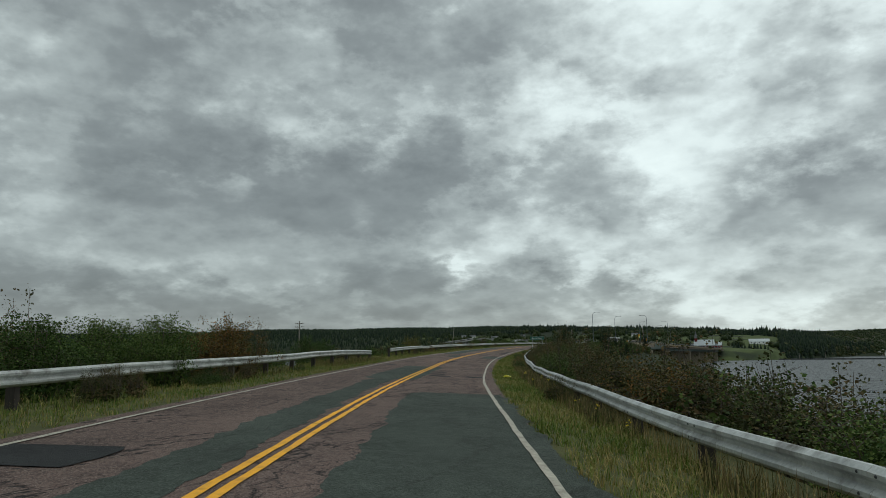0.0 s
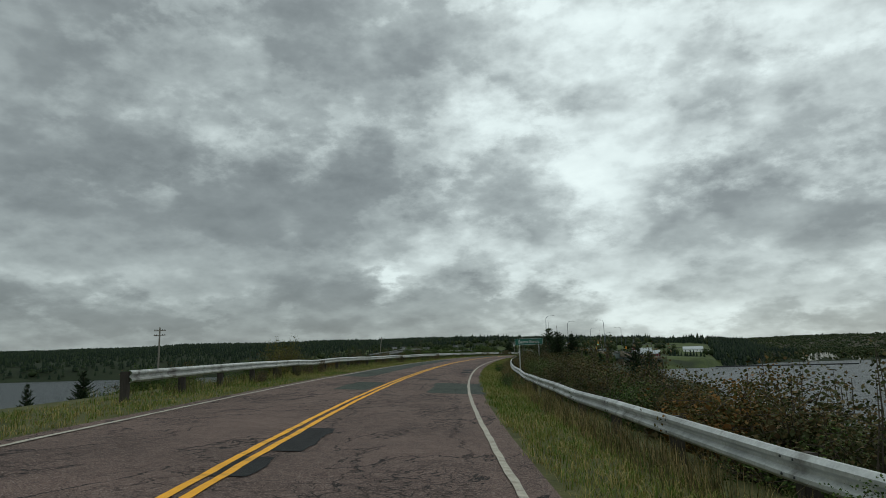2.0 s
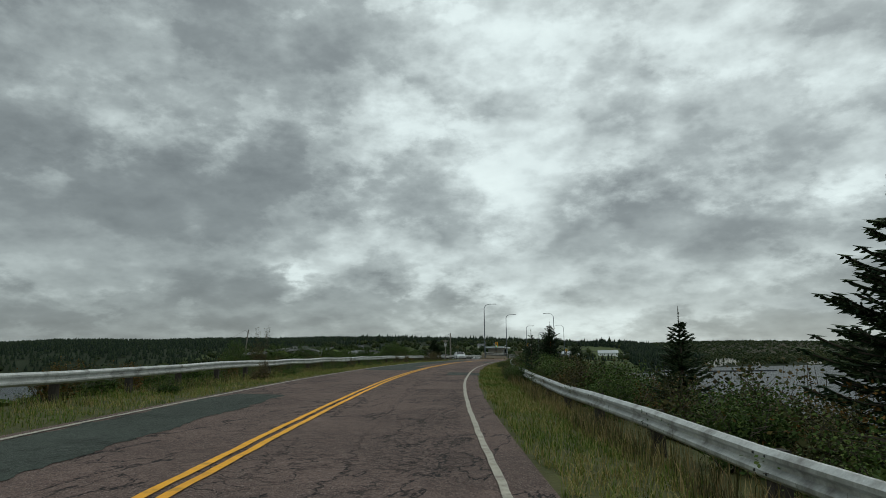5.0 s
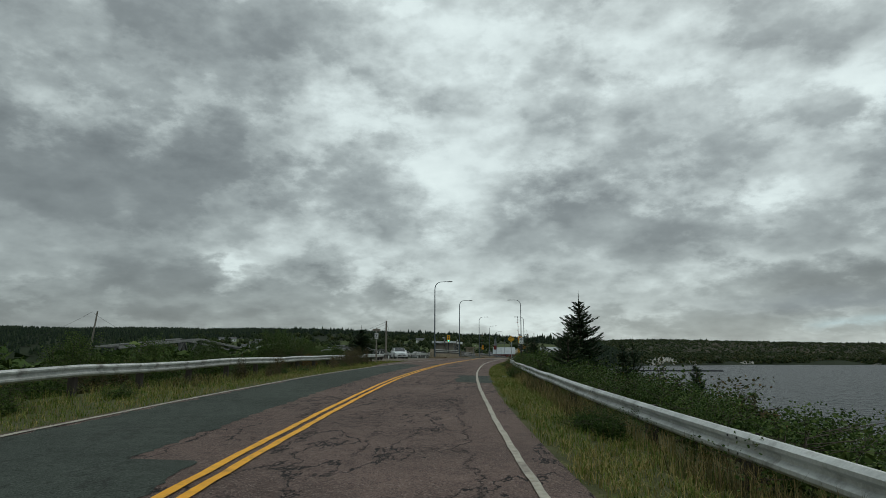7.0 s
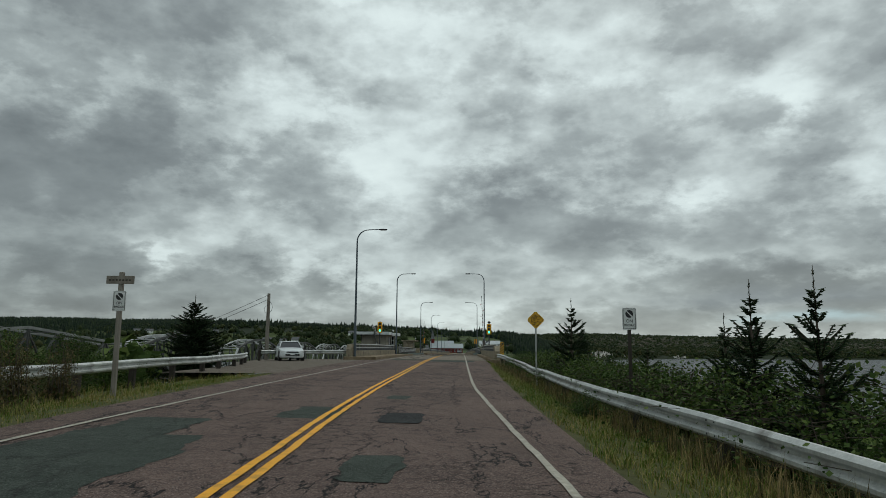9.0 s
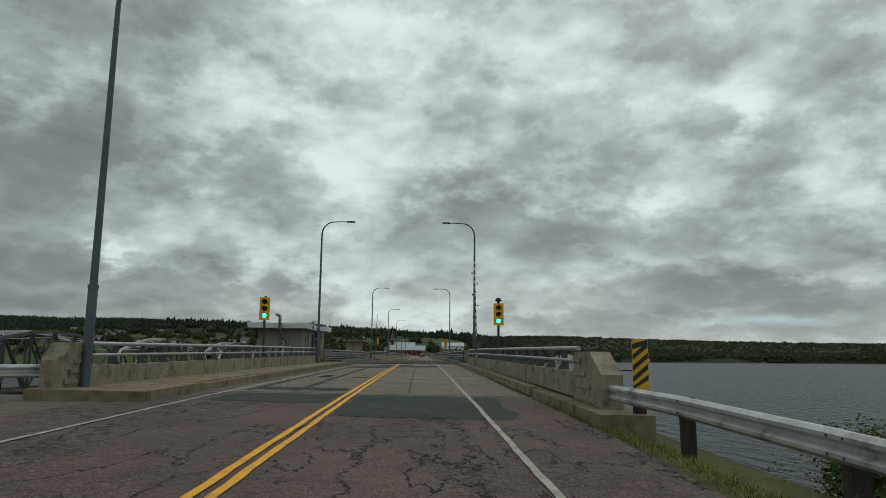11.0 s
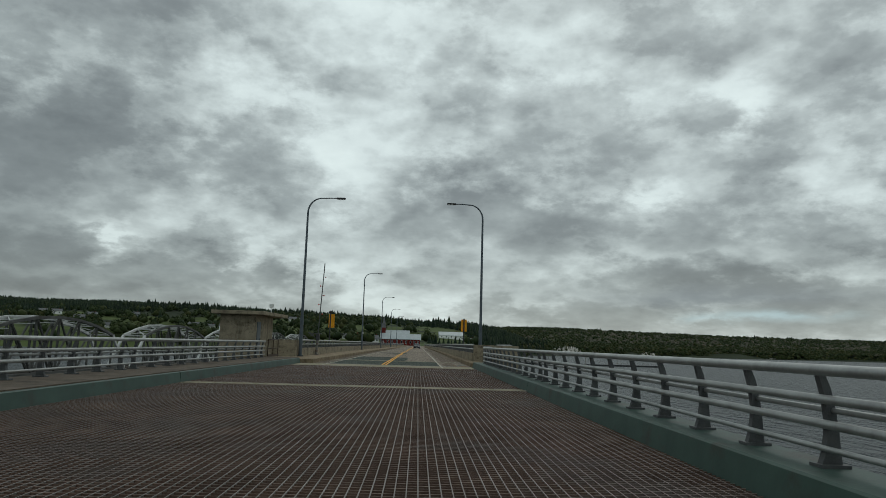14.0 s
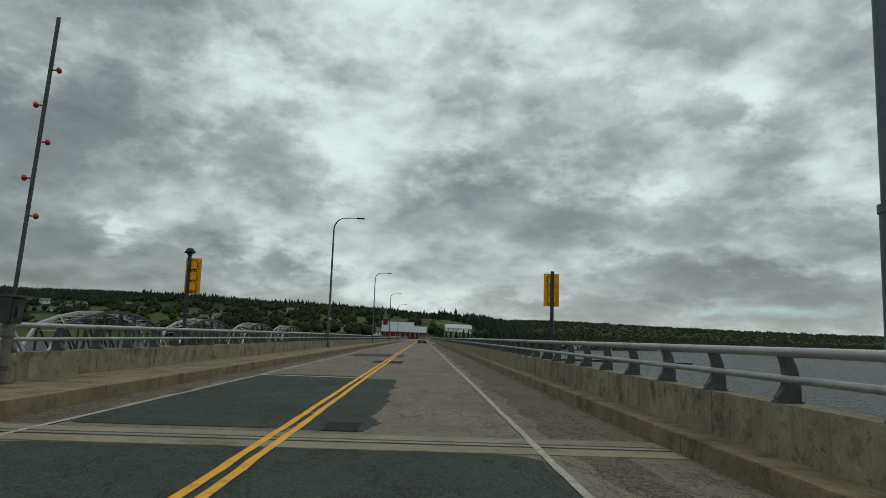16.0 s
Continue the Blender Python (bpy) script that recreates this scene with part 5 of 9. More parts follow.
def guardrail(knots, side, label, spacing=3.81, top=0.70, sag=0.0, seed=1):
    """A guardrail through knots of (s, u, height of ground under it); side: +1 stands on the right, faces left."""
    rng = random.Random(seed)
    S, U, G = np.array(knots, float).T
    root = thing("guardrail", Matrix(), label, "guardrail", "roadside guardrails")
    n = max(1, round((S[-1] - S[0]) / spacing))
    st = [S[0] + (S[-1] - S[0]) * i / n for i in range(n + 1)]
    dz = [rng.uniform(-0.035, 0.035) for _ in st]
    du = [rng.uniform(-0.04, 0.04) for _ in st]

    def place(s):
        k = (s - st[0]) / (st[-1] - st[0]) * n
        i = min(int(k), n - 1)
        f = k - i
        u = float(np.interp(s, S, U)) + du[i] * (1 - f) + du[i + 1] * f
        h = float(np.interp(s, S, G)) + top - 0.155 + dz[i] * (1 - f) + dz[i + 1] * f - sag * math.sin(math.pi * f)
        return P(s, u, h)

    bolt = None
    for i in range(n):
        frames = []
        for j in range(5):
            s = st[i] + (st[i + 1] - st[i]) * j / 4 * 1.02
            o = place(min(s, st[-1]))
            ahead = (place(min(s + 0.3, st[-1])) - place(max(s - 0.3, st[0]))).normalized()
            a = Vector((0, 0, 1)).cross(ahead) * side
            frames.append((o + a * (0.004 * (i % 2)), a, Vector((0, 0, 1))))
        bm = bmesh.new()
        sweep(bm, W, frames)
        bmesh.ops.recalc_face_normals(bm, faces=list(bm.faces))
        o = part("beam", bm, M_GALV, root)
        if side > 0:
            turn = heading(st[i])
            for k in (0.035, 0.97):
                c = place(st[i] + (st[i + 1] - st[i]) * k)
                for z in (-0.085, 0.085):
                    m = Matrix.Translation(c) @ pose(0, 0, 0, 0, 0, turn) @ Matrix.Translation((-0.076, 0, z))
                    if bolt is None:
                        bb = bmesh.new()
                        bmesh.ops.create_icosphere(bb, subdivisions=1, radius=0.017)
                        bolt = part("bolt", bb, M_DARK, root, at=m)
                    else:
                        again(bolt, m)
    first = None
    for i in range(n + 1):
        c = place(st[i])
        m = Matrix.Translation(c) @ pose(0, 0, 0, rng.uniform(-2, 2), rng.uniform(-2, 2), heading(st[i]))
        if first is None:
            bm = bmesh.new()
            box(bm, min(0.02 * side, 0.20 * side), max(0.02 * side, 0.20 * side), -0.09, 0.09, -1.25, 0.13, 0.008)
            first = part("post", bm, M_POSTW, root, at=m)
        else:
            again(first, m)
    return root


guardrail([(-348, 5.55, -0.2), (-315, 5.55, -0.2), (-284, 6.0, -0.2), (-262, 5.9, -0.2), (-240, 5.7, -0.2), (-196, 5.6, -0.2), (-170, 5.7, -0.2), (-150, 5.65, -0.2), (-128, 5.4, -0.2), (-112, 5.6, -0.14), (-101, 5.85, -0.06), (-88.0, 5.70, 0.02)], 1,
          "long galvanised steel guardrail with dark wooden posts in roadside grass", seed=3)
guardrail([(-348, -6.2, -0.02), (-312, -6.0, -0.02), (-297, -5.75, 0.02), (-285.5, -5.6, 0.04), (-275.6, -5.7, -0.1)], -1, "dented galvanised guardrail among tall verge grass", seed=4)
guardrail([(-268.6, -5.55, -0.03), (-260, -5.8, -0.03), (-240, -6.4, -0.05), (-215, -6.9, -0.08), (-185, -7.3, -0.12), (-150, -7.4, -0.12), (-125, -7.7, -0.1), (-113, -8.6, -0.08), (-103, -10.0, -0.06), (-97.5, -11.4, -0.05)], -1,
          "long galvanised guardrail curving round the lay-by", seed=5)
guardrail([(-90, -12.6, 0.0), (-86.5, -9.6, 0.0), (-85.6, -6.4, 0.05)], -1, "short galvanised guardrail closing the lay-by at the bridge", 1.9, seed=6)


# ---- lamp posts ----
def lamp_post():
    root = thing("street_lamp", Matrix(), "tall grey-blue steel street lamp with a curved arm", "street lamp", "bridge street lamps")
    bm = bmesh.new()
    tube(bm, [(0, 0, 0.02), (0, 0, 2.5)], [0.125, 0.115], 14)
    tube(bm, [(0, 0, 2.44), (0, 0, 2.52)], 0.13, 14)
    tube(bm, [(0, 0, 2.5), (0, 0, 6), (0, 0, 9.75)], [0.095, 0.082, 0.066], 14)
    smooth(part("pole", bm, M_POLE, root))
    bm = bmesh.new()
    pts = [(0, 0, 9.7)]
    for k in range(13):
        a = math.pi / 2 * k / 12
        pts.append((0.95 * (1 - math.cos(a)), 0, 9.85 + 1.02 * math.sin(a)))
    pts += [(1.5, 0, 10.90), (1.95, 0, 10.90)]
    tube(bm, pts, [0.064 - 0.0018 * i for i in range(len(pts))], 12, up=(0, 1, 0))
    smooth(part("arm", bm, M_POLE, root))
    bm = bmesh.new()
    box(bm, 1.90, 2.58, -0.12, 0.12, 10.84, 10.95, 0.035)
    head = smooth(part("lamp_head", bm, M_DARK, root, "dark flat lamp head"))
    bm = bmesh.new()
    box(bm, 2.05, 2.52, -0.09, 0.09, 10.828, 10.845, 0.004)
    part("lens", bm, M_LAMPLENS, head)
    bm = bmesh.new()
    box(bm, -0.2, 0.2, -0.2, 0.2, 0.0, 0.03, 0.006)
    for x in (-0.15, 0.15):
        for y in (-0.15, 0.15):
            tube(bm, [(x, y, 0.03), (x, y, 0.09)], 0.022, 6)
    part("base_plate", bm, M_CAST, root)
    return root


lamp = None
for x, y, turn in ((-6.0, -85.1, 0), (-6.0, -48.8, 0), (6.06, -48.9, 180), (-5.97, 5.7, 0), (6.28, 6.25, 180), (-6.05, 57.4, 0), (-6.05, 108, 0), (-6.05, 160, 0), (-6.05, 214, 0)):
    z = HK - 0.02 + road_z(y, 0)
    m = pose(x, y, z, 0, 0, turn) @ Matrix.Diagonal((1, 1, (11.24 - z) / 10.95 if y > -80 else (10.9 - z) / 10.95, 1))
    if lamp is None:
        lamp = lamp_post()
        lamp.matrix_basis = m
    else:
        o = copy_thing(lamp, m)
        o.matrix_basis = m
bm = bmesh.new()
prism(bm, [(-0.16, 0), (0, 0.16), (0.16, 0), (0, -0.16)], "y", -0.01, 0.01)
tagged(part("lamp_marker", bm, M_GALV, None, at=pose(-5.93, 57.25, 2.6)), "small grey diamond plate on a lamp post", "marker")


# ---- traffic signals ----
def signal(lit, bell=True, foot=0.0, px=0.0):
    """Front faces -y; the head is centred over the pole; z = 0 at the pavement."""
    root = thing("traffic_light", Matrix(), "orange three-lamp traffic light showing green on a dark pole" if lit else "back of an orange traffic light on a dark pole", "traffic light", "bridge traffic lights")
    bm = bmesh.new()
    tube(bm, [(px, 0.10, foot), (px, 0.10, 3.35)], 0.055, 12)
    tube(bm, [(px, 0.10, foot), (px, 0.10, foot + (0.04 if foot else 0.35))], 0.09, 12)
    smooth(part("pole", bm, M_DARK, root))
    bm = bmesh.new()
    box(bm, -0.235, 0.235, -0.03, -0.018, 2.20, 3.28, 0.004)
    box(bm, -0.165, 0.165, -0.018, 0.05, 2.26, 3.22, 0.02)
    for z in (2.42, 2.74, 3.06):
        box(bm, -0.15, 0.15, 0.05, 0.09, z - 0.14, z + 0.14, 0.02)
    head = part("signal_head", bm, M_SIGNAL, root)
    for i, z in enumerate((3.06, 2.74, 2.42)):
        bm = bmesh.new()
        bmesh.ops.create_circle(bm, cap_ends=True, segments=24, radius=0.105, matrix=pose(0, -0.045, z, 90, 0, 0))
        part("lens", bm, M_GREENLIGHT if (i == 2 and lit) else M_BLACK, head, "glowing green lens" if (i == 2 and lit) else "dark unlit lens")
        bm = bmesh.new()
        pts_o, pts_i, n = [], [], 14
        for k in range(n + 1):
            a = math.pi * (-0.1 + 1.2 * k / n)
            for r, lst in ((0.125, pts_o), (0.112, pts_i)):
                lst.append([bm.verts.new((r * math.cos(a), -0.03, z + r * math.sin(a))), bm.verts.new((r * math.cos(a), -0.20 + 0.06 * (1 - math.sin(a)), z + r * math.sin(a)))])
        for A in (pts_o, pts_i):
            for k in range(n):
                bm.faces.new((A[k][0], A[k + 1][0], A[k + 1][1], A[k][1]))
        for k in range(n):
            bm.faces.new((pts_o[k][1], pts_o[k + 1][1], pts_i[k + 1][1], pts_i[k][1]))
        part("visor", bm, M_BLACK, head)
    if bell:
        bm = bmesh.new()
        tube(bm, [(px, 0.10, 3.34), (px, 0.10, 3.40)], 0.07, 10)
        bmesh.ops.create_uvsphere(bm, u_segments=16, v_segments=8, radius=0.13, matrix=pose(px, 0.10, 3.47) @ Matrix.Diagonal((1, 1, 0.85, 1)))
        tube(bm, [(px - 0.16, 0.10, 3.44), (px + 0.16, 0.10, 3.44)], 0.03, 8)
        smooth(part("bell", bm, M_BLACK, root, "black warning bell"))
    return root


s1 = signal(True)
s1.matrix_basis = pose(6.03, -66.3, road_z(-66.3, 0) + 0.22, 0, 0, -3) @ Matrix.Diagonal((1.12, 1.12, 1.06, 1))
s2 = signal(True, False)
s2.matrix_basis = pose(-6.2, -66.1, road_z(-66, 0) + 0.28, 0, 0, 4) @ Matrix.Diagonal((1.12, 1.12, 1.10, 1))
s3 = signal(False, False)
s3.matrix_basis = pose(6.26, 23.5, 0.23, 0, 0, 180) @ Matrix.Diagonal((1.15, 1.15, 1.05, 1))
s4 = signal(False, True, 0.69, 0.10)
s4.matrix_basis = pose(-6.27, 23.95, 0.0, 0, 0, 180) @ Matrix.Diagonal((1.17, 1.17, 1.165, 1))


# ---- barrier gates ----
def barrier(length, label, post=False):
    root = thing("barrier_gate", Matrix(), label, "barrier gate", "bridge barrier gates")
    bm = bmesh.new()
    if post:
        box(bm, -0.12, 0.12, -0.2, 0.2, 1.12, 1.62, 0.02)
    else:
        box(bm, -0.16, 0.32, -0.24, 0.52, 0, 0.05, 0.01)
    cab = part("cabinet" if post else "base_plate", bm, M_DARK if post else M_GATE, root, "dark grey metal drive cabinet" if post else "weathered steel base plate")
    if not post:
        # two upright channels, the nearer one taller
        for cx, y0, y1, top in ((0.04, 0.24, 0.44, 1.58), (0.12, -0.16, 0.06, 1.60)):
            bm = bmesh.new()
            prism(bm, [(cx - 0.14, y0), (cx + 0.14, y0), (cx + 0.14, y1), (cx + 0.115, y1), (cx + 0.115, y0 + 0.022), (cx - 0.115, y0 + 0.022), (cx - 0.115, y1), (cx - 0.14, y1)], "z", 0.05, top)
            part("channel_post", bm, M_GATE, root, "weathered grey steel channel")
    if not post:
        bm = bmesh.new()
        box(bm, -0.17, 0.22, 0.18, 0.48, 1.58, 1.64, 0.006)
        part("top_plate", bm, M_GATE, cab)
        for z0, z1 in ((1.06, 1.19), (0.30, 0.44), (0.02, 0.10)):
            bm = bmesh.new()
            box(bm, -0.112, 0.192, 0.225, 0.24, z0, z1, 0.004)
            part("clamp_band", bm, M_RUST, cab, "rusty steel band")
        bm = bmesh.new()
        box(bm, -0.085, 0.13, 0.215, 0.239, 0.46, 0.92, 0.02)
        part("cover_panel", bm, M_GALV, cab, "pale peeling cover panel")
        bm = bmesh.new()
        box(bm, -0.10, 0.24, -0.34, -0.165, 0.36, 0.68, 0.012)
        part("junction_box", bm, M_GALV, cab, "grey metal junction box")
        bm = bmesh.new()
        tube(bm, [(-0.03, -0.10, 1.02), (-0.06, -0.14, 0.85), (-0.03, -0.18, 0.74), (0.05, -0.2, 0.68)], 0.012, 6)
        part("cable", bm, M_BLACK, cab)
        bm = bmesh.new()
        for x, z in ((0.06, 0.98), (0.16, 0.98), (0.11, 1.03), (0.11, 0.92), (0.12, 1.35)):
            tube(bm, [(x, -0.17, z), (x, -0.16, z)], 0.014, 6)
        part("bolts", bm, M_BLACK, cab)
    bm = bmesh.new()
    box(bm, -0.26 if post else -0.16, 0.34, -0.22, 0.22, 1.62, 1.66, 0.008)
    box(bm, 0.30, 0.72, -0.05, 0.03, 1.60, 1.66, 0.008)
    box(bm, 0.58, 0.80, -0.07, 0.05, 1.63, 1.70, 0.008)
    tube(bm, [(0.2, 0, 1.3), (0.45, 0, 1.50), (0.66, 0, 1.62)], 0.035, 8)
    tube(bm, [(0.50, 0.1, 1.60), (0.58, 0.1, 1.40), (0.66, 0.1, 1.36), (0.72, 0.1, 1.46), (0.69, 0.1, 1.62)], 0.012, 6)
    box(bm, 0.34, 0.52, -0.1, 0.08, 1.40, 1.58, 0.01, m=pose(0, 0, 0))
    part("counterweight", bm, M_CAST, root, "steel counterweight arm")
    if post:
        bm = bmesh.new()
        box(bm, -0.15, -0.12, -0.06, 0.06, 1.25, 1.45, 0.005)
        part("lock", bm, M_CAST, cab)
        bm = bmesh.new()
        tube(bm, [(0, 0, 0.05), (0, 0, 1.12)], 0.085, 16)
        tube(bm, [(0, 0, 0.90), (0, 0, 1.125)], 0.115, 16)
        box(bm, -0.17, 0.17, -0.17, 0.17, 0, 0.06, 0.01)
        pst = part("post", bm, M_PLATE, root, "weathered galvanised steel post")
        for z in (0.24, 0.84):
            bm = bmesh.new()
            tube(bm, [(0, 0, z), (0, 0, z + 0.09)], 0.105, 16)
            part("flange", bm, M_RUST, pst, "rusty steel flange")
    bm = bmesh.new()
    box(bm, -0.035, 0.035, -0.02, 0.02, 1.55, 1.62 + length, 0.004)
    arm = part("arm", bm, M_CAST, root, "red and white striped arm")
    n = int(length / 0.42)
    for i in range(n):
        z = 1.70 + i * 0.42
        bm = bmesh.new()
        box(bm, -0.002, 0.038, -0.024, 0.004, z, z + 0.2)
        part("stripe", bm, M_STRIPE, arm)
        bm = bmesh.new()
        box(bm, -0.034, 0.037, -0.0235, -0.019, z + 0.205, z + 0.415)
        part("stripe", bm, M_SIGNW, arm)
    for i in range(5):
        z = 1.62 + length * (0.28 + 0.131 * i)
        sx = -1 if i % 2 == 0 else 1
        bm = bmesh.new()
        tube(bm, [(0, 0, z), (sx * 0.14, 0, z)], 0.015, 6)
        bmesh.ops.create_uvsphere(bm, u_segments=12, v_segments=8, radius=0.06, matrix=pose(sx * 0.17, 0, z) @ Matrix.Diagonal((0.8, 1.2, 1, 1)))
        part("warning_lamp", bm, M_RED, arm, "small red lamp")
    return root


M_GATE = mat("weathered_gate_steel", (0.075, 0.07, 0.062), (0.15, 0.142, 0.128), 3.0, 0.7, 0.3, 0.2, 40, stain=(0.10, 0.052, 0.03), stain_scale=2.4)
M_STRIPE = mat("dark_red_reflective_stripe", (0.10, 0.012, 0.014), (0.17, 0.02, 0.022), 3, 0.45, 0, 0.02, 20)
b1 = barrier(5.38, "raised barrier arm with red lamps on weathered steel channel posts")
b2g = barrier(5.6, "raised barrier arm with red lamps on a rusty galvanised post", True)
b2g.matrix_basis = pose(-5.98, 13.1, 0.22, 0, -2.6, 180)
b1.matrix_basis = pose(5.77, -55.62, road_z(-56, 0) + 0.23, 0, -1.9, 0) @ Matrix.Diagonal((1, 1, 1.06, 1))


# ---- road signs ----
def plate(w, h, r, thick=0.004):
    """A rounded sheet, facing -y."""
    bm = bmesh.new()
    pts = []
    for cx, cz, a0 in ((w / 2 - r, h / 2 - r, 0), (-w / 2 + r, h / 2 - r, 90), (-w / 2 + r, -h / 2 + r, 180), (w / 2 - r, -h / 2 + r, 270)):
        for k in range(5):
            a = radians(a0 + 22.5 * k)
            pts.append((cx + r * math.cos(a), cz + r * math.sin(a)))
    prism(bm, pts, "y", -thick / 2, thick / 2)
    return bm


def name_sign():
    c = Vector((23.95, -238.88, -1.27))
    base = -3.15
    root = thing("place_sign", pose(c.x, c.y, base, 0, 0, 3.5), "green place-name sign with white lettering on two steel posts", "road sign")
    z = c.z - base
    part("panel", plate(1.78, 0.40, 0.03), M_SIGNG, root, at=pose(0, 0, z))
    for w, h, x, zz in ((1.74, 0.010, 0, 0.185), (1.74, 0.010, 0, -0.185), (0.010, 0.36, 0.865, 0), (0.010, 0.36, -0.865, 0)):
        bm = bmesh.new()
        box(bm, x - w / 2, x + w / 2, -0.0055, -0.0025, z + zz - h / 2, z + zz + h / 2)
        part("border", bm, M_SIGNW, root)
    writing("Barra Strait", 0.27, M_SIGNW, root, pose(0, -0.006, z - 0.01, 90, 0, 0) @ Matrix.Diagonal((1.05, 1, 1, 1)))
    for x in (-0.60, 0.62):
        bm = bmesh.new()
        prism(bm, [(x - 0.035, 0.008), (x - 0.02, 0.05), (x + 0.02, 0.05), (x + 0.035, 0.008), (x + 0.028, 0.006), (x + 0.016, 0.042), (x - 0.016, 0.042), (x - 0.028, 0.006)], "z", -1.4, z + 0.17)
        part("post", bm, M_GALV, root, "perforated steel post")


name_sign()


def bridge_sign(root, z, w=0.32, h=0.50):
    p = part("panel", plate(w, h, 0.04), M_SIGNW, root, "white sign panel with black symbol", at=pose(0, -0.05, z))
    bm = bmesh.new()
    for a, b, c, d in ((-w / 2 + 0.02, w / 2 - 0.02, h / 2 - 0.03, h / 2 - 0.022), (-w / 2 + 0.02, w / 2 - 0.02, -h / 2 + 0.022, -h / 2 + 0.03)):
        box(bm, a, b, -0.0055, -0.0025, c, d)
    for x in (-w / 2 + 0.024, w / 2 - 0.024):
        box(bm, x - 0.004, x + 0.004, -0.0055, -0.0025, -h / 2 + 0.02, h / 2 - 0.02)
    part("border", bm, M_BLACK, p)
    bm = bmesh.new()
    bmesh.ops.create_circle(bm, cap_ends=True, segments=24, radius=0.088, matrix=pose(0, -0.004, h * 0.22, 90, 0, 0))
    part("symbol", bm, M_BLACK, p)
    bm = bmesh.new()
    box(bm, -0.085, 0.085, -0.008, -0.005, -0.01, 0.01, m=pose(0, 0, h * 0.22, 0, 45, 0))
    part("slash", bm, M_SIGNW, p)
    writing("ON", 0.10, M_BLACK, p, pose(0, -0.005, -0.055, 90, 0, 0))
    writing("BRIDGE", 0.072, M_BLACK, p, pose(0, -0.005, -0.145, 90, 0, 0))


r = thing("bridge_sign", pose(6.85, -127, -0.75, 0, 0, 0), "white sign reading on bridge on a dark wooden post", "road sign", "bridge signs")
bm = bmesh.new()
box(bm, -0.035, 0.035, -0.035, 0.035, -0.8, 2.12, 0.006)
part("post", bm, M_POSTW, r)
bridge_sign(r, 1.92)
r = thing("bridge_sign", pose(-5.42, -126.1, -0.95, 0, 0, 4), "white bridge sign and grey wooden board on a grey wooden post", "road sign", "bridge signs")
bm = bmesh.new()
box(bm, -0.055, 0.055, -0.05, 0.05, -0.5, 3.28, 0.01)
part("post", bm, M_WOOD, r)
bm = bmesh.new()
box(bm, -0.34, 0.34, -0.085, -0.061, 2.98, 3.18, 0.006)
bb = part("board", bm, M_WOOD, r, "weathered grey wooden name board")
bm = bmesh.new()
for i in range(7):
    box(bm, -0.27 + i * 0.08, -0.22 + i * 0.08, -0.088, -0.086, 3.06, 3.09)
part("writing", bm, M_POSTW, bb, "faint illegible writing")
bridge_sign(r, 2.56)

r = thing("warning_sign", pose(5.78, -117.2, -0.78, 0, 0, 0), "yellow diamond warning sign with black symbol on a steel post", "road sign")
bm = bmesh.new()
prism(bm, [(-0.03, 0.01), (-0.018, 0.045), (0.018, 0.045), (0.03, 0.01)], "z", -0.6, 2.6)
part("post", bm, M_GALV, r, "grey steel post")
bm = bmesh.new()
h = 0.30
prism(bm, [(-h, 0.04), (-0.04, h), (0.04, h), (h, 0.04), (h, -0.04), (0.04, -h), (-0.04, -h), (-h, -0.04)], "y", -0.004, 0.004)
pn = part("panel", bm, M_SIGNY, r, at=pose(0, 0, 2.38))
bm = bmesh.new()
for k in range(4):
    a = radians(45 + 90 * k)
    box(bm, -0.18, 0.18, -0.0065, -0.0045, 0.183, 0.192, m=pose(0, 0, 0, 0, 45 + 90 * k, 0))
part("border", bm, M_BLACK, pn)
bm = bmesh.new()
for cx, cz in ((-0.09, 0.03), (0.10, 0.09)):
    tube(bm, [(cx + 0.07 * math.cos(2 * math.pi * k / 14), -0.006, cz + 0.07 * math.sin(2 * math.pi * k / 14)) for k in range(15)], 0.009, 4, up=(0, 1, 0))
for a, b in (((-0.09, 0.03), (-0.02, 0.14)), ((-0.02, 0.14), (0.07, 0.16)), ((0.07, 0.16), (0.10, 0.09)), ((0.0, 0.04), (0.07, 0.16)), ((-0.09, 0.03), (0.0, 0.04)), ((-0.05, 0.17), (0.0, 0.17)),
             ((-0.17, -0.06), (0.02, -0.10)), ((0.02, -0.10), (-0.08, -0.17)), ((-0.08, -0.17), (0.10, -0.2)), ((0.05, -0.05), (0.17, -0.09))):
    tube(bm, [(a[0], -0.006, a[1]), (b[0], -0.006, b[1])], 0.011, 4)
part("symbol", bm, M_BLACK, pn, "black bicycle symbol")

# striped hazard marker where the guardrail meets the bridge
r = thing("hazard_marker", pose(6.12, -89.3, -0.62, 0, 0, 2), "yellow and black striped hazard marker on a dark post", "road marker")
bm = bmesh.new()
box(bm, -0.10, 0.10, 0.02, 0.20, -0.6, 0.86, 0.01)
part("post", bm, M_POSTW, r)
pn = part("panel", plate(0.31, 0.92, 0.04), M_SIGNY, r, at=pose(0, 0, 1.34))
for i in range(5):
    bm = bmesh.new()
    z = -0.36 + i * 0.2
    lo, hi = z - 0.12, z + 0.12
    prism(bm, [(-0.145, max(-0.45, lo - 0.05)), (0.145, min(0.36, hi - 0.05)), (0.145, min(0.45, hi + 0.05)), (-0.145, max(-0.40, lo + 0.05))], "y", -0.007, -0.0045)
    part("stripe", bm, M_BLACK, pn)


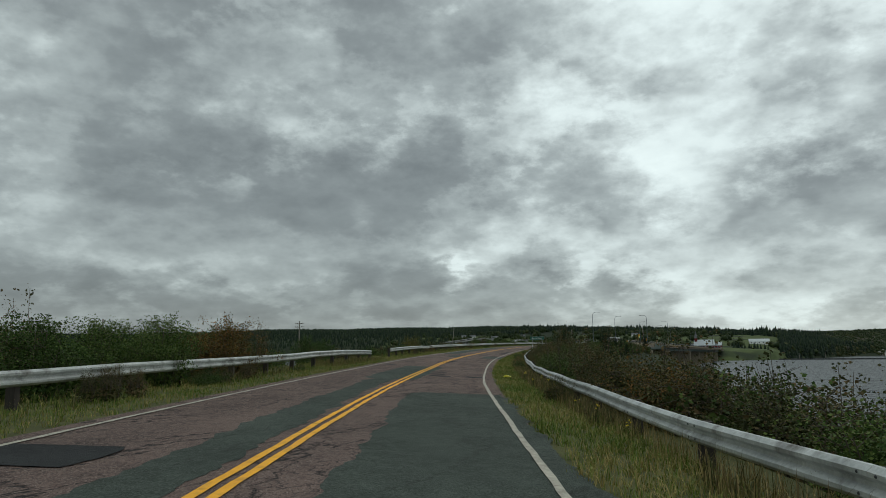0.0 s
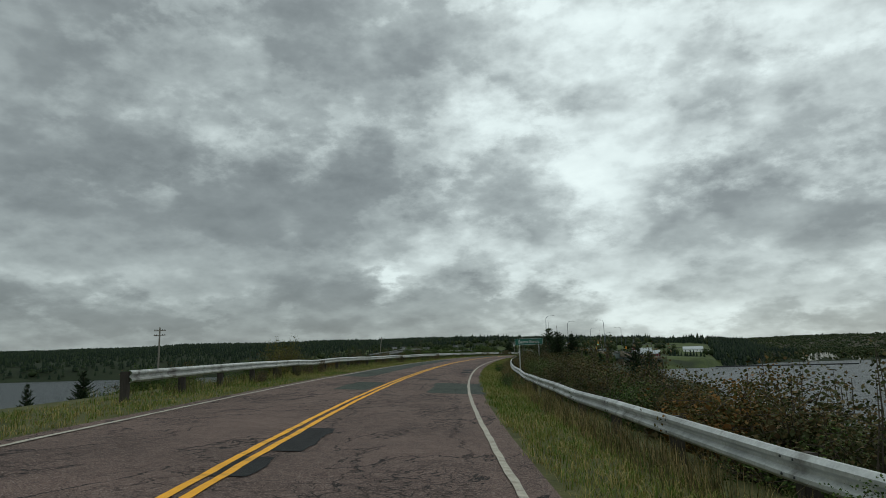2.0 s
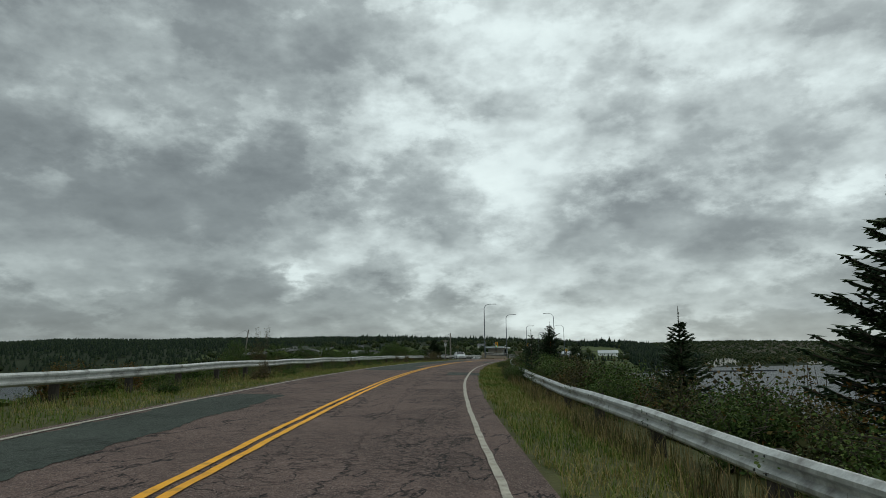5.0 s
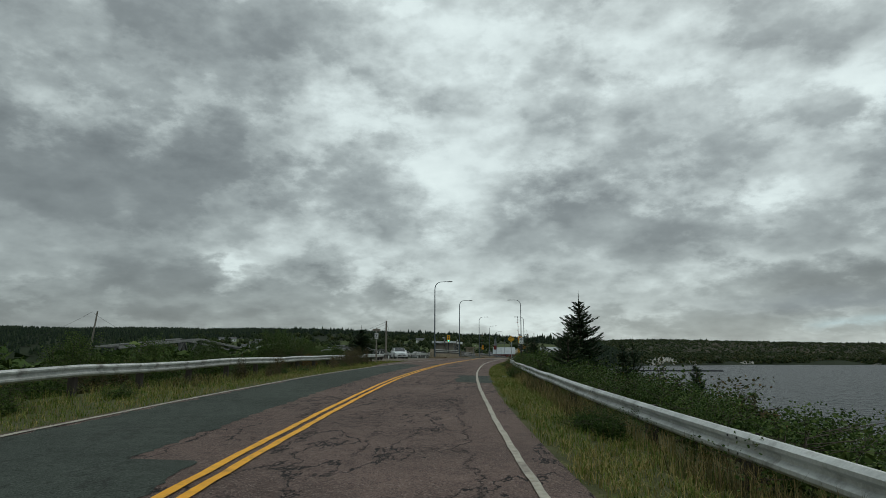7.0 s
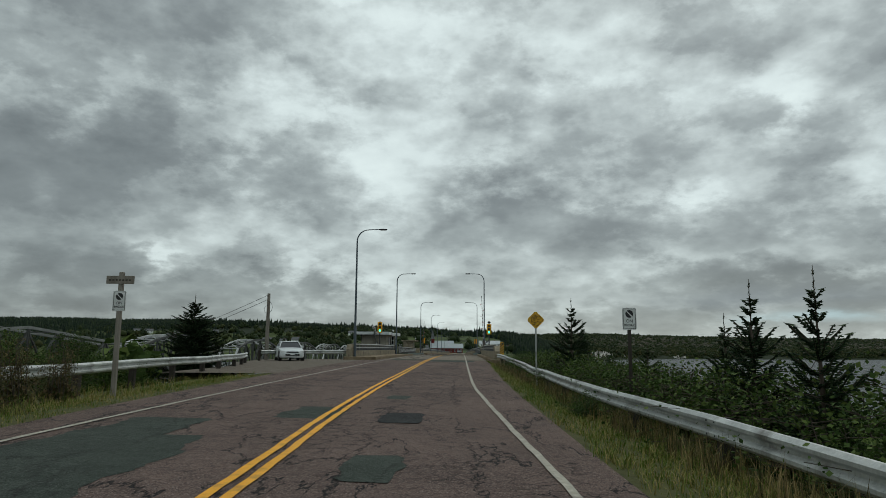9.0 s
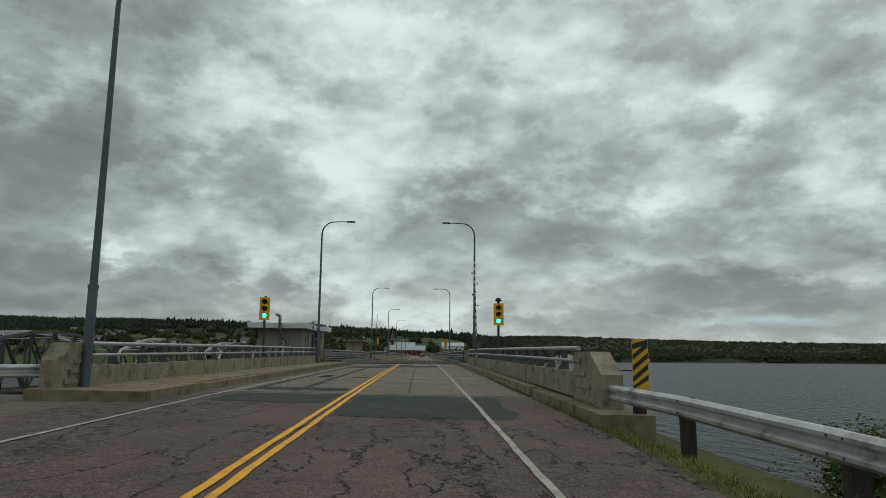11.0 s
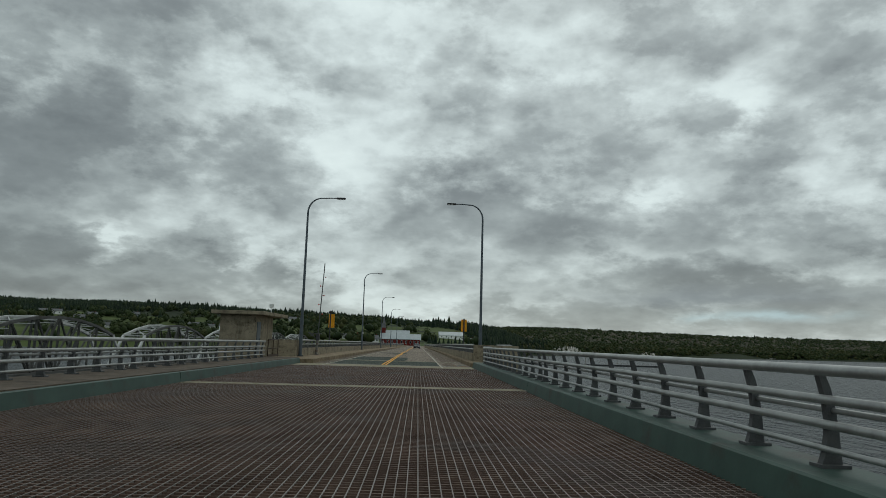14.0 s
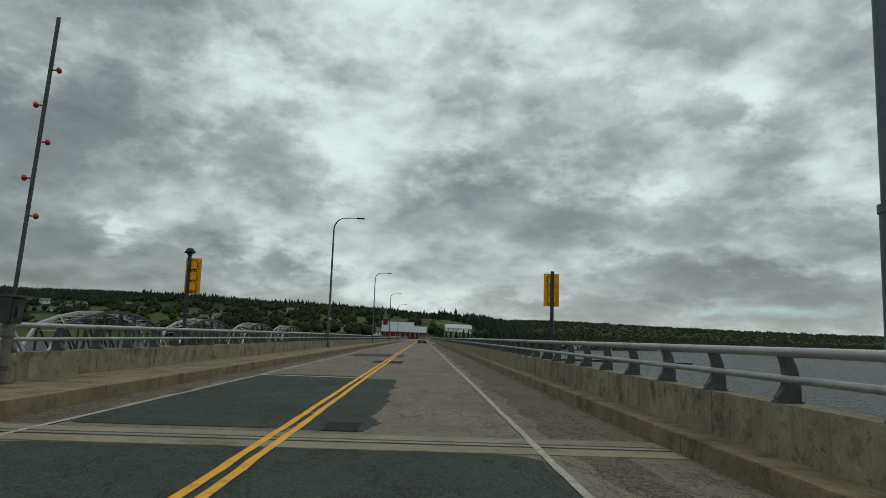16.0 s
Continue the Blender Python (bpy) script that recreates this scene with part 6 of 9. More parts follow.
# ---- utility poles and wires ----
def utility_pole(x, y, z0, z1, label, arms=0, lean=0.0):
    r = thing("utility_pole", pose(x, y, z0, 0, lean, 0), label, "utility pole", "wooden utility poles")
    bm = bmesh.new()
    tube(bm, [(0, 0, -0.6), (0, 0, (z1 - z0) * 0.5), (0, 0, z1 - z0)], [0.16, 0.14, 0.115], 10)
    smooth(part("pole", bm, M_WOOD, r))
    for k in range(arms):
        z = z1 - z0 - 0.5 - k * 0.75
        bm = bmesh.new()
        box(bm, -1.15, 1.15, -0.06, 0.06, z - 0.06, z + 0.06, 0.01)
        a = part("crossarm", bm, M_WOOD, r)
        for i in (-1.0, -0.55, 0.55, 1.0):
            bm = bmesh.new()
            tube(bm, [(i, 0, z + 0.06), (i, 0, z + 0.12), (i, 0, z + 0.2)], [0.03, 0.055, 0.04], 8)
            part("insulator", bm, M_CAST, a)
    return r


zA = float(land_z(-45.8, -194.7))
utility_pole(-45.8, -194.7, zA, 4.5, "grey wooden utility pole with two crossarms", 2)
utility_pole(-38.9, -249.9, float(land_z(-38.9, -249.9)), 2.44, "plain grey wooden utility pole above the scrub")
p2 = utility_pole(-12.3, -89.2, -0.45, 4.95, "grey wooden utility pole at the edge of the lay-by")
bm = bmesh.new()
tube(bm, [(0.03 + 0.32 * math.sin(a) * (1 if a > 0 else 1), -0.14, 4.75 - 0.75 * (1 - math.cos(a)) / 2 - 0.05 * a) for a in [2 * math.pi * k / 20 for k in range(21)]], 0.014, 5, up=(0, 1, 0))
part("cable_loop", bm, M_BLACK, p2, "coil of black cable")
zC = float(land_z(-59.5, -86.7))
utility_pole(-59.5, -86.7, zC, 6.9, "dark leaning wooden utility pole", 0, 7)


def wire(a, b, sag, label="thin black overhead cable"):
    a, b = Vector(a), Vector(b)
    pts = [a.lerp(b, k / 14) - Vector((0, 0, sag * 4 * (k / 14) * (1 - k / 14))) for k in range(15)]
    bm = bmesh.new()
    tube(bm, pts, 0.016, 4)
    tagged(part("overhead_cable", bm, M_BLACK), label, "cable", "overhead cables")


wire((-12.3, -89.2, 4.85), (-38.0, -72.0, -1.5), 0.5)
wire((-12.3, -89.2, 4.5), (-36.0, -75.0, -1.5), 0.5)
wire((-58.6, -86.7, 6.7), (-45.0, -84.0, 1.0), 1.0)
wire((-58.6, -86.7, 6.7), (-72.0, -92.0, 1.0), 1.0)


# ---- cars ----
def wheel(root, x, y, r, w):
    bm = bmesh.new()
    sx = 1 if x > 0 else -1
    prof = [(r * 0.62, -w / 2), (r * 0.93, -w / 2), (r, -w / 2 + 0.03), (r, w / 2 - 0.03), (r * 0.93, w / 2), (r * 0.62, w / 2)]
    rings = [[bm.verts.new((x + q, y + p * math.cos(2 * math.pi * k / 24), r + p * math.sin(2 * math.pi * k / 24))) for p, q in prof] for k in range(24)]
    for k in range(24):
        A, C = rings[k], rings[(k + 1) % 24]
        for i in range(len(prof)):
            bm.faces.new((A[i], A[(i + 1) % len(prof)], C[(i + 1) % len(prof)], C[i]))
    bmesh.ops.recalc_face_normals(bm, faces=list(bm.faces))
    ty = part("wheel", bm, M_RUBBER, root, "black tyre")
    bm = bmesh.new()
    bmesh.ops.create_cone(bm, cap_ends=True, segments=20, radius1=r * 0.62, radius2=r * 0.62, depth=w * 0.7, matrix=pose(x, y, r, 0, 90, 0))
    for k in range(5):
        box(bm, -0.03, 0.03, 0.05, r * 0.58, -0.012, 0.012, m=pose(x + sx * w * 0.37, y, r, 0, 0, 0) @ Matrix.Rotation(2 * math.pi * k / 5, 4, "X") @ pose(0, 0, 0, 0, 90, 0))
    part("rim", bm, M_CAST, ty, "grey alloy rim")


def car(paint, label, front_lights=True):
    """A four-door saloon, front towards -y, 4.9 m long."""
    root = thing("car", Matrix(), label, "car", "cars")
    # half widths and heights along the body: y, lower, belt height, half width low, half width belt
    sec = [(-2.42, 0.30, 0.62, 0.66, 0.60), (-2.34, 0.22, 0.70, 0.80, 0.74), (-2.05, 0.18, 0.78, 0.89, 0.80), (-1.40, 0.17, 0.90, 0.92, 0.83), (-0.85, 0.17, 0.96, 0.93, 0.85),
           (0.2, 0.17, 0.97, 0.93, 0.86), (1.3, 0.18, 0.99, 0.93, 0.85), (1.9, 0.22, 1.00, 0.90, 0.80), (2.30, 0.30, 0.96, 0.84, 0.74), (2.45, 0.40, 0.86, 0.72, 0.64)]
    bm = bmesh.new()
    rings = []
    for y, lo, hi, wl, wb in sec:
        mid = lo + (hi - lo) * 0.5
        ring = [(-wl * 0.9, lo), (-wl, lo + 0.10), (-wl, mid), (-wb - 0.02, hi - 0.05), (-wb * 0.9, hi), (0, hi + 0.025), (wb * 0.9, hi), (wb + 0.02, hi - 0.05), (wl, mid), (wl, lo + 0.10), (wl * 0.9, lo)]
        rings.append([bm.verts.new((x, y, z)) for x, z in ring])
    for A, C in zip(rings, rings[1:]):
        for k in range(len(A)):
            bm.faces.new((A[k], A[(k + 1) % len(A)], C[(k + 1) % len(A)], C[k]))
    bm.faces.new(rings[0])
    bm.faces.new(rings[-1][::-1])
    bmesh.ops.recalc_face_normals(bm, faces=list(bm.faces))
    smooth(part("body", bm, paint, root), 35)
    # cabin: glass house and roof skin
    def cabin(y0, y1, y2, y3, inset, z0, z1, w0, w1):
        bm = bmesh.new()
        low = [bm.verts.new(v) for v in ((-w0, y0, z0), (w0, y0, z0), (w0, y3, z0), (-w0, y3, z0))]
        top = [bm.verts.new(v) for v in ((-w1, y1, z1), (w1, y1, z1), (w1, y2, z1), (-w1, y2, z1))]
        for k in range(4):
            bm.faces.new((low[k], low[(k + 1) % 4], top[(k + 1) % 4], top[k]))
        bm.faces.new(top)
        return bm
    part("window_glass", cabin(-0.92, -0.12, 1.15, 1.85, 0, 0.95, 1.42, 0.80, 0.60), M_PANE, root, "dark window glass")
    bm = bmesh.new()
    prism(bm, [(-0.20, 1.415), (0.1, 1.45), (0.6, 1.465), (1.0, 1.45), (1.24, 1.41), (1.0, 1.40), (0.1, 1.40)], "x", -0.62, 0.62)
    smooth(part("roof", bm, paint, root), 35)
    bm = bmesh.new()
    for sx in (-1, 1):
        tube(bm, [(sx * 0.83, -0.98, 0.95), (sx * 0.72, -0.52, 1.22), (sx * 0.61, -0.12, 1.43)], 0.035, 6)
        tube(bm, [(sx * 0.83, 0.42, 0.95), (sx * 0.63, 0.40, 1.43)], 0.03, 6)
        tube(bm, [(sx * 0.83, 1.90, 0.98), (sx * 0.72, 1.52, 1.22), (sx * 0.62, 1.14, 1.43)], 0.05, 6)
    part("pillars", bm, paint, root)
    for x in (-0.83, 0.83):
        for y in (-1.5, 1.42):
            wheel(root, x, y, 0.33, 0.21)
            bm = bmesh.new()
            bmesh.ops.create_cone(bm, cap_ends=True, segments=22, radius1=0.39, radius2=0.39, depth=0.235, matrix=pose(x, y, 0.35, 0, 90, 0))
            part("wheel_arch", bm, M_BLACK, root)
    for sx in (-1, 1):
        bm = bmesh.new()
        prism(bm, [(sx * 0.50, 0.56), (sx * 0.80, 0.60), (sx * 0.83, 0.72), (sx * 0.52, 0.68)], "y", -2.40 if front_lights else 2.30, -2.10 if front_lights else 2.44)
        part("headlight" if front_lights else "tail_light", bm, M_LAMPLENS if front_lights else M_RED, root)
        bm = bmesh.new()
        box(bm, sx * 0.93 - 0.09, sx * 0.93 + 0.09, -0.72, -0.60, 0.95, 1.07, 0.03)
        part("mirror", bm, paint, root)
    bm = bmesh.new()
    box(bm, -0.44, 0.44, -2.445, -2.38, 0.56, 0.66, 0.01)
    box(bm, -0.52, 0.52, -2.44, -2.36, 0.34, 0.48, 0.02)
    part("grille", bm, M_BLACK, root, "black front grille")
    bm = bmesh.new()
    box(bm, -0.16, 0.16, -2.462, -2.446, 0.40, 0.47, 0.003)
    part("number_plate", bm, M_SIGNW, root, "pale plate with a plain bar")
    return root


c1 = car(M_CARPAINT, "white four-door saloon parked in the gravel lay-by")
c1.matrix_basis = pose(-10.35, -89.8, road_z(-89, -9) - 0.055, 0, 0, 20)
M_CARDARK = mat("black_car_paint", (0.012, 0.013, 0.015), (0.02, 0.021, 0.024), 2, 0.2, 0.1, 0.0, 20)
c2 = car(M_CARDARK, "small black car far along the bridge", False)
c2.matrix_basis = pose(1.7, 150, road_z(150, 0), 0, 0, 0)


# ---- control house ----
M_DOOR = mat("grey_blue_door_paint", (0.145, 0.175, 0.19), (0.19, 0.225, 0.245), 1.2, 0.5, 0.1, 0.03, 30)


def control_house():
    r = thing("control_house", pose(0, 0, 0), "grey concrete bridge control house with a white-edged flat roof", "building")
    x0, x1, y0, y1, zr = -11.0, -7.5, -47.6, -38.3, 2.77
    bm = bmesh.new()
    box(bm, x0, x1, y0, y1, -4.0, zr, 0.02)
    w = part("wall", bm, M_HOUSEC, r)
    bm = bmesh.new()
    box(bm, -7.52, -6.95, -41.05, -39.0, -1.0, 1.46, 0.01)
    part("bay", bm, M_HOUSEC, r)
    bm = bmesh.new()
    box(bm, -7.12, -6.95, -41.05, -40.97, 1.46, zr, 0.006)
    part("bay_pillar", bm, M_HOUSEC, r)
    bm = bmesh.new()
    box(bm, -7.12, -6.95, -39.42, -39.0, 1.46, zr, 0.01)
    part("bay_pillar", bm, M_HOUSEC, r)
    bm = bmesh.new()
    box(bm, -7.52, -6.97, -41.04, -39.02, 2.70, zr, 0.004)
    part("lintel", bm, M_HOUSEC, r)
    bm = bmesh.new()
    box(bm, -7.512, -7.488, y0 + 0.02, -41.06, 1.36, 1.375)
    box(bm, x0 + 0.02, x1 - 0.02, y0 - 0.012, y0 + 0.005, 1.36, 1.375)
    part("form_line", bm, M_DARK, w)
    edge = [(x0 - 0.55, y0 - 0.8), (x1 + 0.42, y0 - 0.6), (x1 + 0.42, -41.65), (-6.5, -41.4), (-6.42, -38.3), (x0 - 0.55, -37.9)]

    def grown(d):
        return [(x + (d if x > -8 else -d), y + (d if y > -40 else -d)) for x, y in edge]

    bm = bmesh.new()
    prism(bm, edge, "z", zr, zr + 0.24)
    prism(bm, grown(0.03), "z", zr + 0.24, zr + 0.42)
    rf = part("roof", bm, M_FASCIA, r, "flat roof with a white metal fascia")
    bm = bmesh.new()
    prism(bm, grown(0.012), "z", zr + 0.005, zr + 0.03)
    part("fascia_seam", bm, M_CAST, rf)
    bm = bmesh.new()
    prism(bm, [(x * 0.985 - 0.1, y) for x, y in edge], "z", zr - 0.02, zr - 0.003)
    part("soffit", bm, M_HOUSEC, rf)
    # windows of the lookout bay
    for ya, yb, split in ((-40.95, -40.22, True), (-40.18, -39.46, False)):
        bm = bmesh.new()
        for u0, u1, z0, z1 in ((ya, ya + 0.06, 1.48, zr), (yb - 0.06, yb, 1.48, zr), (ya, yb, 1.48, 1.55), (ya, yb, 2.66, zr)) + (((ya, yb, 2.04, 2.10),) if split else ()):
            box(bm, -7.0, -6.93, u0, u1, z0, z1, 0.004)
        f = part("window", bm, M_FASCIA, r, "white framed window")
        for z0, z1 in ((1.54, 2.05), (2.09, 2.67)) if split else ((1.54, 2.67),):
            bm = bmesh.new()
            box(bm, -6.975, -6.96, ya + 0.05, yb - 0.05, z0, z1)
            part("pane", bm, M_PANE, f)
    bm = bmesh.new()
    for u0, u1, z0, z1 in ((-7.5, -7.44, 1.48, 2.7), (-7.16, -7.1, 1.48, 2.7), (-7.5, -7.1, 1.48, 1.55), (-7.5, -7.1, 2.64, 2.7), (-7.5, -7.1, 2.06, 2.12)):
        box(bm, u0, u1, -41.06, -41.0, z0, z1, 0.004)
    f = part("window", bm, M_FASCIA, r, "narrow framed side window")
    bm = bmesh.new()
    box(bm, -7.46, -7.14, -41.03, -41.015, 1.5, 2.68)
    part("pane", bm, M_PANE, f)
    bm = bmesh.new()
    box(bm, -7.49, -7.46, -46.0, -45.3, 1.85, 2.25)
    v = part("vent", bm, M_DARK, r, "dark louvred vent")
    bm = bmesh.new()
    for i in range(5):
        box(bm, -7.462, -7.445, -45.98, -45.32, 1.88 + i * 0.075, 1.91 + i * 0.075)
    part("slat", bm, M_CAST, v)
    bm = bmesh.new()
    box(bm, -7.505, -7.46, -44.55, -43.70, 0.3, 2.62, 0.004)
    fr = part("door_frame", bm, M_DARK, r)
    bm = bmesh.new()
    box(bm, -7.47, -7.445, -44.48, -43.78, 0.33, 2.57, 0.006)
    d = part("door", bm, M_DOOR, r, "grey-blue steel door")
    bm = bmesh.new()
    for k in range(4):
        box(bm, -7.447, -7.437, -44.36 + k * 0.105, -44.28 + k * 0.105, 1.95, 2.08, 0.004)
    part("notice", bm, M_RED, d, "red bars")
    bm = bmesh.new()
    box(bm, -7.447, -7.437, -43.98, -43.88, 1.55, 1.72)
    part("notice", bm, M_SIGNW, d, "small white notice")
    bm = bmesh.new()
    tube(bm, [(-7.44, -43.9, 1.2), (-7.40, -43.9, 1.22), (-7.40, -43.9, 1.42), (-7.44, -43.9, 1.44)], 0.012, 6)
    part("door_handle", bm, M_STAINLESS, d)
    for ya, zb, zt in ((-42.72, 0.3, 2.40), (-42.30, 0.3, 2.36)):
        bm = bmesh.new()
        tube(bm, [(-7.42, ya, zb), (-7.42, ya, zt)], 0.045, 10)
        tube(bm, [(-7.42, ya, 1.28), (-7.42, ya, 1.38)], 0.062, 10)
        smooth(part("conduit", bm, M_BLACK, r, "black pipe on the wall"))
    bm = bmesh.new()
    box(bm, -7.505, -7.47, -43.3, -42.98, 1.42, 1.78, 0.006)
    part("meter_plate", bm, M_CAST, w)
    # exhaust pipe
    bm = bmesh.new()
    tube(bm, [(-8.85, y0 - 0.18, -0.5), (-8.85, y0 - 0.18, 1.75), (-8.85, y0 - 0.22, 1.95), (-9.0, y0 - 0.9, 2.45), (-9.02, y0 - 1.0, 2.7), (-9.02, y0 - 1.0, 3.55), (-9.04, y0 - 1.02, 3.68), (-9.12, y0 - 1.08, 3.77), (-9.3, y0 - 1.25, 3.84)], [0.13] * 3 + [0.11] + [0.13] * 5, 14)
    pipe = smooth(part("exhaust_pipe", bm, M_STAINLESS, r, "shiny stainless exhaust pipe"))
    for z in (2.65, 3.1, 1.7):
        bm = bmesh.new()
        q = (-9.02, y0 - 1.0) if z > 2 else (-8.85, y0 - 0.18)
        tube(bm, [(q[0], q[1], z - 0.025), (q[0], q[1], z + 0.025)], 0.16, 14)
        part("collar", bm, M_CAST, pipe)
    bm = bmesh.new()
    for sx in (-0.28, 0.28):
        tube(bm, [(-9.02 + sx, y0 - 0.6, 3.0), (-9.02, y0 - 1.0, 2.75)], 0.018, 6)
    part("bracket", bm, M_DARK, pipe)
    bm = bmesh.new()
    tube(bm, [(-8.7, y0 - 0.03, -0.2), (-8.7, y0 - 0.03, 1.8)], 0.03, 6)
    tube(bm, [(-8.45, y0 - 0.03, -0.2), (-8.45, y0 - 0.03, 2.0)], 0.02, 6)
    part("conduit", bm, M_CAST, r)
    bm = bmesh.new()
    tube(bm, [(-10.95, y0 - 0.5, zr - 0.02), (-10.95, y0 - 0.3, zr - 0.3), (-10.95, y0 - 0.06, zr - 0.75)], 0.07, 8)
    part("gutter_pipe", bm, M_DARK, r)
    # camera bracket, panel antenna and whip on the roof edge
    bm = bmesh.new()
    tube(bm, [(-7.02, -45.5, zr + 0.12), (-6.98, -45.45, zr + 0.2), (-6.95, -45.2, zr + 0.36), (-6.95, -45.15, zr + 0.5)], 0.025, 6)
    tube(bm, [(-6.95, -45.2, zr + 0.38), (-6.97, -45.6, zr + 0.5), (-6.97, -45.9, zr + 0.55)], 0.02, 6)
    for y, z in ((-45.15, 0.54), (-45.92, 0.60)):
        box(bm, -7.01, -6.88, y - 0.10, y + 0.06, zr + z - 0.05, zr + z + 0.06, 0.02)
    part("camera_mast", bm, M_DARK, rf, "black security cameras on bent arms")
    bm = bmesh.new()
    tube(bm, [(-7.0, -44.85, zr - 0.05), (-7.0, -44.85, zr + 0.78)], 0.024, 6)
    tube(bm, [(-7.04, -44.85, zr + 0.16), (-7.0, -45.3, zr - 0.02)], 0.01, 5)
    part("antenna_pole", bm, M_CAST, rf)
    bm = bmesh.new()
    box(bm, -7.0, -6.72, -44.87, -44.83, zr + 0.52, zr + 0.80, 0.012)
    part("antenna_panel", bm, M_SIGNW, rf)
    bm = bmesh.new()
    tube(bm, [(-6.55, -39.0, zr + 0.42), (-6.53, -38.95, zr + 0.95), (-6.48, -38.9, zr + 1.9)], [0.012, 0.008, 0.004], 5)
    part("whip_antenna", bm, M_DARK, rf)
    for i in range(16):
        bm = bmesh.new()
        rnd = random.Random(i)
        a, z = rnd.uniform(x0 + 0.2, x1 - 0.2), rnd.choice((0.9, 1.45, 2.0, 2.4))
        bmesh.ops.create_circle(bm, cap_ends=True, segments=10, radius=0.025, matrix=pose(a, y0 - 0.004, z, 90, 0, 0))
        part("tie_hole", bm, M_DARK, w)
    return r


control_house()
M_CABINET = mat("blue_grey_cabinet_paint", (0.055, 0.062, 0.07), (0.085, 0.095, 0.105), 1.5, 0.6, 0.1, 0.05, 30)
# louvred cabinet with a wheel ornament beside the control house
r = thing("service_cabinet", pose(-7.1, -43.35, 0.1), "grey service cabinet with a sloped top and a spoked wheel cover", "cabinet")
bm = bmesh.new()
prism(bm, [(0, 0), (1.55, 0), (1.55, 1.02), (0.12, 1.16), (0, 1.1)], "x", -0.3, 0.22)
bmesh.ops.bevel(bm, geom=list(bm.edges), offset=0.015, segments=1, affect="EDGES")
bd = part("body", bm, M_CABINET, r)
bm = bmesh.new()
box(bm, -0.3, 0.2, 1.56, 2.3, 0, 0.92, 0.015)
part("louvre_box", bm, M_CABINET, r)
bm = bmesh.new()
for k in range(8):
    box(bm, 0.198, 0.215, 1.64, 2.22, 0.12 + k * 0.095, 0.16 + k * 0.095)
part("slat", bm, M_DARK, bd)
bm = bmesh.new()
tube(bm, [(0.24, 0.62 + 0.27 * math.cos(2 * math.pi * k / 20), 0.62 + 0.27 * math.sin(2 * math.pi * k / 20)) for k in range(21)], 0.022, 6, up=(1, 0, 0))
for k in range(10):
    a = 2 * math.pi * k / 10
    tube(bm, [(0.24, 0.62, 0.62), (0.24, 0.62 + 0.27 * math.cos(a), 0.62 + 0.27 * math.sin(a))], 0.014, 5)
part("wheel_cover", bm, M_STAINLESS, r, "shiny spoked wheel cover")
bm = bmesh.new()
box(bm, -7.4, -5.9, -46.5, -38.0, -2.5, 0.12, 0.02)
tagged(part("house_landing", bm, M_KERB), "concrete landing in front of the control house", "landing", kind="structure")


# ---- small hut at the far end of the lifting span ----
r = thing("bridge_hut", pose(0, 0, 0), "brown concrete bridge hut with an overhanging slab roof", "building")
bm = bmesh.new()
box(bm, -8.95, -7.0, -3.1, 1.4, -4.0, 2.62, 0.02)
w = part("wall", bm, M_CONC, r)
bm = bmesh.new()
for z in (0.28, 1.22):
    box(bm, -8.97, -6.985, -3.115, 1.41, z, z + 0.03)
part("form_line", bm, M_KERB, w)
bm = bmesh.new()
prism(bm, [(-9.35, -3.6), (-6.5, -3.5), (-6.2, 1.9), (-9.35, 1.9)], "z", 2.62, 2.82)
bmesh.ops.bevel(bm, geom=list(bm.edges), offset=0.02, segments=1, affect="EDGES")
rf = part("roof", bm, M_CONC, r, "thin overhanging concrete roof slab")
bm = bmesh.new()
box(bm, -7.005, -6.97, -2.75, -1.95, 0.42, 2.25, 0.005)
d = part("door", bm, M_POLE, r, "grey-blue steel door")
bm = bmesh.new()
box(bm, -6.972, -6.95, -2.1, -2.04, 1.2, 1.35)
part("door_handle", bm, M_CAST, d)
bm = bmesh.new()
tube(bm, [(-6.6, -1.2, 2.8), (-6.6, -1.2, 3.15)], 0.02, 6)
box(bm, -6.72, -6.48, -1.25, -1.15, 3.12, 3.34, 0.02)
part("antenna", bm, M_SIGNW, rf, "small white antenna panel")


# ---- railway truss bridge ----
def bar(bm, a, b, w, h=None):
    """A square member from a to b."""
    a, b = Vector(a), Vector(b)
    h = h or w
    d = (b - a).normalized()
    side = d.cross(Vector((1, 0, 0)))
    if side.length < 1e-3:
        side = Vector((0, 1, 0))
    side.normalize()
    nx = d.cross(side).normalized()
    q = [(nx * (w / 2) * i + side * (h / 2) * j) for i, j in ((-1, -1), (1, -1), (1, 1), (-1, 1))]
    A = [bm.verts.new(a + v) for v in q]
    C = [bm.verts.new(b + v) for v in q]
    for k in range(4):
        bm.faces.new((A[k], A[(k + 1) % 4], C[(k + 1) % 4], C[k]))
    bm.faces.new(A[::-1])
    bm.faces.new(C)


SPAN, PANELS, TW = 62.0, 8, 5.2
TB, TT = -6.0, 4.4


def laced(bm, a, b, w=0.34):
    """A member of two flanges with zigzag lacing."""
    a, b = Vector(a), Vector(b)
    for dx in (-w / 2, w / 2):
        bar(bm, a + Vector((0, dx, 0)), b + Vector((0, dx, 0)), 0.30, 0.10)
    n = max(3, int((b - a).length / 0.7))
    for i in range(n):
        p, q = a.lerp(b, i / n), a.lerp(b, (i + 1) / n)
        s = w / 2 if i % 2 else -w / 2
        bar(bm, p + Vector((0, s, 0)), q - Vector((0, s, 0)), 0.05, 0.07)


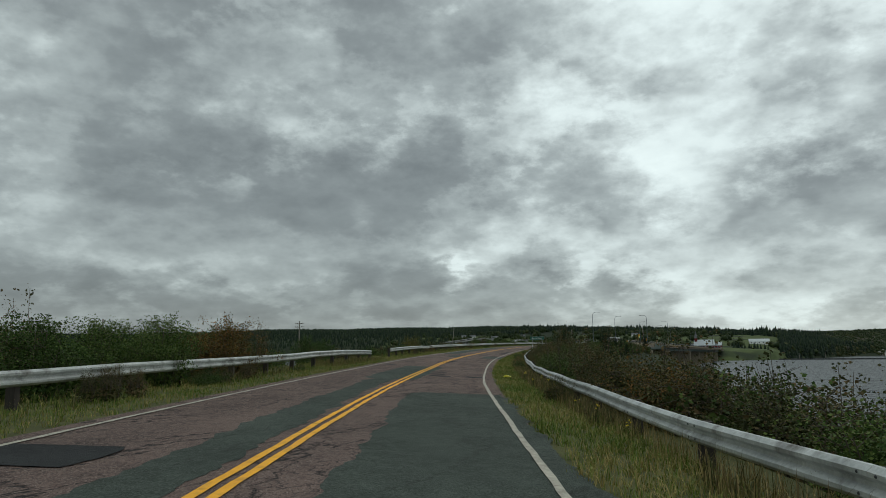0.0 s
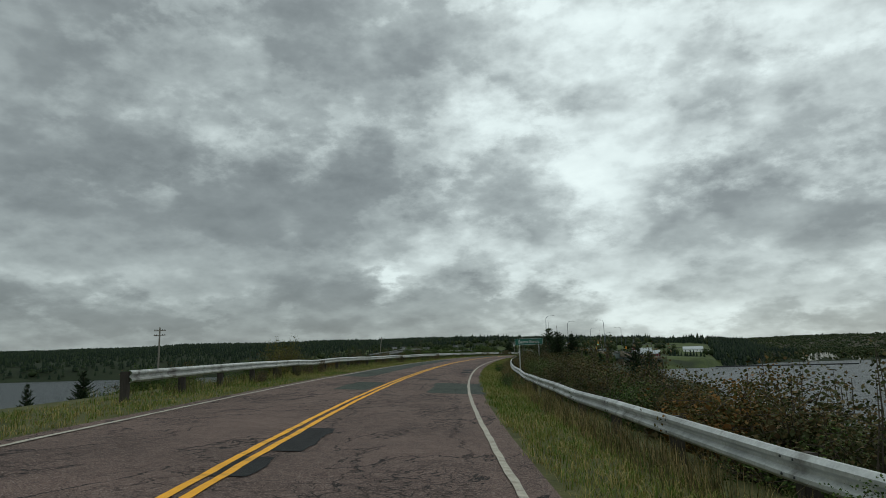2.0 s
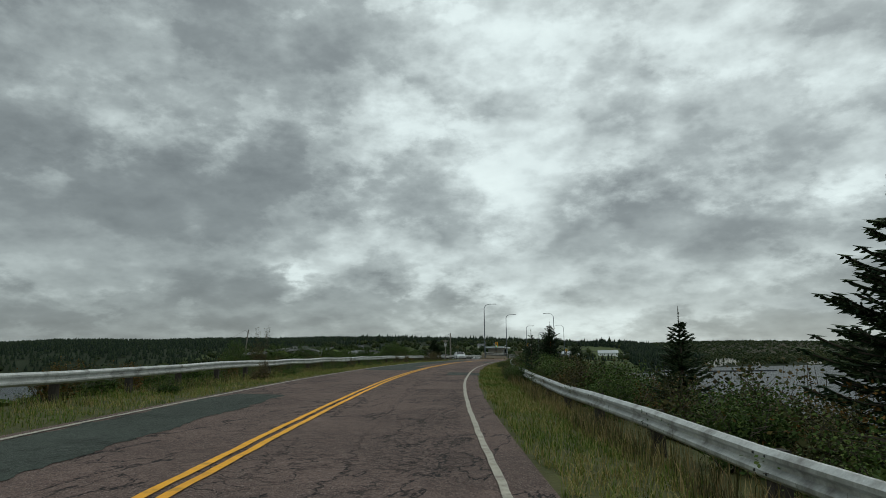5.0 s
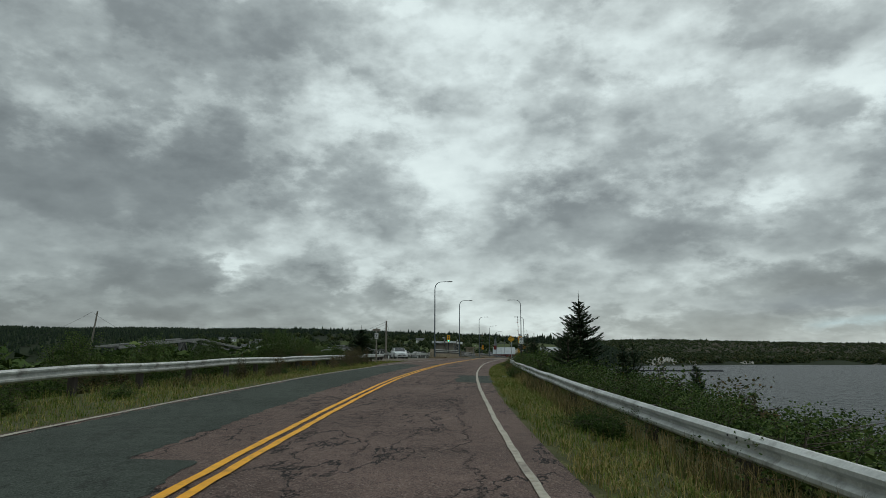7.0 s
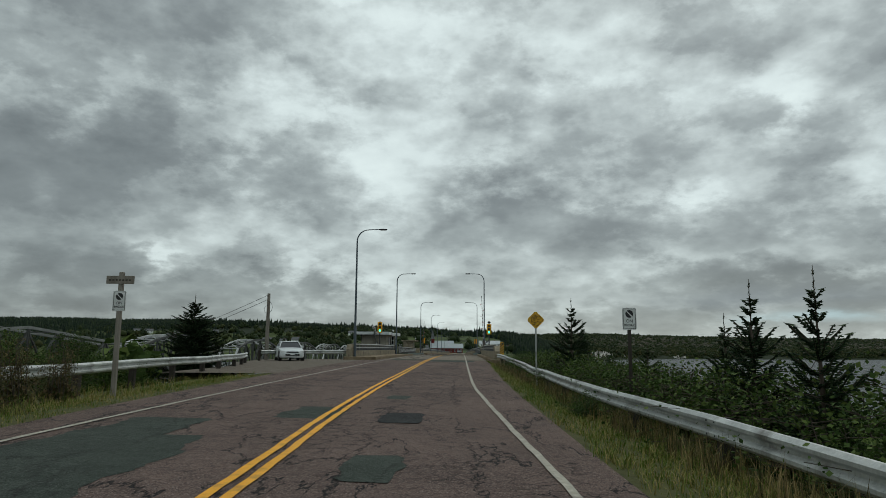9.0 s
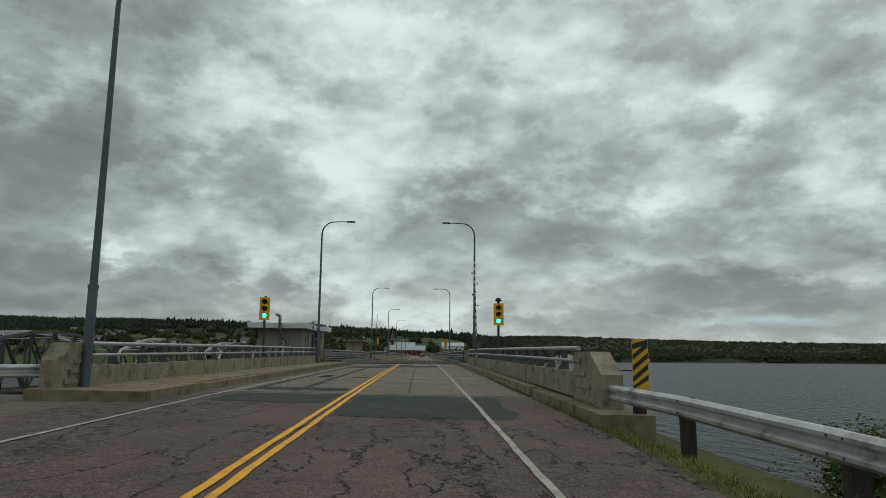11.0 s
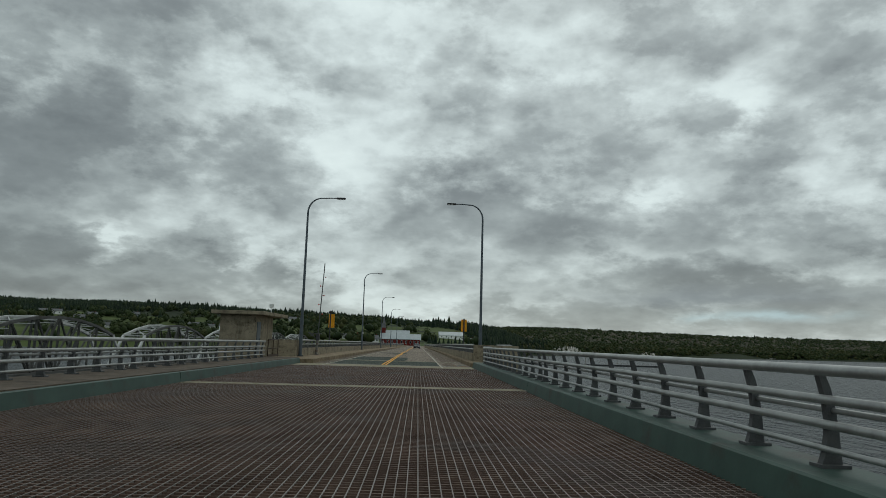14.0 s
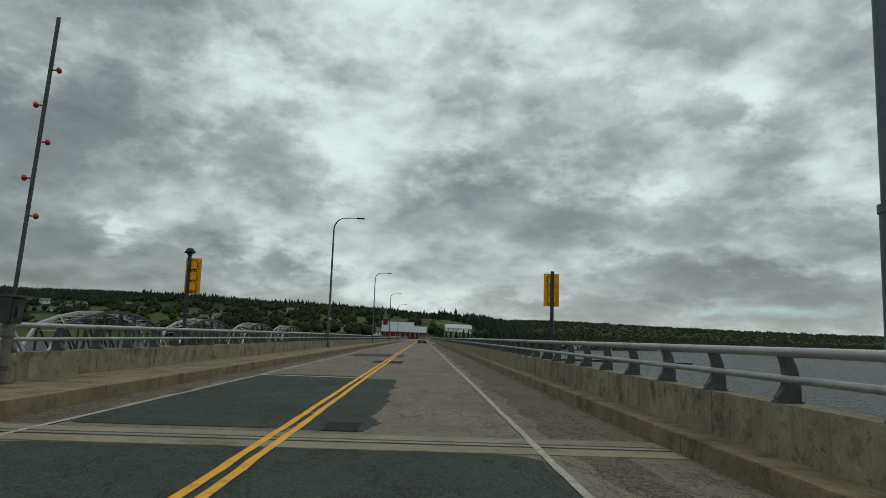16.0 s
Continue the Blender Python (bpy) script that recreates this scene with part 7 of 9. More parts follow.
def truss_span():
    r = thing("truss_span", Matrix(), "arched grey steel truss span of an old railway bridge", "truss bridge", "railway bridge spans")
    st = SPAN / PANELS
    top = [None] + [TB + 7.3 + (TT - TB - 7.3) * (1 - ((k - PANELS / 2) / (PANELS / 2 - 1)) ** 2) for k in range(1, PANELS)]
    for x in (0, -TW):
        for k in range(1, PANELS - 1):
            bm = bmesh.new()
            bar(bm, (x, k * st, top[k]), (x, (k + 1) * st, top[k + 1]), 0.5, 0.55)
            # the far chord takes the lit tone, brightness painted in
            part("top_chord", bm, M_TRUSS if x == 0 else M_TRUSSLIT, r)
        bm = bmesh.new()
        bar(bm, (x, 0.4, TB), (x, SPAN - 0.4, TB), 0.45, 0.5)
        part("bottom_chord", bm, M_TRUSS, r)
        for a, b in (((x, 0.4, TB), (x, st, top[1])), ((x, SPAN - 0.4, TB), (x, SPAN - st, top[PANELS - 1]))):
            bm = bmesh.new()
            bar(bm, a, b, 0.5, 0.55)
            part("end_post", bm, M_TRUSSLIT, r)
        for k in range(1, PANELS):
            bm = bmesh.new()
            laced(bm, (x, k * st, TB), (x, k * st, top[k]))
            part("vertical", bm, M_TRUSS, r)
        for k in range(1, PANELS - 1):
            bm = bmesh.new()
            up = k < PANELS / 2
            laced(bm, (x, (k if up else k + 1) * st, top[k if up else k + 1]), (x, (k + 1 if up else k) * st, TB), 0.28)
            if k in (3, 4):
                laced(bm, (x, (k + 1 if up else k) * st, top[k + 1 if up else k]), (x, (k if up else k + 1) * st, TB), 0.24)
            part("diagonal", bm, M_TRUSS, r)
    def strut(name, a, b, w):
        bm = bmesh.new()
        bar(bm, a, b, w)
        part(name, bm, M_TRUSSLIT, r)

    for k in range(1, PANELS):
        strut("strut", (0, k * st, top[k]), (-TW, k * st, top[k]), 0.22)
        strut("strut", (0, k * st, top[k] - 1.1), (-TW, k * st, top[k] - 1.1), 0.14)
        if k < PANELS - 1:
            strut("brace", (0, k * st, top[k]), (-TW, (k + 1) * st, top[k + 1]), 0.14)
            strut("brace", (-TW, k * st, top[k]), (0, (k + 1) * st, top[k + 1]), 0.14)
    bm = bmesh.new()
    box(bm, -TW, 0, 0.2, SPAN - 0.2, TB - 0.9, TB - 0.1)
    part("track_deck", bm, M_POSTW, r, "dark timber track deck")
    return r


TX, TY = -65.4, 122.8
sp0 = truss_span()
sp0.matrix_basis = pose(TX, TY, 0)
for k in (-2, -1, 1, 2, 3):
    copy_thing(sp0, pose(TX + k * SPAN * math.sin(radians(1)), TY + k * SPAN, 0))


def swing_span():
    """The swing span: a long truss whose top chord rises to a centre tower."""
    r = thing("swing_span", pose(TX - 2.1, TY - 2 * SPAN - 64, 0), "grey steel swing span of the railway bridge with a centre tower", "truss bridge", "railway bridge spans")
    n, st = 8, 8.0
    top = [1.7 + 2.4 * (1 - abs(k - 4) / 4) for k in range(n + 1)]
    for x in (0, -TW):
        for k in range(n):
            bm = bmesh.new()
            bar(bm, (x, k * st, top[k]), (x, (k + 1) * st, top[k + 1]), 0.4, 0.45)
            part("top_chord", bm, M_TRUSSMID, r)
            bm = bmesh.new()
            a, b = ((k, top[k]), (k + 1, TB)) if k % 2 else ((k, TB), (k + 1, top[k + 1]))
            bar(bm, (x, a[0] * st, a[1]), (x, b[0] * st, b[1]), 0.35)
            part("diagonal", bm, M_TRUSS, r)
        for k in range(n + 1):
            bm = bmesh.new()
            laced(bm, (x, k * st, TB), (x, k * st, top[k]))
            part("vertical", bm, M_TRUSS, r)
        bm = bmesh.new()
        bar(bm, (x, 0, TB), (x, n * st, TB), 0.45, 0.5)
        part("bottom_chord", bm, M_TRUSS, r)
    for k in range(n + 1):
        bm = bmesh.new()
        bar(bm, (0, k * st, top[k]), (-TW, k * st, top[k]), 0.2)
        part("cross_beam", bm, M_TRUSS, r)
    for z in (TB + 2, 3.8):
        bm = bmesh.new()
        bar(bm, (0, 4 * st, z), (-TW, 4 * st, TB + TT - z + 1.2), 0.2)
        part("sway_brace", bm, M_TRUSS, r)
    bm = bmesh.new()
    box(bm, -TW, 0, 0, n * st, TB - 0.9, TB - 0.1)
    part("track_deck", bm, M_POSTW, r)


swing_span()
for k in range(-3, 5):
    bm = bmesh.new()
    y = TY + k * SPAN - (2 if k == -3 else 0)
    prism(bm, [(-4.8, WATER_Z - 4), (4.8, WATER_Z - 4), (4.2, TB - 0.95), (-4.2, TB - 0.95)], "y", y - 1.5, y + 1.5)
    tagged(part("railway_pier", bm, M_CONC, None, at=pose(TX - TW / 2 + k * 1.08, 0, 0)), "stone pier of the railway bridge", "pier", "railway bridge piers")

# ---- buildings across the strait ----
def house(x, y, w, d, h, rise, wall, roof, label, turn=0.0, name="house", windows=2, z=None):
    z = float(land_z(x, y)) - 0.3 if z is None else z
    r = thing(name, pose(x, y, z, 0, 0, turn), label, "house", "houses on the far shore")
    bm = bmesh.new()
    prism(bm, [(-d / 2, -1.5), (d / 2, -1.5), (d / 2, h), (0, h + rise), (-d / 2, h)], "x", -w / 2, w / 2)
    wl = part("wall", bm, wall, r)
    bm = bmesh.new()
    e = 0.45
    k = rise / (d / 2)
    prism(bm, [(-d / 2 - e, h - e * k + 0.02), (0, h + rise + 0.02), (d / 2 + e, h - e * k + 0.02), (d / 2 + e, h - e * k + 0.3), (0, h + rise + 0.3), (-d / 2 - e, h - e * k + 0.3)], "x", -w / 2 - e, w / 2 + e)
    part("roof", bm, roof, r)
    n = max(1, windows)
    for i in range(n):
        cx = -w / 2 + w * (i + 0.5) / n
        bm = bmesh.new()
        box(bm, cx - 0.55, cx + 0.55, -d / 2 - 0.06, -d / 2 - 0.02, h * 0.38, h * 0.80)
        wd = part("window", bm, M_FASCIA, r)
        bm = bmesh.new()
        box(bm, cx - 0.45, cx + 0.45, -d / 2 - 0.09, -d / 2 - 0.055, h * 0.41, h * 0.77)
        part("pane", bm, M_PANE, wd)
    bm = bmesh.new()
    box(bm, w * 0.22, w * 0.22 + 0.7, 0.2, 0.9, h + rise * 0.5, h + rise + 1.0)
    part("chimney", bm, M_REDWALL, r)
    return r


WH = "white wooden house with a grey roof on the far hillside"
for x, y, w, d, h, rs, tn in ((-356, 693, 13, 8, 5.0, 3.4, 20), (-366, 686, 10, 7, 3.0, 2.0, 10), (-445, 786, 15, 8, 3.2, 2.2, 15), (-420, 770, 13, 9, 4.6, 2.6, 30), (-377, 765, 14, 8, 3.6, 2.6, 8),
                              (-183, 620, 11, 8, 4.8, 3.2, -8), (-130, 690, 14, 8, 3.8, 2.6, 5), (-58, 462, 7.5, 6, 3.2, 2.4, 8), (-52, 480, 7, 6, 2.6, 2.0, -10), (-29, 448, 6.5, 6, 3.2, 2.6, 15), (-36, 458, 5, 5, 2.6, 2.6, 80),
                              (-300, 640, 10, 7, 3.4, 2.4, 10), (-208, 660, 9, 7, 3.2, 2.4, 0)):
    house(x, y, w * 0.8, d * 0.8, h * 0.85, rs * 0.85, M_WHITEWALL, M_ROOFG, WH, tn)
for x, y, w, d, h, rs, tn, wl in ((-335, 782, 14, 8, 4.2, 3.0, 12, M_POLE), (-238, 700, 14, 8, 3.2, 2.2, -5, M_ROOFG), (-44, 464, 6.5, 6, 4.0, 1.8, 4, M_ROOFG), (-160, 560, 8, 6, 3.0, 2.0, 20, M_ROOFG)):
    house(x, y, w * 0.8, d * 0.8, h * 0.85, rs * 0.85, wl, M_ROOFG, "small grey wooden house on the far hillside", tn)


def church(y):
    r = thing("red_boat_hall", pose(0, y, 0), "long dark red hall with a white metal roof and small steeple", "building")
    z0 = -0.9

    def hall(x0, x1, eave, ridge, depth, n):
        bm = bmesh.new()
        prism(bm, [(0, z0 - 3), (depth, z0 - 3), (depth, eave), (depth / 2, ridge), (0, eave)], "x", x0, x1)
        wl = part("wall", bm, M_REDWALL, r)
        bm = bmesh.new()
        k = (ridge - eave) / (depth / 2)
        prism(bm, [(-0.6, eave - 0.6 * k), (depth / 2, ridge), (depth + 0.6, eave - 0.6 * k), (depth + 0.6, eave - 0.6 * k + 0.3), (depth / 2, ridge + 0.3), (-0.6, eave - 0.6 * k + 0.3)], "x", x0 - 0.5, x1 + 0.5)
        rf = part("roof", bm, M_ROOFW, r, "white ribbed metal roof")
        for i in range(1, int((x1 - x0) / 1.1)):
            x = x0 + i * 1.1
            bm = bmesh.new()
            bar(bm, (x, -0.6, eave - 0.6 * k + 0.33), (x, depth / 2, ridge + 0.33), 0.07)
            part("roof_seam", bm, M_ROOFW, rf)
        for i in range(n):
            x = x0 + (x1 - x0) * (i + 0.5) / n
            bm = bmesh.new()
            box(bm, x - 0.42, x + 0.42, -0.08, -0.03, eave - 3.1, eave - 1.0)
            wd = part("window", bm, M_FASCIA, r)
            bm = bmesh.new()
            box(bm, x - 0.34, x + 0.34, -0.11, -0.07, eave - 3.0, eave - 1.1)
            part("pane", bm, M_PANE, wd)

    hall(-21.6, -4.0, 4.1, 9.2, 13, 6)
    hall(-4.0, 3.3, 4.0, 6.9, 8, 3)
    bm = bmesh.new()
    box(bm, -21.4, -18.9, 4.0, 6.5, 4, 10.9, 0.02)
    part("tower", bm, M_REDWALL, r)
    bm = bmesh.new()
    for a, b in (((-21.6, 3.8), (-18.7, 6.7)),):
        lo = [bm.verts.new(v) for v in ((a[0], a[1], 10.9), (b[0], a[1], 10.9), (b[0], b[1], 10.9), (a[0], b[1], 10.9))]
        ap = bm.verts.new((-20.15, 5.25, 18.6))
        for k in range(4):
            bm.faces.new((lo[k], lo[(k + 1) % 4], ap))
        bm.faces.new(lo[::-1])
    part("spire", bm, M_ROOFG, r)


church(392)
house(32.4, 600, 22.3, 11, 3.0, 3.2, M_WHITEWALL, M_ROOFW, "long white barn with a pale metal roof in a green field", 3, "barn", 5)
house(50, 600, 9.5, 6, 2.4, 1.0, M_WHITEWALL, M_ROOFW, "low white shed beside the barn", 0, "shed", 2)

# breakwater with its posts
bm = bmesh.new()
box(bm, 45, 172, 428.5, 432.5, WATER_Z - 2, WATER_Z + 1.1, 0.2)
bw = tagged(part("breakwater", bm, M_DARK), "long low dark breakwater in the water", "breakwater")
for x in (70, 92, 118, 140):
    bm = bmesh.new()
    tube(bm, [(x, 430.5, WATER_Z + 1), (x, 430.5, WATER_Z + 6.5)], 0.16, 8)
    part("post", bm, M_WOOD, bw)

# pale cliffs and shore rocks on the far right shore
rng = np.random.default_rng(4)


def shore_point(az, eye=(7.0, -183.0)):
    a = radians(az)
    for rr in np.arange(300, 3000, 4):
        x, y = eye[0] + rr * math.sin(a), eye[1] + rr * math.cos(a)
        if float(land_z(x, y)) > WATER_Z + 0.3:
            return x, y
    return x, y


for a0, a1, hh in ((9.4, 11.9, 15), (11.9, 14.0, 8), (15.2, 17.4, 9), (23.4, 25.6, 4)):
    n = 60
    V, Fq = [], []
    for i in range(n + 1):
        x, y = shore_point(a0 + (a1 - a0) * i / n)
        env = hh * (0.55 + 0.45 * math.sin(math.pi * (i + 2) / (n + 4))) * rng.uniform(0.65, 1.05)
        for z, back in ((WATER_Z - 1, -3), (WATER_Z + 0.25 * env, -1.5 + rng.uniform(-1.5, 1.5)), (WATER_Z + 0.6 * env, 1.5 + rng.uniform(-2, 2)), (WATER_Z + env, 6 + rng.uniform(-2, 2)), (WATER_Z + env * 0.7, 22)):
            V.append((x, y + back, z))
    for i in range(n):
        for k in range(4):
            a = i * 5 + k
            Fq.append((a, a + 5, a + 6, a + 1))
    o = mesh_from("shore_cliff", V, Fq, M_CLIFF)
    tagged(o, "pale eroded cliff along the far shore", "cliff", "far shore cliffs", "structure")


# ---- far woods ----
def cone_tree():
    V, F = [], []
    for z0, z1, r in ((0.06, 0.55, 0.20), (0.30, 0.80, 0.145), (0.58, 1.0, 0.085)):
        b = len(V)
        for k in range(6):
            a = 2 * math.pi * k / 6 + z0 * 5
            V.append((r * math.cos(a), r * math.sin(a), z0 + (0.035 if k % 2 else -0.02)))
        V.append((0, 0, z1))
        for k in range(6):
            F.append((b + k, b + (k + 1) % 6, b + 6))
    return np.array(V), np.array(F)


def lump_tree(leaves=26, seed=3):
    """A small broadleaf crown: an uneven core with loose leafy sprays standing off it."""
    bm = bmesh.new()
    bmesh.ops.create_icosphere(bm, subdivisions=1, radius=0.38)
    V = np.array([v.co[:] for v in bm.verts])
    F = [[v.index for v in f.verts] for f in bm.faces]
    bm.free()
    r = 1 + 0.28 * np.sin(V[:, 0] * 17 + 1) * np.sin(V[:, 1] * 15 + 2) + 0.2 * np.sin(V[:, 2] * 23 + V[:, 0] * 9)
    V = V * r[:, None]
    V[:, 2] = V[:, 2] * 0.9 + 0.42
    gl = np.random.default_rng(seed)
    pts = list(V)
    for _ in range(leaves):
        d = gl.normal(0, 1, 3)
        d[2] = abs(d[2]) * 0.9 - 0.25
        d /= np.linalg.norm(d)
        c = d * gl.uniform(0.32, 0.52) + np.array((0, 0, 0.44))
        for _ in range(2):
            i = len(pts)
            for _ in range(3):
                pts.append(c + gl.normal(0, 0.085, 3))
            F.append([i, i + 1, i + 2])
    return np.array(pts), np.array(F)


def scatter(name, template, places, heights, widths, material, label, seed, parent=None):
    V, F = template
    g = np.random.default_rng(seed)
    n = len(places)
    a = g.uniform(0, 2 * np.pi, n)
    c, s = np.cos(a), np.sin(a)
    w = heights * widths
    X = (V[None, :, 0] * c[:, None] - V[None, :, 1] * s[:, None]) * w[:, None] + places[:, None, 0]
    Y = (V[None, :, 0] * s[:, None] + V[None, :, 1] * c[:, None]) * w[:, None] + places[:, None, 1]
    Z = V[None, :, 2] * heights[:, None] + places[:, None, 2]
    verts = np.stack([X, Y, Z], -1).reshape(-1, 3)
    faces = (F[None] + (np.arange(n) * len(V))[:, None, None]).reshape(-1, F.shape[1])
    o = arrays_mesh(name, verts, faces, material, parent)
    return tagged(o, label, "trees", kind="stuff")


g = np.random.default_rng(11)


def far_places(n, test):
    out = []
    while sum(len(o) for o in out) < n:
        az = g.uniform(-62, 40, 40000)
        rr = 260 + 2100 * g.uniform(0, 1, 40000) ** 1.0
        x, y = 20 + rr * np.sin(np.radians(az)), -120 + rr * np.cos(np.radians(az))
        z = land_z(x, y)
        d = y - np.interp(x, SHX, SHY)
        keep = test(x, y, z, d)
        out.append(np.stack([x, y, z - 0.3], -1)[keep])
    return np.concatenate(out)[:n]


def patchy(x, y, k, seed):
    return 0.5 + 0.33 * waves(x, y, k, seed)


def clearing(x, y):
    """1 on the farmed slope behind the far end of the bridge."""
    return (x > -520) & (x < 60) & (y > 250) & (y < 900)


wood = far_places(17000, lambda x, y, z, d: (d > 20) & ((x < 170) | (g.uniform(0, 1, len(x)) < 0.12)) & (z > WATER_Z + 3) & (np.abs(x) + np.abs(y - 395) > 34) & (g.uniform(0, 1, len(x)) < np.clip(np.where(clearing(x, y), (z - np.where(x < -150, 20, 18)) / 12 + (patchy(x, y, 0.013, 2.0) - 0.72) * 2.2, (z - 14) / 14 + (patchy(x, y, 0.013, 2.0) - 0.55) * 1.6), 0, 1)))
scatter("far_conifers", cone_tree(), wood, g.uniform(5.0, 9.5, len(wood)) + np.clip(patchy(wood[:, 0], wood[:, 1], 0.028, 7.0) - 0.5, 0, 1) * np.where(wood[:, 0] < -430, 5.0, 18.0) * g.uniform(0.3, 1.0, len(wood)), g.uniform(1.2, 1.9, len(wood)), M_FOREST, "dense dark conifer woods on the far hills", 1)
dark = far_places(9000, lambda x, y, z, d: (x < -430) & (d > 4))
scatter("shore_conifers", cone_tree(), dark, g.uniform(6.0, 10.5, len(dark)), g.uniform(1.4, 2.0, len(dark)), M_FOREST, "unbroken dark conifer woods down to the far shore", 13)
point = far_places(1500, lambda x, y, z, d: (x > 55) & (x < 190) & (d > 6) & (y < 960) & (y > 470))
scatter("point_conifers", cone_tree(), point, g.uniform(8, 15, len(point)), g.uniform(0.9, 1.3, len(point)), M_FOREST, "tall conifers crowding the low point", 2)
soft_ = far_places(6800, lambda x, y, z, d: (d > 8) & (z > WATER_Z + 2) & (np.abs(x + 8) + np.abs(y - 398) > 40) & ((x < -30) | (x > 60) | (y > 480)) & (g.uniform(0, 1, len(x)) < np.where(x > 150, 0.9, np.where(x < -520, 0.04, 1.0) * np.where(clearing(x, y), np.where(patchy(x, y, 0.045, 5.0) > np.where(x < -30, 0.57, 0.85), 0.9, np.where(x < -30, 0.05, 0.0)), np.clip(0.30 - (z - 10) / 60 + 0.25 * (patchy(x, y, 0.03, 5.0) - 0.5), 0.02, 1)))))
scatter("far_broadleaves", lump_tree(12), soft_, g.uniform(3.0, 10.5, len(soft_)), g.uniform(0.8, 1.5, len(soft_)), M_BROAD, "rounded green and turning broadleaf trees on the far shore", 3)
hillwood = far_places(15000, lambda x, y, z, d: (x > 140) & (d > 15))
scatter("hill_woods", lump_tree(5, 9), hillwood, g.uniform(3.5, 6.5, len(hillwood)), g.uniform(1.7, 2.7, len(hillwood)), M_AUTUMNHAZE, "olive and brown mixed woods, paled as by haze, on the hill across the water", 12)
shore = far_places(5200, lambda x, y, z, d: (x > 120) & (d > 0) & (d < 75) & (z > WATER_Z + 0.2))
scatter("shore_trees", lump_tree(10), shore, g.uniform(4.0, 8.0, len(shore)), g.uniform(0.9, 1.5, len(shore)), M_BROAD, "mixed trees growing down to the far shore", 8)
fir = np.array([(10.5, 470), (13, 476), (15, 468), (18, 474), (21, 470), (25, 477), (27, 471), (30, 475), (33, 470), (36, 478), (40, 474), (43, 470)], float)
fir = np.column_stack([fir, land_z(fir[:, 0], fir[:, 1])])
scatter("field_firs", cone_tree(), fir, g.uniform(5, 8, len(fir)), g.uniform(1.1, 1.5, len(fir)), M_FOREST, "clump of dark firs below the barn", 4)
# scrub and low trees on the left bank
lb = np.column_stack([g.uniform(-120, -18, 2600), g.uniform(-340, -82, 2600)])
sS, uU = to_road(lb[:, 0], lb[:, 1])
ok = ~((lb[:, 1] < -175) & (uU < -30)) & ~((sS < -245) & (sS > -300)) & (uU < -15) & (uU > -75) & (land_z(lb[:, 0], lb[:, 1]) > WATER_Z + 0.6)
lb = lb[ok][:700]
lbz = land_z(lb[:, 0], lb[:, 1])
ns = 190
ls, lu = g.uniform(-172, -104, ns), g.uniform(-24, -14.5, ns)
lw = np.array([P(a, b)[:2] for a, b in zip(ls, lu)])
scatter("bank_scrub", lump_tree(90, 6), np.column_stack([lw, land_z(lw[:, 0], lw[:, 1]) - 0.3]), g.uniform(1.9, 3.4, ns), g.uniform(0.9, 1.3, ns), M_LEAF_GREEN, "rounded green scrub behind the guardrail", 14)
scatter("bank_scrub", lump_tree(90, 5), np.column_stack([lb, lbz - 0.4]), g.uniform(1.3, 2.9, len(lb)), g.uniform(0.9, 1.4, len(lb)), M_LEAF_GREEN, "rounded green scrub covering the low bank", 6)


# ---- near plants ----
def leaves_mesh(rng, centres, spread, count, size, droop=0.3):
    """Small pointed leaves round the given centres."""
    c = centres[rng.integers(0, len(centres), count)] + np.clip(rng.normal(0, 1, (count, 3)), -1.3, 1.3) * spread
    d = rng.normal(0, 1, (count, 3))
    d[:, 2] = np.abs(d[:, 2]) * 0.6 - droop
    d /= np.linalg.norm(d, axis=1, keepdims=True)
    t = np.cross(d, rng.normal(0, 1, (count, 3)))
    t /= np.linalg.norm(t, axis=1, keepdims=True) + 1e-9
    L = rng.uniform(0.6, 1.25, count)[:, None] * size
    w = L * rng.uniform(0.34, 0.55, count)[:, None]
    v = np.stack([c, c + d * L * 0.45 + t * w * 0.8, c + d * L, c + d * L * 0.45 - t * w * 0.8], 1).reshape(-1, 3)
    return v, np.arange(count * 4).reshape(-1, 4)


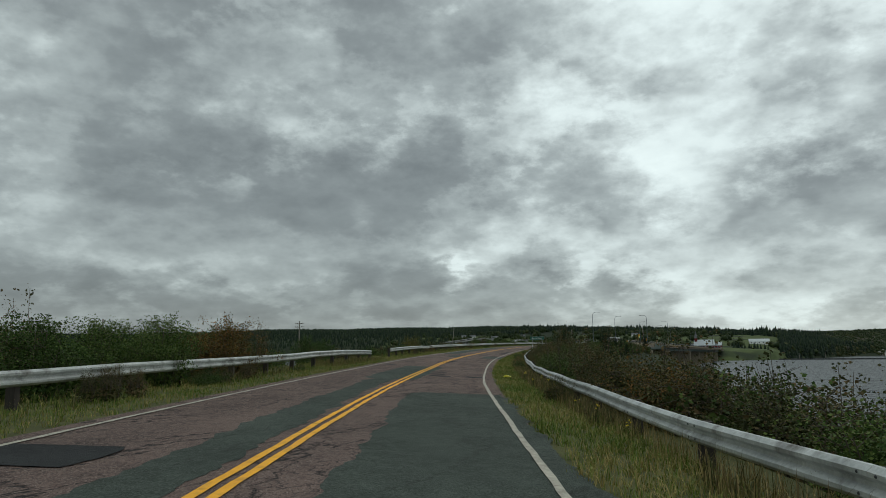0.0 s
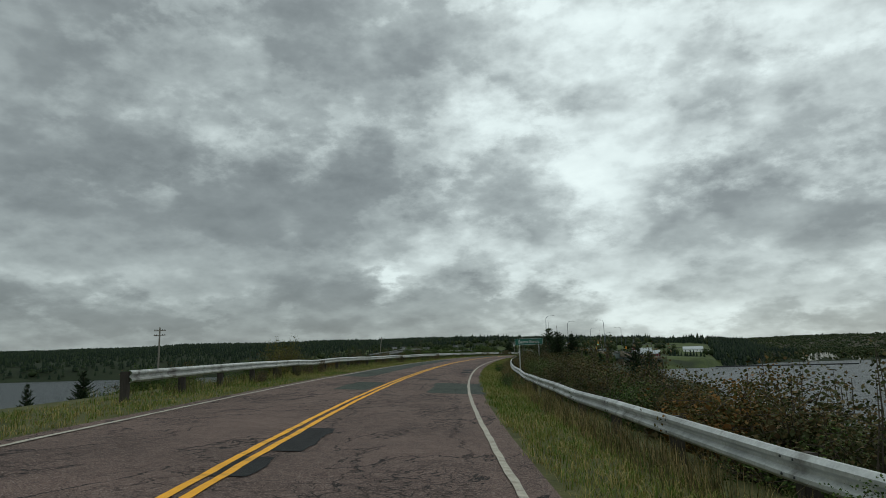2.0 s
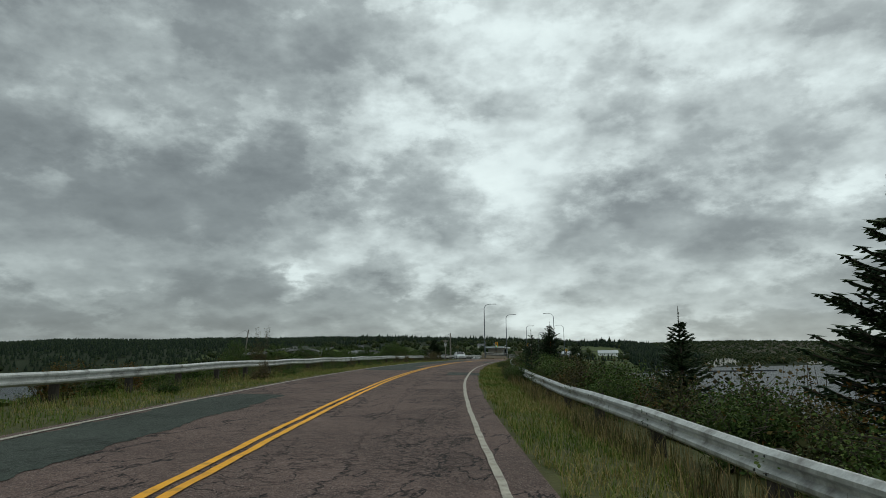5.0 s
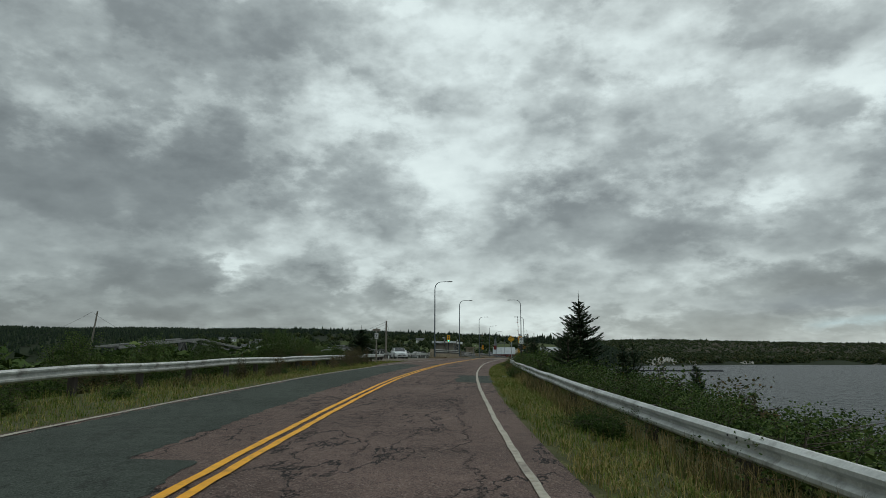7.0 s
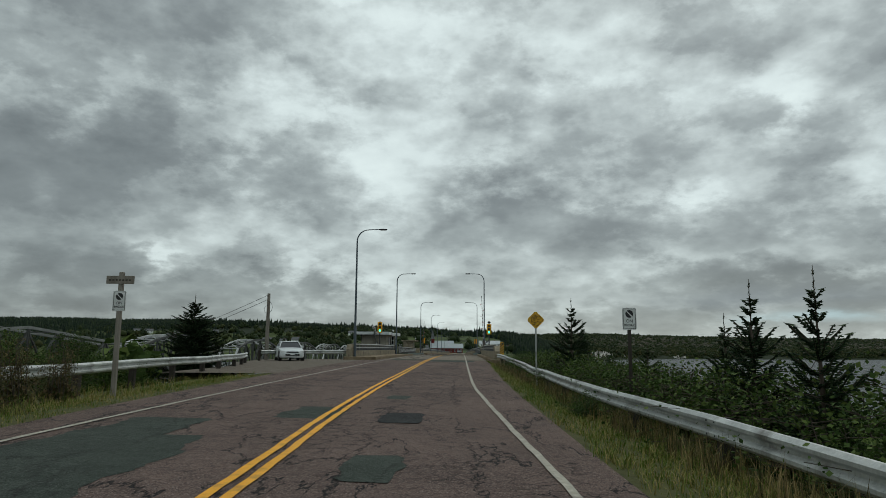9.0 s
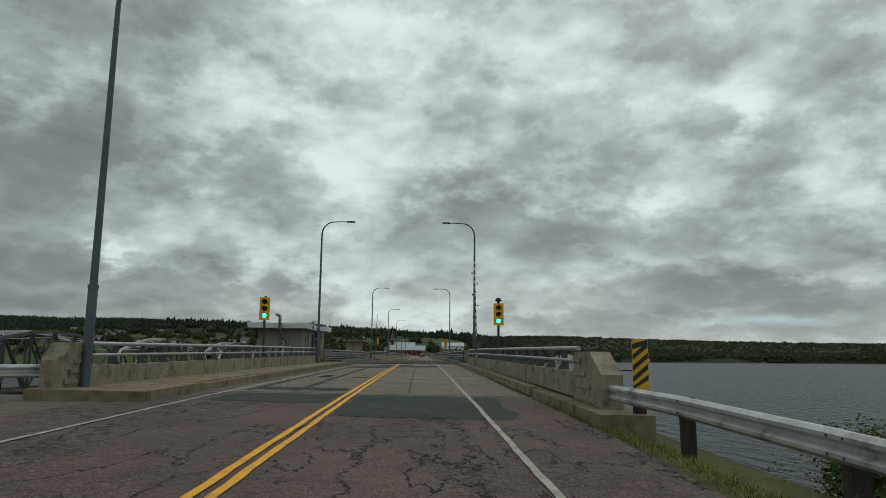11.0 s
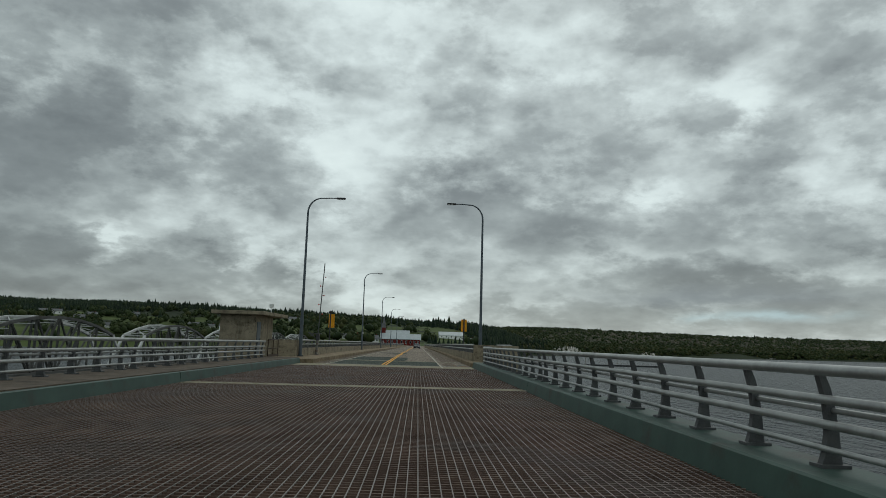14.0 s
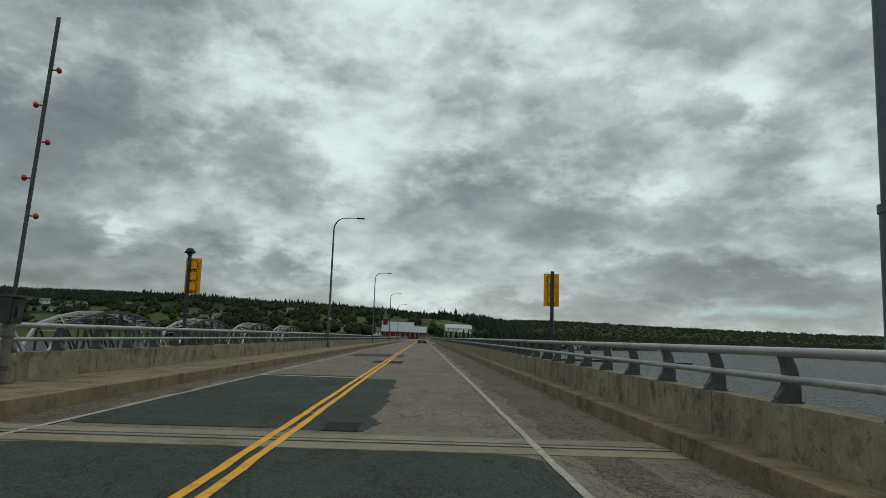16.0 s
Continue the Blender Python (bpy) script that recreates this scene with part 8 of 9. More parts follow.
def shrub(seed, h, w, leaves, leaf_size, material, label, spiky=0.0):
    rng = np.random.default_rng(seed)
    root = thing("shrub", Matrix(), label, "shrub", "roadside shrubs")
    bm = bmesh.new()
    tips = []
    for i in range(max(16, int(5.2 * w * w))):
        a, lean = rng.uniform(0, 2 * np.pi), rng.uniform(0.1, 1.0)
        top = Vector((math.cos(a) * w * lean * 0.5, math.sin(a) * w * lean * 0.5, h * rng.uniform(0.55, 1.0) * (1.08 - 0.45 * lean ** 2)))
        foot = Vector((math.cos(a) * 0.12 * w, math.sin(a) * 0.12 * w, -0.25))
        mid = foot.lerp(top, 0.55) + Vector((rng.normal(0, 0.06), rng.normal(0, 0.06), 0.08 * h))
        tube(bm, [foot, mid, top], [0.016, 0.010, 0.004], 4, False)
        for f in np.linspace(0.3, 1, 7):
            p = foot.lerp(mid, f * 2) if f < 0.5 else mid.lerp(top, f * 2 - 1)
            tips.append(p[:])
        for k in range(3):
            f = rng.uniform(0.4, 0.95)
            p = mid.lerp(top, f)
            q = p + Vector((rng.normal(0, 0.2 * min(w, 2)), rng.normal(0, 0.2 * min(w, 2)), rng.uniform(0.02, 0.2) * h))
            tube(bm, [p, q], [0.007, 0.003], 3, False)
            tips += [p.lerp(q, 0.5)[:], q[:], q[:]]
    for i in range(int(spiky)):
        a = rng.uniform(0, 2 * np.pi)
        p = Vector((math.cos(a) * w * 0.25, math.sin(a) * w * 0.25, h * 0.5))
        q = p + Vector((rng.normal(0, 0.18), rng.normal(0, 0.18), h * rng.uniform(0.55, 0.85)))
        tube(bm, [p, p.lerp(q, 0.5) + Vector((0.04, 0.03, 0)), q], [0.012, 0.008, 0.003], 4, False)
        tips += [p.lerp(q, f)[:] for f in (0.4, 0.55, 0.7, 0.8, 0.9, 1.0)]
    tagged(part("twig_mass", bm, M_BARK, root, "thin brown twigs"), kind="stuff")
    v, q = leaves_mesh(rng, np.array(tips), 0.075 + 0.012 * w, leaves, leaf_size)
    v[:, 2] = np.maximum(v[:, 2], -0.1)
    # oversized filler leaves added inside block light and view between the twigs
    n = int(190 * w * w)
    c = rng.normal(0, 1, (n, 3))
    c /= np.linalg.norm(c, axis=1, keepdims=True)
    c *= rng.uniform(0.2, 1.0, (n, 1)) ** 0.5 * np.array((0.33 * w, 0.33 * w, 0.34 * h))
    c[:, 2] += 0.36 * h
    v2, q2 = leaves_mesh(rng, c, 0.03, n, 0.13)
    q = np.concatenate([q, q2 + len(v)])
    v = np.concatenate([v, v2])
    v[:, 2] = np.maximum(v[:, 2], -0.1)
    tagged(arrays_mesh("leaf_mass", v, q, material, root), kind="stuff")
    return root


SHRUBS = [shrub(1, 1.35, 1.9, 3300, 0.050, M_LEAF_OLIVE, "brownish olive roadside shrub with small leaves"),
          shrub(2, 1.2, 1.8, 3500, 0.047, M_LEAF_GREEN, "dense dark green roadside shrub"),
          shrub(3, 1.6, 1.6, 2800, 0.050, M_LEAF_OLIVE, "ragged olive shrub with upright shoots", 6),
          shrub(4, 0.95, 2.0, 3500, 0.044, M_LEAF_GREEN, "low spreading dark green shrub"),
          shrub(5, 1.3, 1.7, 3000, 0.050, M_LEAF_TURN, "shrub with leaves turning rusty brown"),
          shrub(6, 1.5, 1.5, 2300, 0.048, M_LEAF_OLIVE, "tall open shrub with long leafy shoots", 9),
          shrub(7, 2.5, 3.2, 13500, 0.064, M_LEAF_GREEN, "large dense green bush behind the guardrail"),
          shrub(8, 2.6, 3.4, 13500, 0.064, M_LEAF_TURN, "large rounded bush turning autumn brown"),
          shrub(9, 2.0, 1.9, 4200, 0.055, M_LEAF_YELLOW, "open yellow-green bush with upright shoots behind the guardrail", 8),
          shrub(10, 1.15, 1.3, 2600, 0.040, M_WEED, "clump of tall brown weeds in front of the guardrail", 14)]
used = set()


def plant(kind, x, y, z, turn, size, tall=1.0):
    m = pose(x, y, z, 0, 0, turn) @ Matrix.Diagonal((size, size, size * tall, 1))
    if kind not in used:
        used.add(kind)
        SHRUBS[kind].matrix_basis = m
    else:
        o = copy_thing(SHRUBS[kind], pose(0, 0, 0))
        o.matrix_basis = m


heap = {}


def mass(kind, x, y, z, turn, size):
    heap.setdefault(kind, []).append((x, y, z, radians(turn), size))


def heap_up():
    """The shrubs farther down the banks, joined by kind."""
    for kind, rows in heap.items():
        for child, label in zip(SHRUBS[kind].children, ("thin twigs of the shrubs down the bank", "leafy shrubs covering the bank below the road")):
            me = child.data
            V = np.empty(len(me.vertices) * 3)
            me.vertices.foreach_get("co", V)
            V = V.reshape(-1, 3)
            F = np.array([p.vertices[:] for p in me.polygons])
            if child.name.startswith("leaf"):
                # fewer and larger leaves down the bank
                V = V.reshape(-1, 4, 3)[::3]
                V = (V.mean(1, keepdims=True) + (V - V.mean(1, keepdims=True)) * 1.3).reshape(-1, 3)
                F = np.arange(len(V)).reshape(-1, 4)
            else:
                F = F[::2]
            out = []
            for x, y, z, a, k in rows:
                c, s_ = math.cos(a), math.sin(a)
                out.append(np.column_stack([(V[:, 0] * c - V[:, 1] * s_) * k + x, (V[:, 0] * s_ + V[:, 1] * c) * k + y, V[:, 2] * k + z]))
            Q = (F[None] + (np.arange(len(rows)) * len(V))[:, None, None]).reshape(-1, F.shape[1])
            tagged(arrays_mesh("bank_shrubs", np.concatenate(out), Q, me.materials[0]), label, "shrubs", kind="stuff")


def ground_h(s, u):
    """Ground height over the road's own level, on the verges and banks."""
    if u > 0:
        return float(np.interp(u, (3.7, 5.4, 7.0, 10.5, 14, 30), (-0.03, -0.12, -0.35, -1.7, -2.8, -7.2)))
    return float(np.interp(-u, (3.6, 6.4, 8.6, 13.0, 24, 40), (-0.02, -0.14, -0.35, -1.3, -3.2, -4.6)))


rs = random.Random(21)
s = -346.0
while s < -92:
    # right bank: tall brown-olive scrub at first, lower and greener towards the bridge
    late = min(1.0, max(0.0, (s + 245) / 60))
    wild = -203 < s < -180
    for row, (u0, u1) in enumerate(((5.85, 6.8) if wild else (6.9, 7.9) if s < -236 else (6.4, 7.6), (8.0, 10.2), (10.2, 13.2))):
        if row == 0 and rs.random() < 0.15:
            continue
        u = rs.uniform(u0, u1)
        kind = rs.choices((0, 1, 2, 3, 4, 5), (5 - 4.4 * late, 2 + 3 * late, 1.2 - 0.9 * late, 1.0 + 4.5 * late, 1.6 - 1.3 * late, 0.3 - 0.2 * late))[0]
        size = rs.uniform(0.8, 1.1) * (1.22 - 0.12 * late, 1.5, 1.8 + 0.1 * late)[row] * (1.0 - 0.10 * late) 
        ss = s + rs.uniform(-0.7, 0.7)
        p = P(ss, u, ground_h(ss, u))
        (plant if row == 0 else mass)(kind, p.x, p.y, p.z - 0.05, rs.uniform(0, 360), size)
    s += 1.6 - 0.1 * late
s = -346.0
while s < -116:
    for row, (u0, u1) in enumerate(((-8.0, -9.4), (-10.0, -13.5))):
        if rs.random() < (0.25 if row == 0 else 0.1) or -279 < s < -258:
            continue
        u = rs.uniform(u1, u0)
        if s > -200:
            u -= 0.5
        kind = rs.choices((0, 1, 2, 3, 4), (2.5, 4, 1, 2, 1.2))[0]
        ss = s + rs.uniform(-0.8, 0.8)
        p = P(ss, u, ground_h(ss, u))
        (plant if row == 0 else mass)(kind, p.x, p.y, p.z - 0.05, rs.uniform(0, 360), rs.uniform(0.75, 1.05) * (0.9 if row == 0 else 1.15))
    s += 2.5
s = -152.0
while s < -97:
    for u0, u1, k in ((6.3, 7.0, 1.15), (7.2, 8.4, 1.4)):
        u, ss = rs.uniform(u0, u1), s + rs.uniform(-0.5, 0.5)
        p = P(ss, u, ground_h(ss, u))
        mass(rs.choice((1, 3, 3)), p.x, p.y, p.z - 0.05, rs.uniform(0, 360), k * rs.uniform(0.85, 1.1))
    s += 1.2
heap_up()
# single bushes that stand out
for kind, x, y, top, wide in ((2, 38.2, -276.9, -1.95, 1.0), (0, 38.9, -278.0, -2.15, 1.2), (0, 39.9, -280.5, -2.25, 1.2), (4, 38.0, -275.4, -2.2, 1.2), (2, 37.4, -275.2, -2.2, 1.0), (7, 29.9, -297.6, -1.5, 1.0), (6, 31.6, -304.6, -2.1, 0.9), (6, 29.6, -302.0, -2.0, 1.0), (6, 28.0, -299.4, -1.9, 0.9), (6, 26.8, -295.4, -2.0, 0.9), (6, 33.6, -307.8, -2.2, 0.9), (6, 27.0, -303.5, -1.8, 1.1), (6, 24.5, -299.0, -1.8, 1.1), (6, 25.2, -292.0, -2.3, 0.8), (2, 30.6, -306.5, -1.75, 1.2), (6, 33.2, -303.5, -2.0, 0.8), (6, 27.5, -297.5, -2.1, 0.9), (6, 22.5, -288.0, -2.6, 0.8),
                              (6, 12.0, -294.1, -1.5, 1.2), (6, 15.5, -297.5, -1.7, 1.1), (6, -11.2, -129.5, 1.5, 0.95), (6, -11.4, -132.6, 1.8, 0.95), (6, -11.0, -136.0, 1.65, 0.95), (6, -11.6, -126.0, 1.3, 0.95),
                              (6, -11.4, -122.0, 1.0, 0.9), (6, -11.6, -117.5, 0.95, 0.9), (2, -10.0, -174.0, 1.2, 1.2), (6, -11.2, -175.6, 0.65, 0.85), (6, -11.2, -168.5, 0.6, 0.85), (6, -11.4, -162.5, 0.7, 0.9), (6, -11.2, -157.0, 0.7, 0.9),
                              (6, -11.4, -151.0, 0.7, 0.9), (6, -11.2, -145.0, 0.85, 0.9), (8, 9.8, -244.7, -0.95, 1.0), (8, 10.4, -246.4, -1.3, 1.0), (8, 9.2, -243.0, -1.2, 0.9), (6, 13.4, -259.9, -2.4, 0.6), (1, 13.6, -258.2, -2.5, 1.1), (6, 12.2, -256.6, -2.5, 0.6), (6, 18.8, -277.4, -1.75, 0.8), (6, 17.6, -274.8, -2.15, 0.7), (6, 16.8, -272.2, -1.9, 0.7), (0, 17.6, -271.0, -2.5, 1.1), (6, 24.4, -292.0, -1.95, 0.8), (1, 23.6, -288.9, -2.3, 1.4), (5, 27.13, -292.2, -1.85, 0.85), (5, 28.0, -294.6, -2.2, 0.85), (0, 26.9, -294.6, -2.4, 1.0), (6, 38.3, -277.2, -2.7, 0.72), (6, 39.2, -280.1, -2.65, 0.72), (7, 37.2, -274.4, -2.8, 0.66), (9, -5.6, -134.2, 0.1, 0.9), (9, -5.9, -132.6, 0.2, 1.0), (9, -6.2, -131.0, 0.25, 1.0), (9, -6.3, -129.6, 0.3, 0.9), (9, -6.5, -128.3, 0.35, 0.9), (9, -5.5, -136.0, 0.0, 0.9), (9, -6.1, -127.2, 0.3, 0.8), (9, -5.8, -130.2, 0.0, 0.8), 
                              (0, 27.5, -243.0, -2.2, 1.1), (1, -14.0, -110.0, 0.3, 1.5), (1, -15.5, -103.0, 0.3, 1.5)):
    h = (1.35, 1.2, 1.6, 0.95, 1.3, 1.5, 2.5, 2.6, 2.0, 1.15)[kind]
    zb = float(land_z(x, y)) - 0.1
    plant(kind, x, y, zb, rs.uniform(0, 360), wide, max(0.4, min(3.2, 0.9 * (top - zb) / (h * wide))))
# low weeds along the foot of the opposite rail
for i in range(46):
    ss = rs.choice((rs.uniform(-312, -279), rs.uniform(-262, -138), rs.uniform(-200, -138)))
    u = rs.uniform(-5.9, -5.1)
    p = P(ss, u, ground_h(ss, u))
    plant(rs.choice((9, 9, 3)), p.x, p.y, p.z - 0.05, rs.uniform(0, 360), rs.uniform(0.35, 0.6))
# growth leaning out under the rail
for ss, u, kind, size in ((-128.5, 5.0, 3, 0.45), (-127.6, 5.15, 3, 0.5), (-150.5, 5.0, 1, 0.5), (-171.5, 4.9, 3, 0.5), (-172.6, 5.0, 1, 0.45), (-255.0, 4.9, 1, 0.5), (-256.5, 5.1, 3, 0.5), (-281.5, 5.3, 1, 0.55), (-307.5, 5.0, 0, 0.5), (-193.5, 5.2, 1, 0.6), (-195.2, 5.3, 1, 0.65), (-238.2, 4.85, 1, 0.5)):
    p = P(ss, u, ground_h(ss, u))
    plant(kind, p.x, p.y, p.z - 0.03, rs.uniform(0, 360), size)


# ---- spruces ----
def spruce(seed, h, r, whorls, arms, sparse, label, young=False):
    """A spruce: whorls of drooping, upturned branches with flat sprays of needles."""
    rng = np.random.default_rng(seed)
    root = thing("spruce", Matrix(), label, "spruce tree", "spruces by the road")
    bm = bmesh.new()
    tube(bm, [(0, 0, -0.4), (0.02, 0, h * 0.5), (0, 0, h * 0.85), (0, 0, h * 1.03)], [0.020 * h, 0.012 * h, 0.012, 0.006], 8)
    part("trunk", bm, M_BARK, root)
    bm = bmesh.new()
    V = []
    for i in range(whorls):
        f = i / (whorls - 1)
        long = rng.choice((0.72, 0.9, 1.0, 1.15))
        for k in range(max(4, int(arms * (1.15 - 0.6 * f)))):
            a = rng.uniform(0, 2 * np.pi)
            fz = min(0.985, max(0.0, f + rng.uniform(-0.3, 0.3) * (0.35 if young else 1.0) / whorls))
            z = h * (0.03 + 0.87 * fz)
            ln = (r * (1 - fz) ** (0.95 if young else 0.72) + 0.09) * rng.uniform(0.7, 1.1) * long
            rise = (0.12 + 0.75 * f if young else -0.10 + 0.70 * f) * ln
            n = max(4, int(ln / 0.055))
            pts = []
            for j in range(n + 1):
                t = j / n
                pts.append(np.array((math.cos(a) * ln * t, math.sin(a) * ln * t, z + rise * t - 0.16 * ln * math.sin(math.pi * t * 0.8) * (1 - f) + 0.10 * ln * t ** 3)))
            tube(bm, [Vector(p) for p in pts[:: max(1, n // 3)]], 0.012, 3, False)
            side = np.array((-math.sin(a), math.cos(a), 0.0))
            out = np.array((math.cos(a), math.sin(a), 0.0))
            for j in range(1, n + 1):
                if rng.random() < sparse:
                    continue
                t = j / n
                tw = (0.08 + (0.24 if young else 0.30) * ln * (1 - t) ** 0.8) * rng.uniform(0.7, 1.2)
                for sg in (-1, 1):
                    d = side * sg * 0.85 + out * 0.65 + np.array((0, 0, rng.uniform(-0.15, 0.35) if young else rng.uniform(-0.5, 0.5)))
                    d /= np.linalg.norm(d)
                    p = pts[j]
                    for lift in (0.014, -0.016):
                        wv = np.cross(d, (0, 0, 1.0)) * 0.014 + np.array((0, 0, lift))
                        V += [p, p + d * tw * 0.45 + wv, p + d * tw, p + d * tw * 0.45 - wv]
            # the branch itself is brushed with needles
            for pa, pb in zip(pts, pts[1:]):
                for wv in (side * 0.022, np.array((0, 0, 0.022))):
                    V += [pa - wv, pb - wv, pb + wv, pa + wv]
            V += [pts[-1] - out * 0.12, pts[-1] + side * 0.03, pts[-1] + out * 0.10 + np.array((0, 0, 0.04)), pts[-1] - side * 0.03]
    # the leader, set with short needles
    for k in range(34):
        a, zz = rng.uniform(0, 2 * np.pi), h * rng.uniform(0.84, 1.0)
        d = np.array((math.cos(a) * 0.6, math.sin(a) * 0.6, 0.8)) * 0.07
        w = np.array((-math.sin(a), math.cos(a), 0)) * 0.012
        p = np.array((0, 0, zz))
        V += [p, p + d * 0.5 + w, p + d, p + d * 0.5 - w]
    tagged(part("branch_mass", bm, M_BARK, root), kind="stuff")
    V = np.array(V)
    tagged(arrays_mesh("needle_mass", V, np.arange(len(V)).reshape(-1, 4), M_NEEDLE, root), kind="stuff")
    return root


SPRUCES = [spruce(1, 5.0, 1.75, 29, 12, 0.02, "tall dark green spruce with uneven drooping branches"),
           spruce(2, 4.0, 1.3, 17, 10, 0.02, "young open spruce with upturned branches", True),
           spruce(3, 4.4, 1.2, 28, 11, 0.02, "narrow dense dark spruce tree")]
sh = (5.0, 4.0, 4.4)
used_s = set()
for kind, x, y, top, fat in ((0, 10.48, -141.2, 3.65, 1.18), (1, 9.1, -153.3, 1.25, 1.3), (1, 13.0, -141.0, 0.85, 1.1), (1, 13.9, -139.0, 1.0, 0.9), (1, 7.89, -131.1, 1.55, 1.0), (1, 7.8, -133.4, 1.5, 0.85), (1, 8.5, -128.3, 1.15, 1.1),
                             (2, 16.4, -144.5, -0.3, 1.1), (1, 7.29, -116.0, 2.4, 1.1), (1, 11.25, -112.0, 0.9, 1.3), (0, 12.1, -91.0, 2.6, 0.75), (2, 9.6, -112.0, 0.55, 1.0), (2, 19.9, -212.0, 1.35, 1.25), (2, 23.4, -226.1, 0.3, 1.3), (0, 29.5, -227.1, -0.75, 1.0), (0, 30.6, -229.3, -1.6, 0.9),
                             (1, 12.9, -194.6, 0.1, 0.95), (1, 14.6, -190.0, -0.9, 1.0), (1, 15.5, -181.0, -0.9, 1.0), (0, -12.06, -104.6, 3.5, 1.5), (2, 17.5, -205.5, 0.0, 1.2), (2, 22.0, -217.5, 0.2, 1.2), (2, 7.0, -259.8, -2.75, 0.8), (0, 5.0, -255.1, -2.2, 0.95)):
    zb = float(land_z(x, y)) - 0.1
    k = (top - zb) / sh[kind]
    m = pose(x, y, zb, 0, 0, rs.uniform(0, 360)) @ Matrix.Diagonal((k * fat * 0.95, k * fat * 0.95, k, 1))
    if kind not in used_s:
        used_s.add(kind)
        SPRUCES[kind].matrix_basis = m
    else:
        o = copy_thing(SPRUCES[kind], pose(0, 0, 0))
        o.matrix_basis = m


# ---- verge grass ----
def blades(name, places, h0, h1, w, lean, per, material, label, seed):
    """Tufts of bent grass blades, each of three points on a side."""
    g = np.random.default_rng(seed)
    n = len(places) * per
    base = np.repeat(places, per, 0) + np.column_stack([g.normal(0, 0.05, n), g.normal(0, 0.05, n), np.zeros(n)])
    a = g.uniform(0, 2 * np.pi, n)
    h = g.uniform(h0, h1, n)
    b = g.uniform(0.1, 1.0, n) * lean * h
    dx, dy = np.cos(a), np.sin(a)
    wx, wy = -dy * w * 0.5, dx * w * 0.5
    mid = base + np.column_stack([dx * b * 0.35, dy * b * 0.35, h * 0.6])
    tip = base + np.column_stack([dx * b, dy * b, h * (1 - 0.25 * b / h)])
    side = np.column_stack([wx, wy, np.zeros(n)])
    v = np.stack([base - side, base + side, mid + side * 0.7, mid - side * 0.7, tip], 1).reshape(-1, 3)
    i = np.arange(n)[:, None] * 5
    q = i + np.array([[0, 1, 2, 3]])
    t = i + np.array([[3, 2, 4, 4]])
    faces = [tuple(r) for r in q] + [tuple(r[:3]) for r in t]
    me = bpy.data.meshes.new(name)
    me.from_pydata(v.tolist(), [], faces)
    me.materials.append(material)
    return tagged(new(name, me), label, "grass", kind="stuff")


def strew(n, s0, s1, u0, u1, seed, skip=None):
    g = np.random.default_rng(seed)
    out = []
    for _ in range(n):
        s, f = g.uniform(s0, s1), g.uniform(0, 1)
        lo, hi = (u0(s) if callable(u0) else u0), (u1(s) if callable(u1) else u1)
        if skip and skip(s):
            continue
        u = lo + (hi - lo) * f
        out.append(P(s, u, ground_h(s, u) - 0.02)[:])
    return np.array(out)


blades("verge_grass", strew(26000, -345, -90, lambda s: edge_r(s) + 0.10 + 0.12 * math.sin(s * 1.7) * math.sin(s * 0.37), 5.6, 1), 0.05, 0.22, 0.011, 1.15, 8, M_GRASS, "short green and straw grass beside the road", 1)
blades("verge_grass", strew(18000, -345, -114, lambda s: edge_l(s) - 0.05, -6.6, 2), 0.04, 0.19, 0.011, 1.15, 8, M_GRASS, "short green and straw grass beside the road", 2)
blades("tall_grass", strew(4200, -345, -96, 4.95, 6.0, 3), 0.22, 0.52, 0.009, 0.6, 6, M_STRAW, "tall dry grass round the guardrail posts", 3)
blades("tall_grass", strew(3600, -345, -116, -5.2, -8.4, 4, lambda s: -279 < s < -266), 0.18, 0.42, 0.009, 1.0, 6, M_GRASS, "tall green and straw grass round the guardrail posts", 4)
blades("dry_weeds", strew(4200, -345, -127, -5.0, -7.0, 14, lambda s: -279 < s < -266 or math.sin(s * 0.8) + math.sin(s * 0.31 + 1) + 0.8 * math.sin(s * 2.3) < 0.1), 0.15, 0.5, 0.010, 1.3, 6, M_WEED, "dark brown dried weeds in front of the guardrail", 14)
blades("tall_grass", strew(500, -290, -276, -4.6, -6.5, 9), 0.2, 0.5, 0.009, 0.8, 7, M_STRAW, "tall dry grass at the gap in the guardrail", 9)
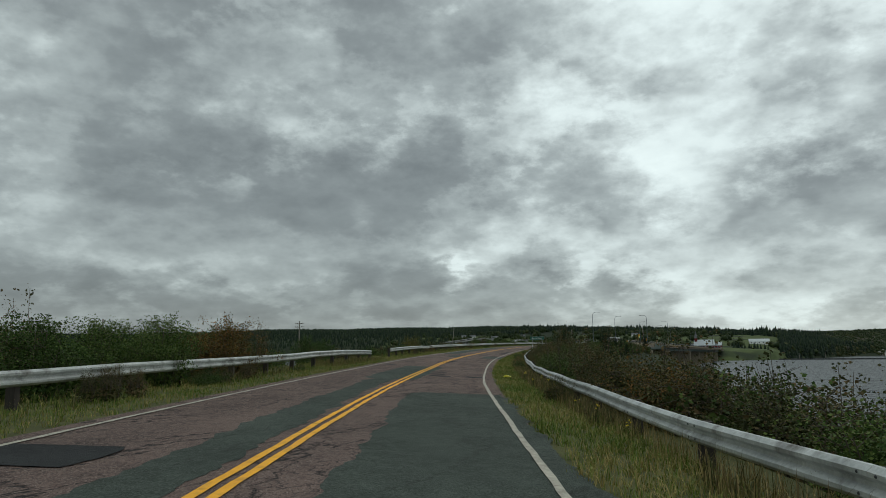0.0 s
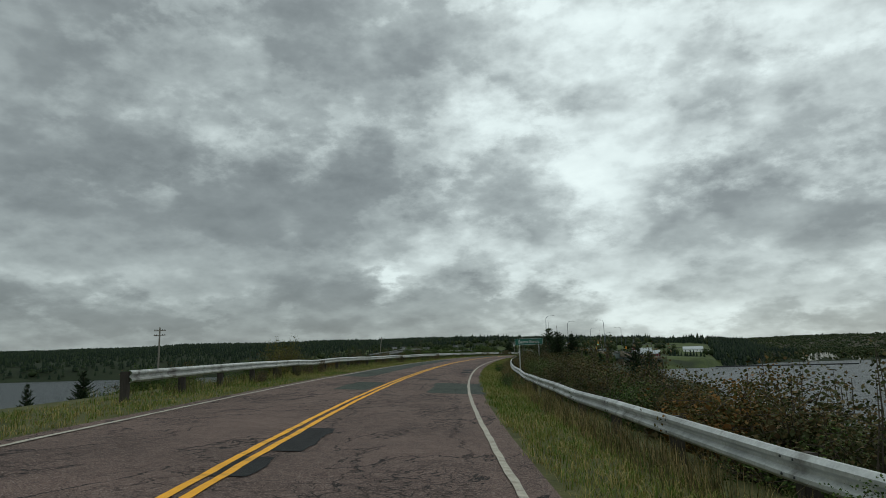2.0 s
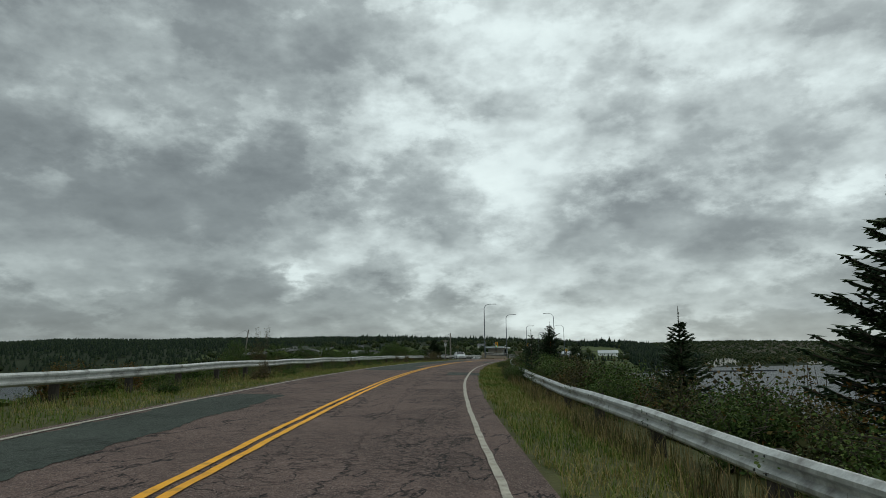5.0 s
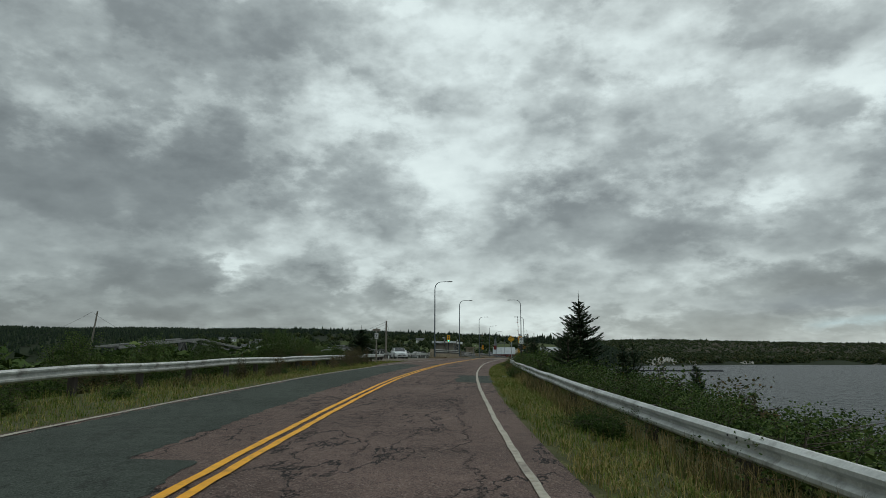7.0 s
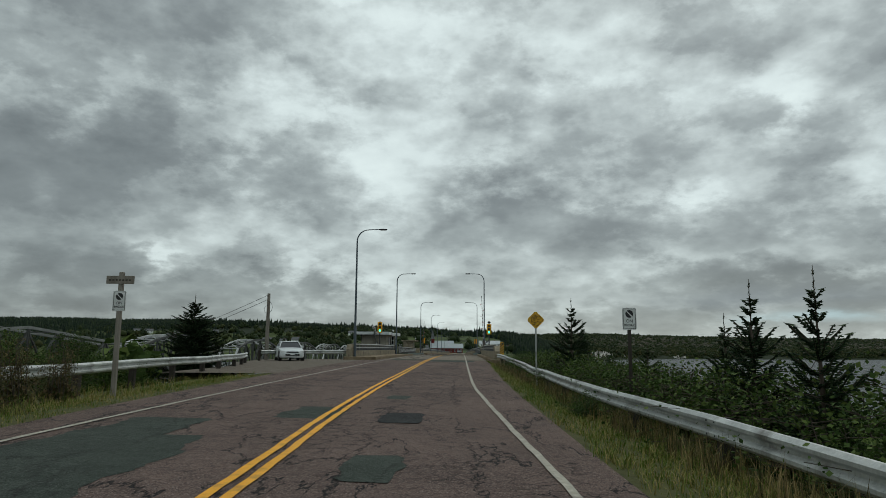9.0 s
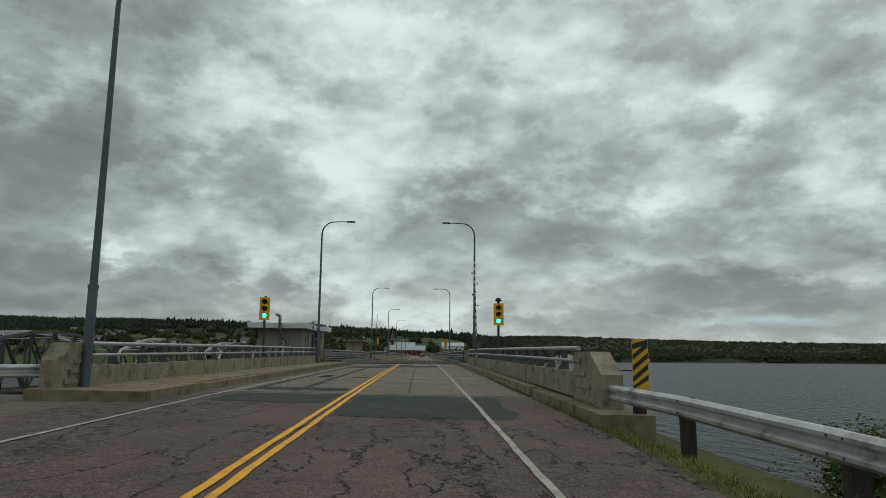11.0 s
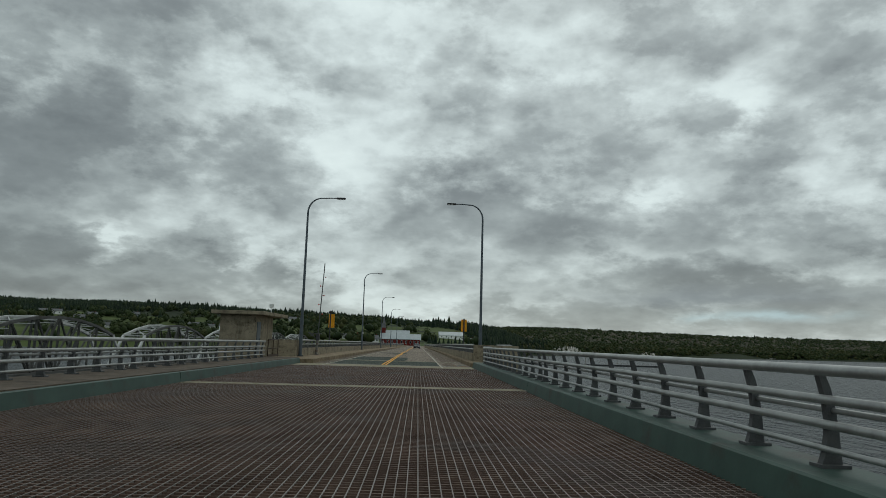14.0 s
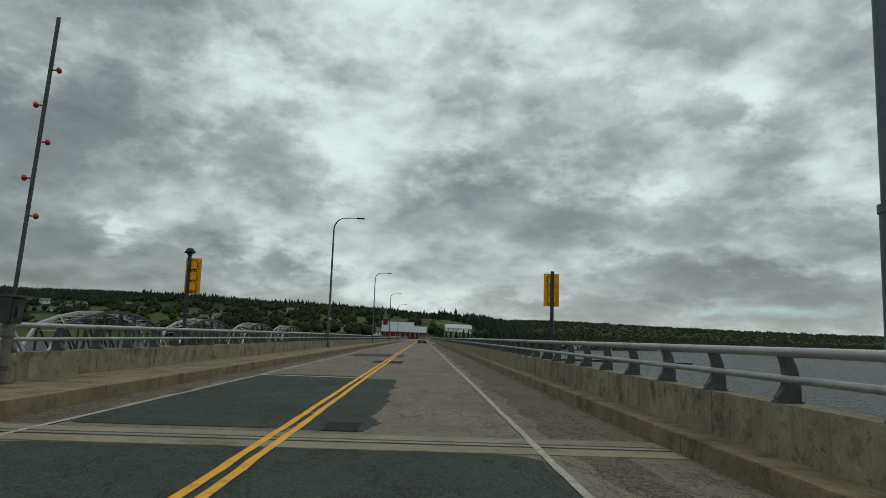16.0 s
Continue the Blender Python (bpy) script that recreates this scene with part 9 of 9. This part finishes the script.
blades("tall_grass", strew(260, -92, -84, 5.0, 5.3, 8), 0.08, 0.3, 0.009, 0.7, 5, M_GRASS, "weeds growing at the kerb", 8)
blades("dry_weeds", strew(3600, -345, -96, 4.95, 5.55, 15, lambda s: math.sin(s * 0.7) + math.sin(s * 0.23 + 2) + 0.7 * math.sin(s * 2.1) < -0.2), 0.2, 0.6, 0.012, 0.7, 6, M_WEED, "dark brown and green weeds under the guardrail", 15)
# yellow wild flowers and a scrap of litter
M_PETAL = plain("yellow_petals", (0.75, 0.55, 0.02), 0.6)
M_LITTER = plain("yellow_litter", (0.8, 0.72, 0.04), 0.4)
g = np.random.default_rng(77)
for i in range(12):
    s, u = g.uniform(-322, -300), g.uniform(4.6, 5.9)
    p = P(s, u, ground_h(s, u))
    r = thing("wild_flower", pose(p.x, p.y, p.z), "yellow wild flower on a thin green stalk", "flower", "yellow verge flowers")
    hh = g.uniform(0.3, 0.6)
    bm = bmesh.new()
    tube(bm, [(0, 0, -0.05), (0.02, 0.01, hh)], 0.004, 4)
    part("stalk", bm, M_LEAF_GREEN, r)
    bm = bmesh.new()
    for k in range(5):
        bmesh.ops.create_icosphere(bm, subdivisions=1, radius=0.013, matrix=pose(0.02 + g.normal(0, 0.025), 0.01 + g.normal(0, 0.025), hh + g.normal(0, 0.02)))
    part("blossom", bm, M_PETAL, r)
bm = bmesh.new()
p = P(-294.6, 4.25, 0.06)
prism(bm, [(-0.17, -0.04), (-0.05, 0.05), (0.10, 0.035), (0.19, -0.02), (0.02, -0.045)], "y", -0.06, 0.06)
tagged(part("litter", bm, M_LITTER, None, at=pose(p.x, p.y, p.z, 8, 4, 20)), "crumpled bright yellow litter in the grass", "litter")
bm = bmesh.new()
p = P(-150.6, 4.5, 0.0)
prism(bm, [(-0.12, -0.02), (0.0, 0.03), (0.13, 0.01), (0.1, -0.03)], "y", -0.05, 0.05)
tagged(part("litter", bm, M_SIGNW, None, at=pose(p.x, p.y, p.z, 0, 6, 10)), "scrap of white litter on the verge", "litter")
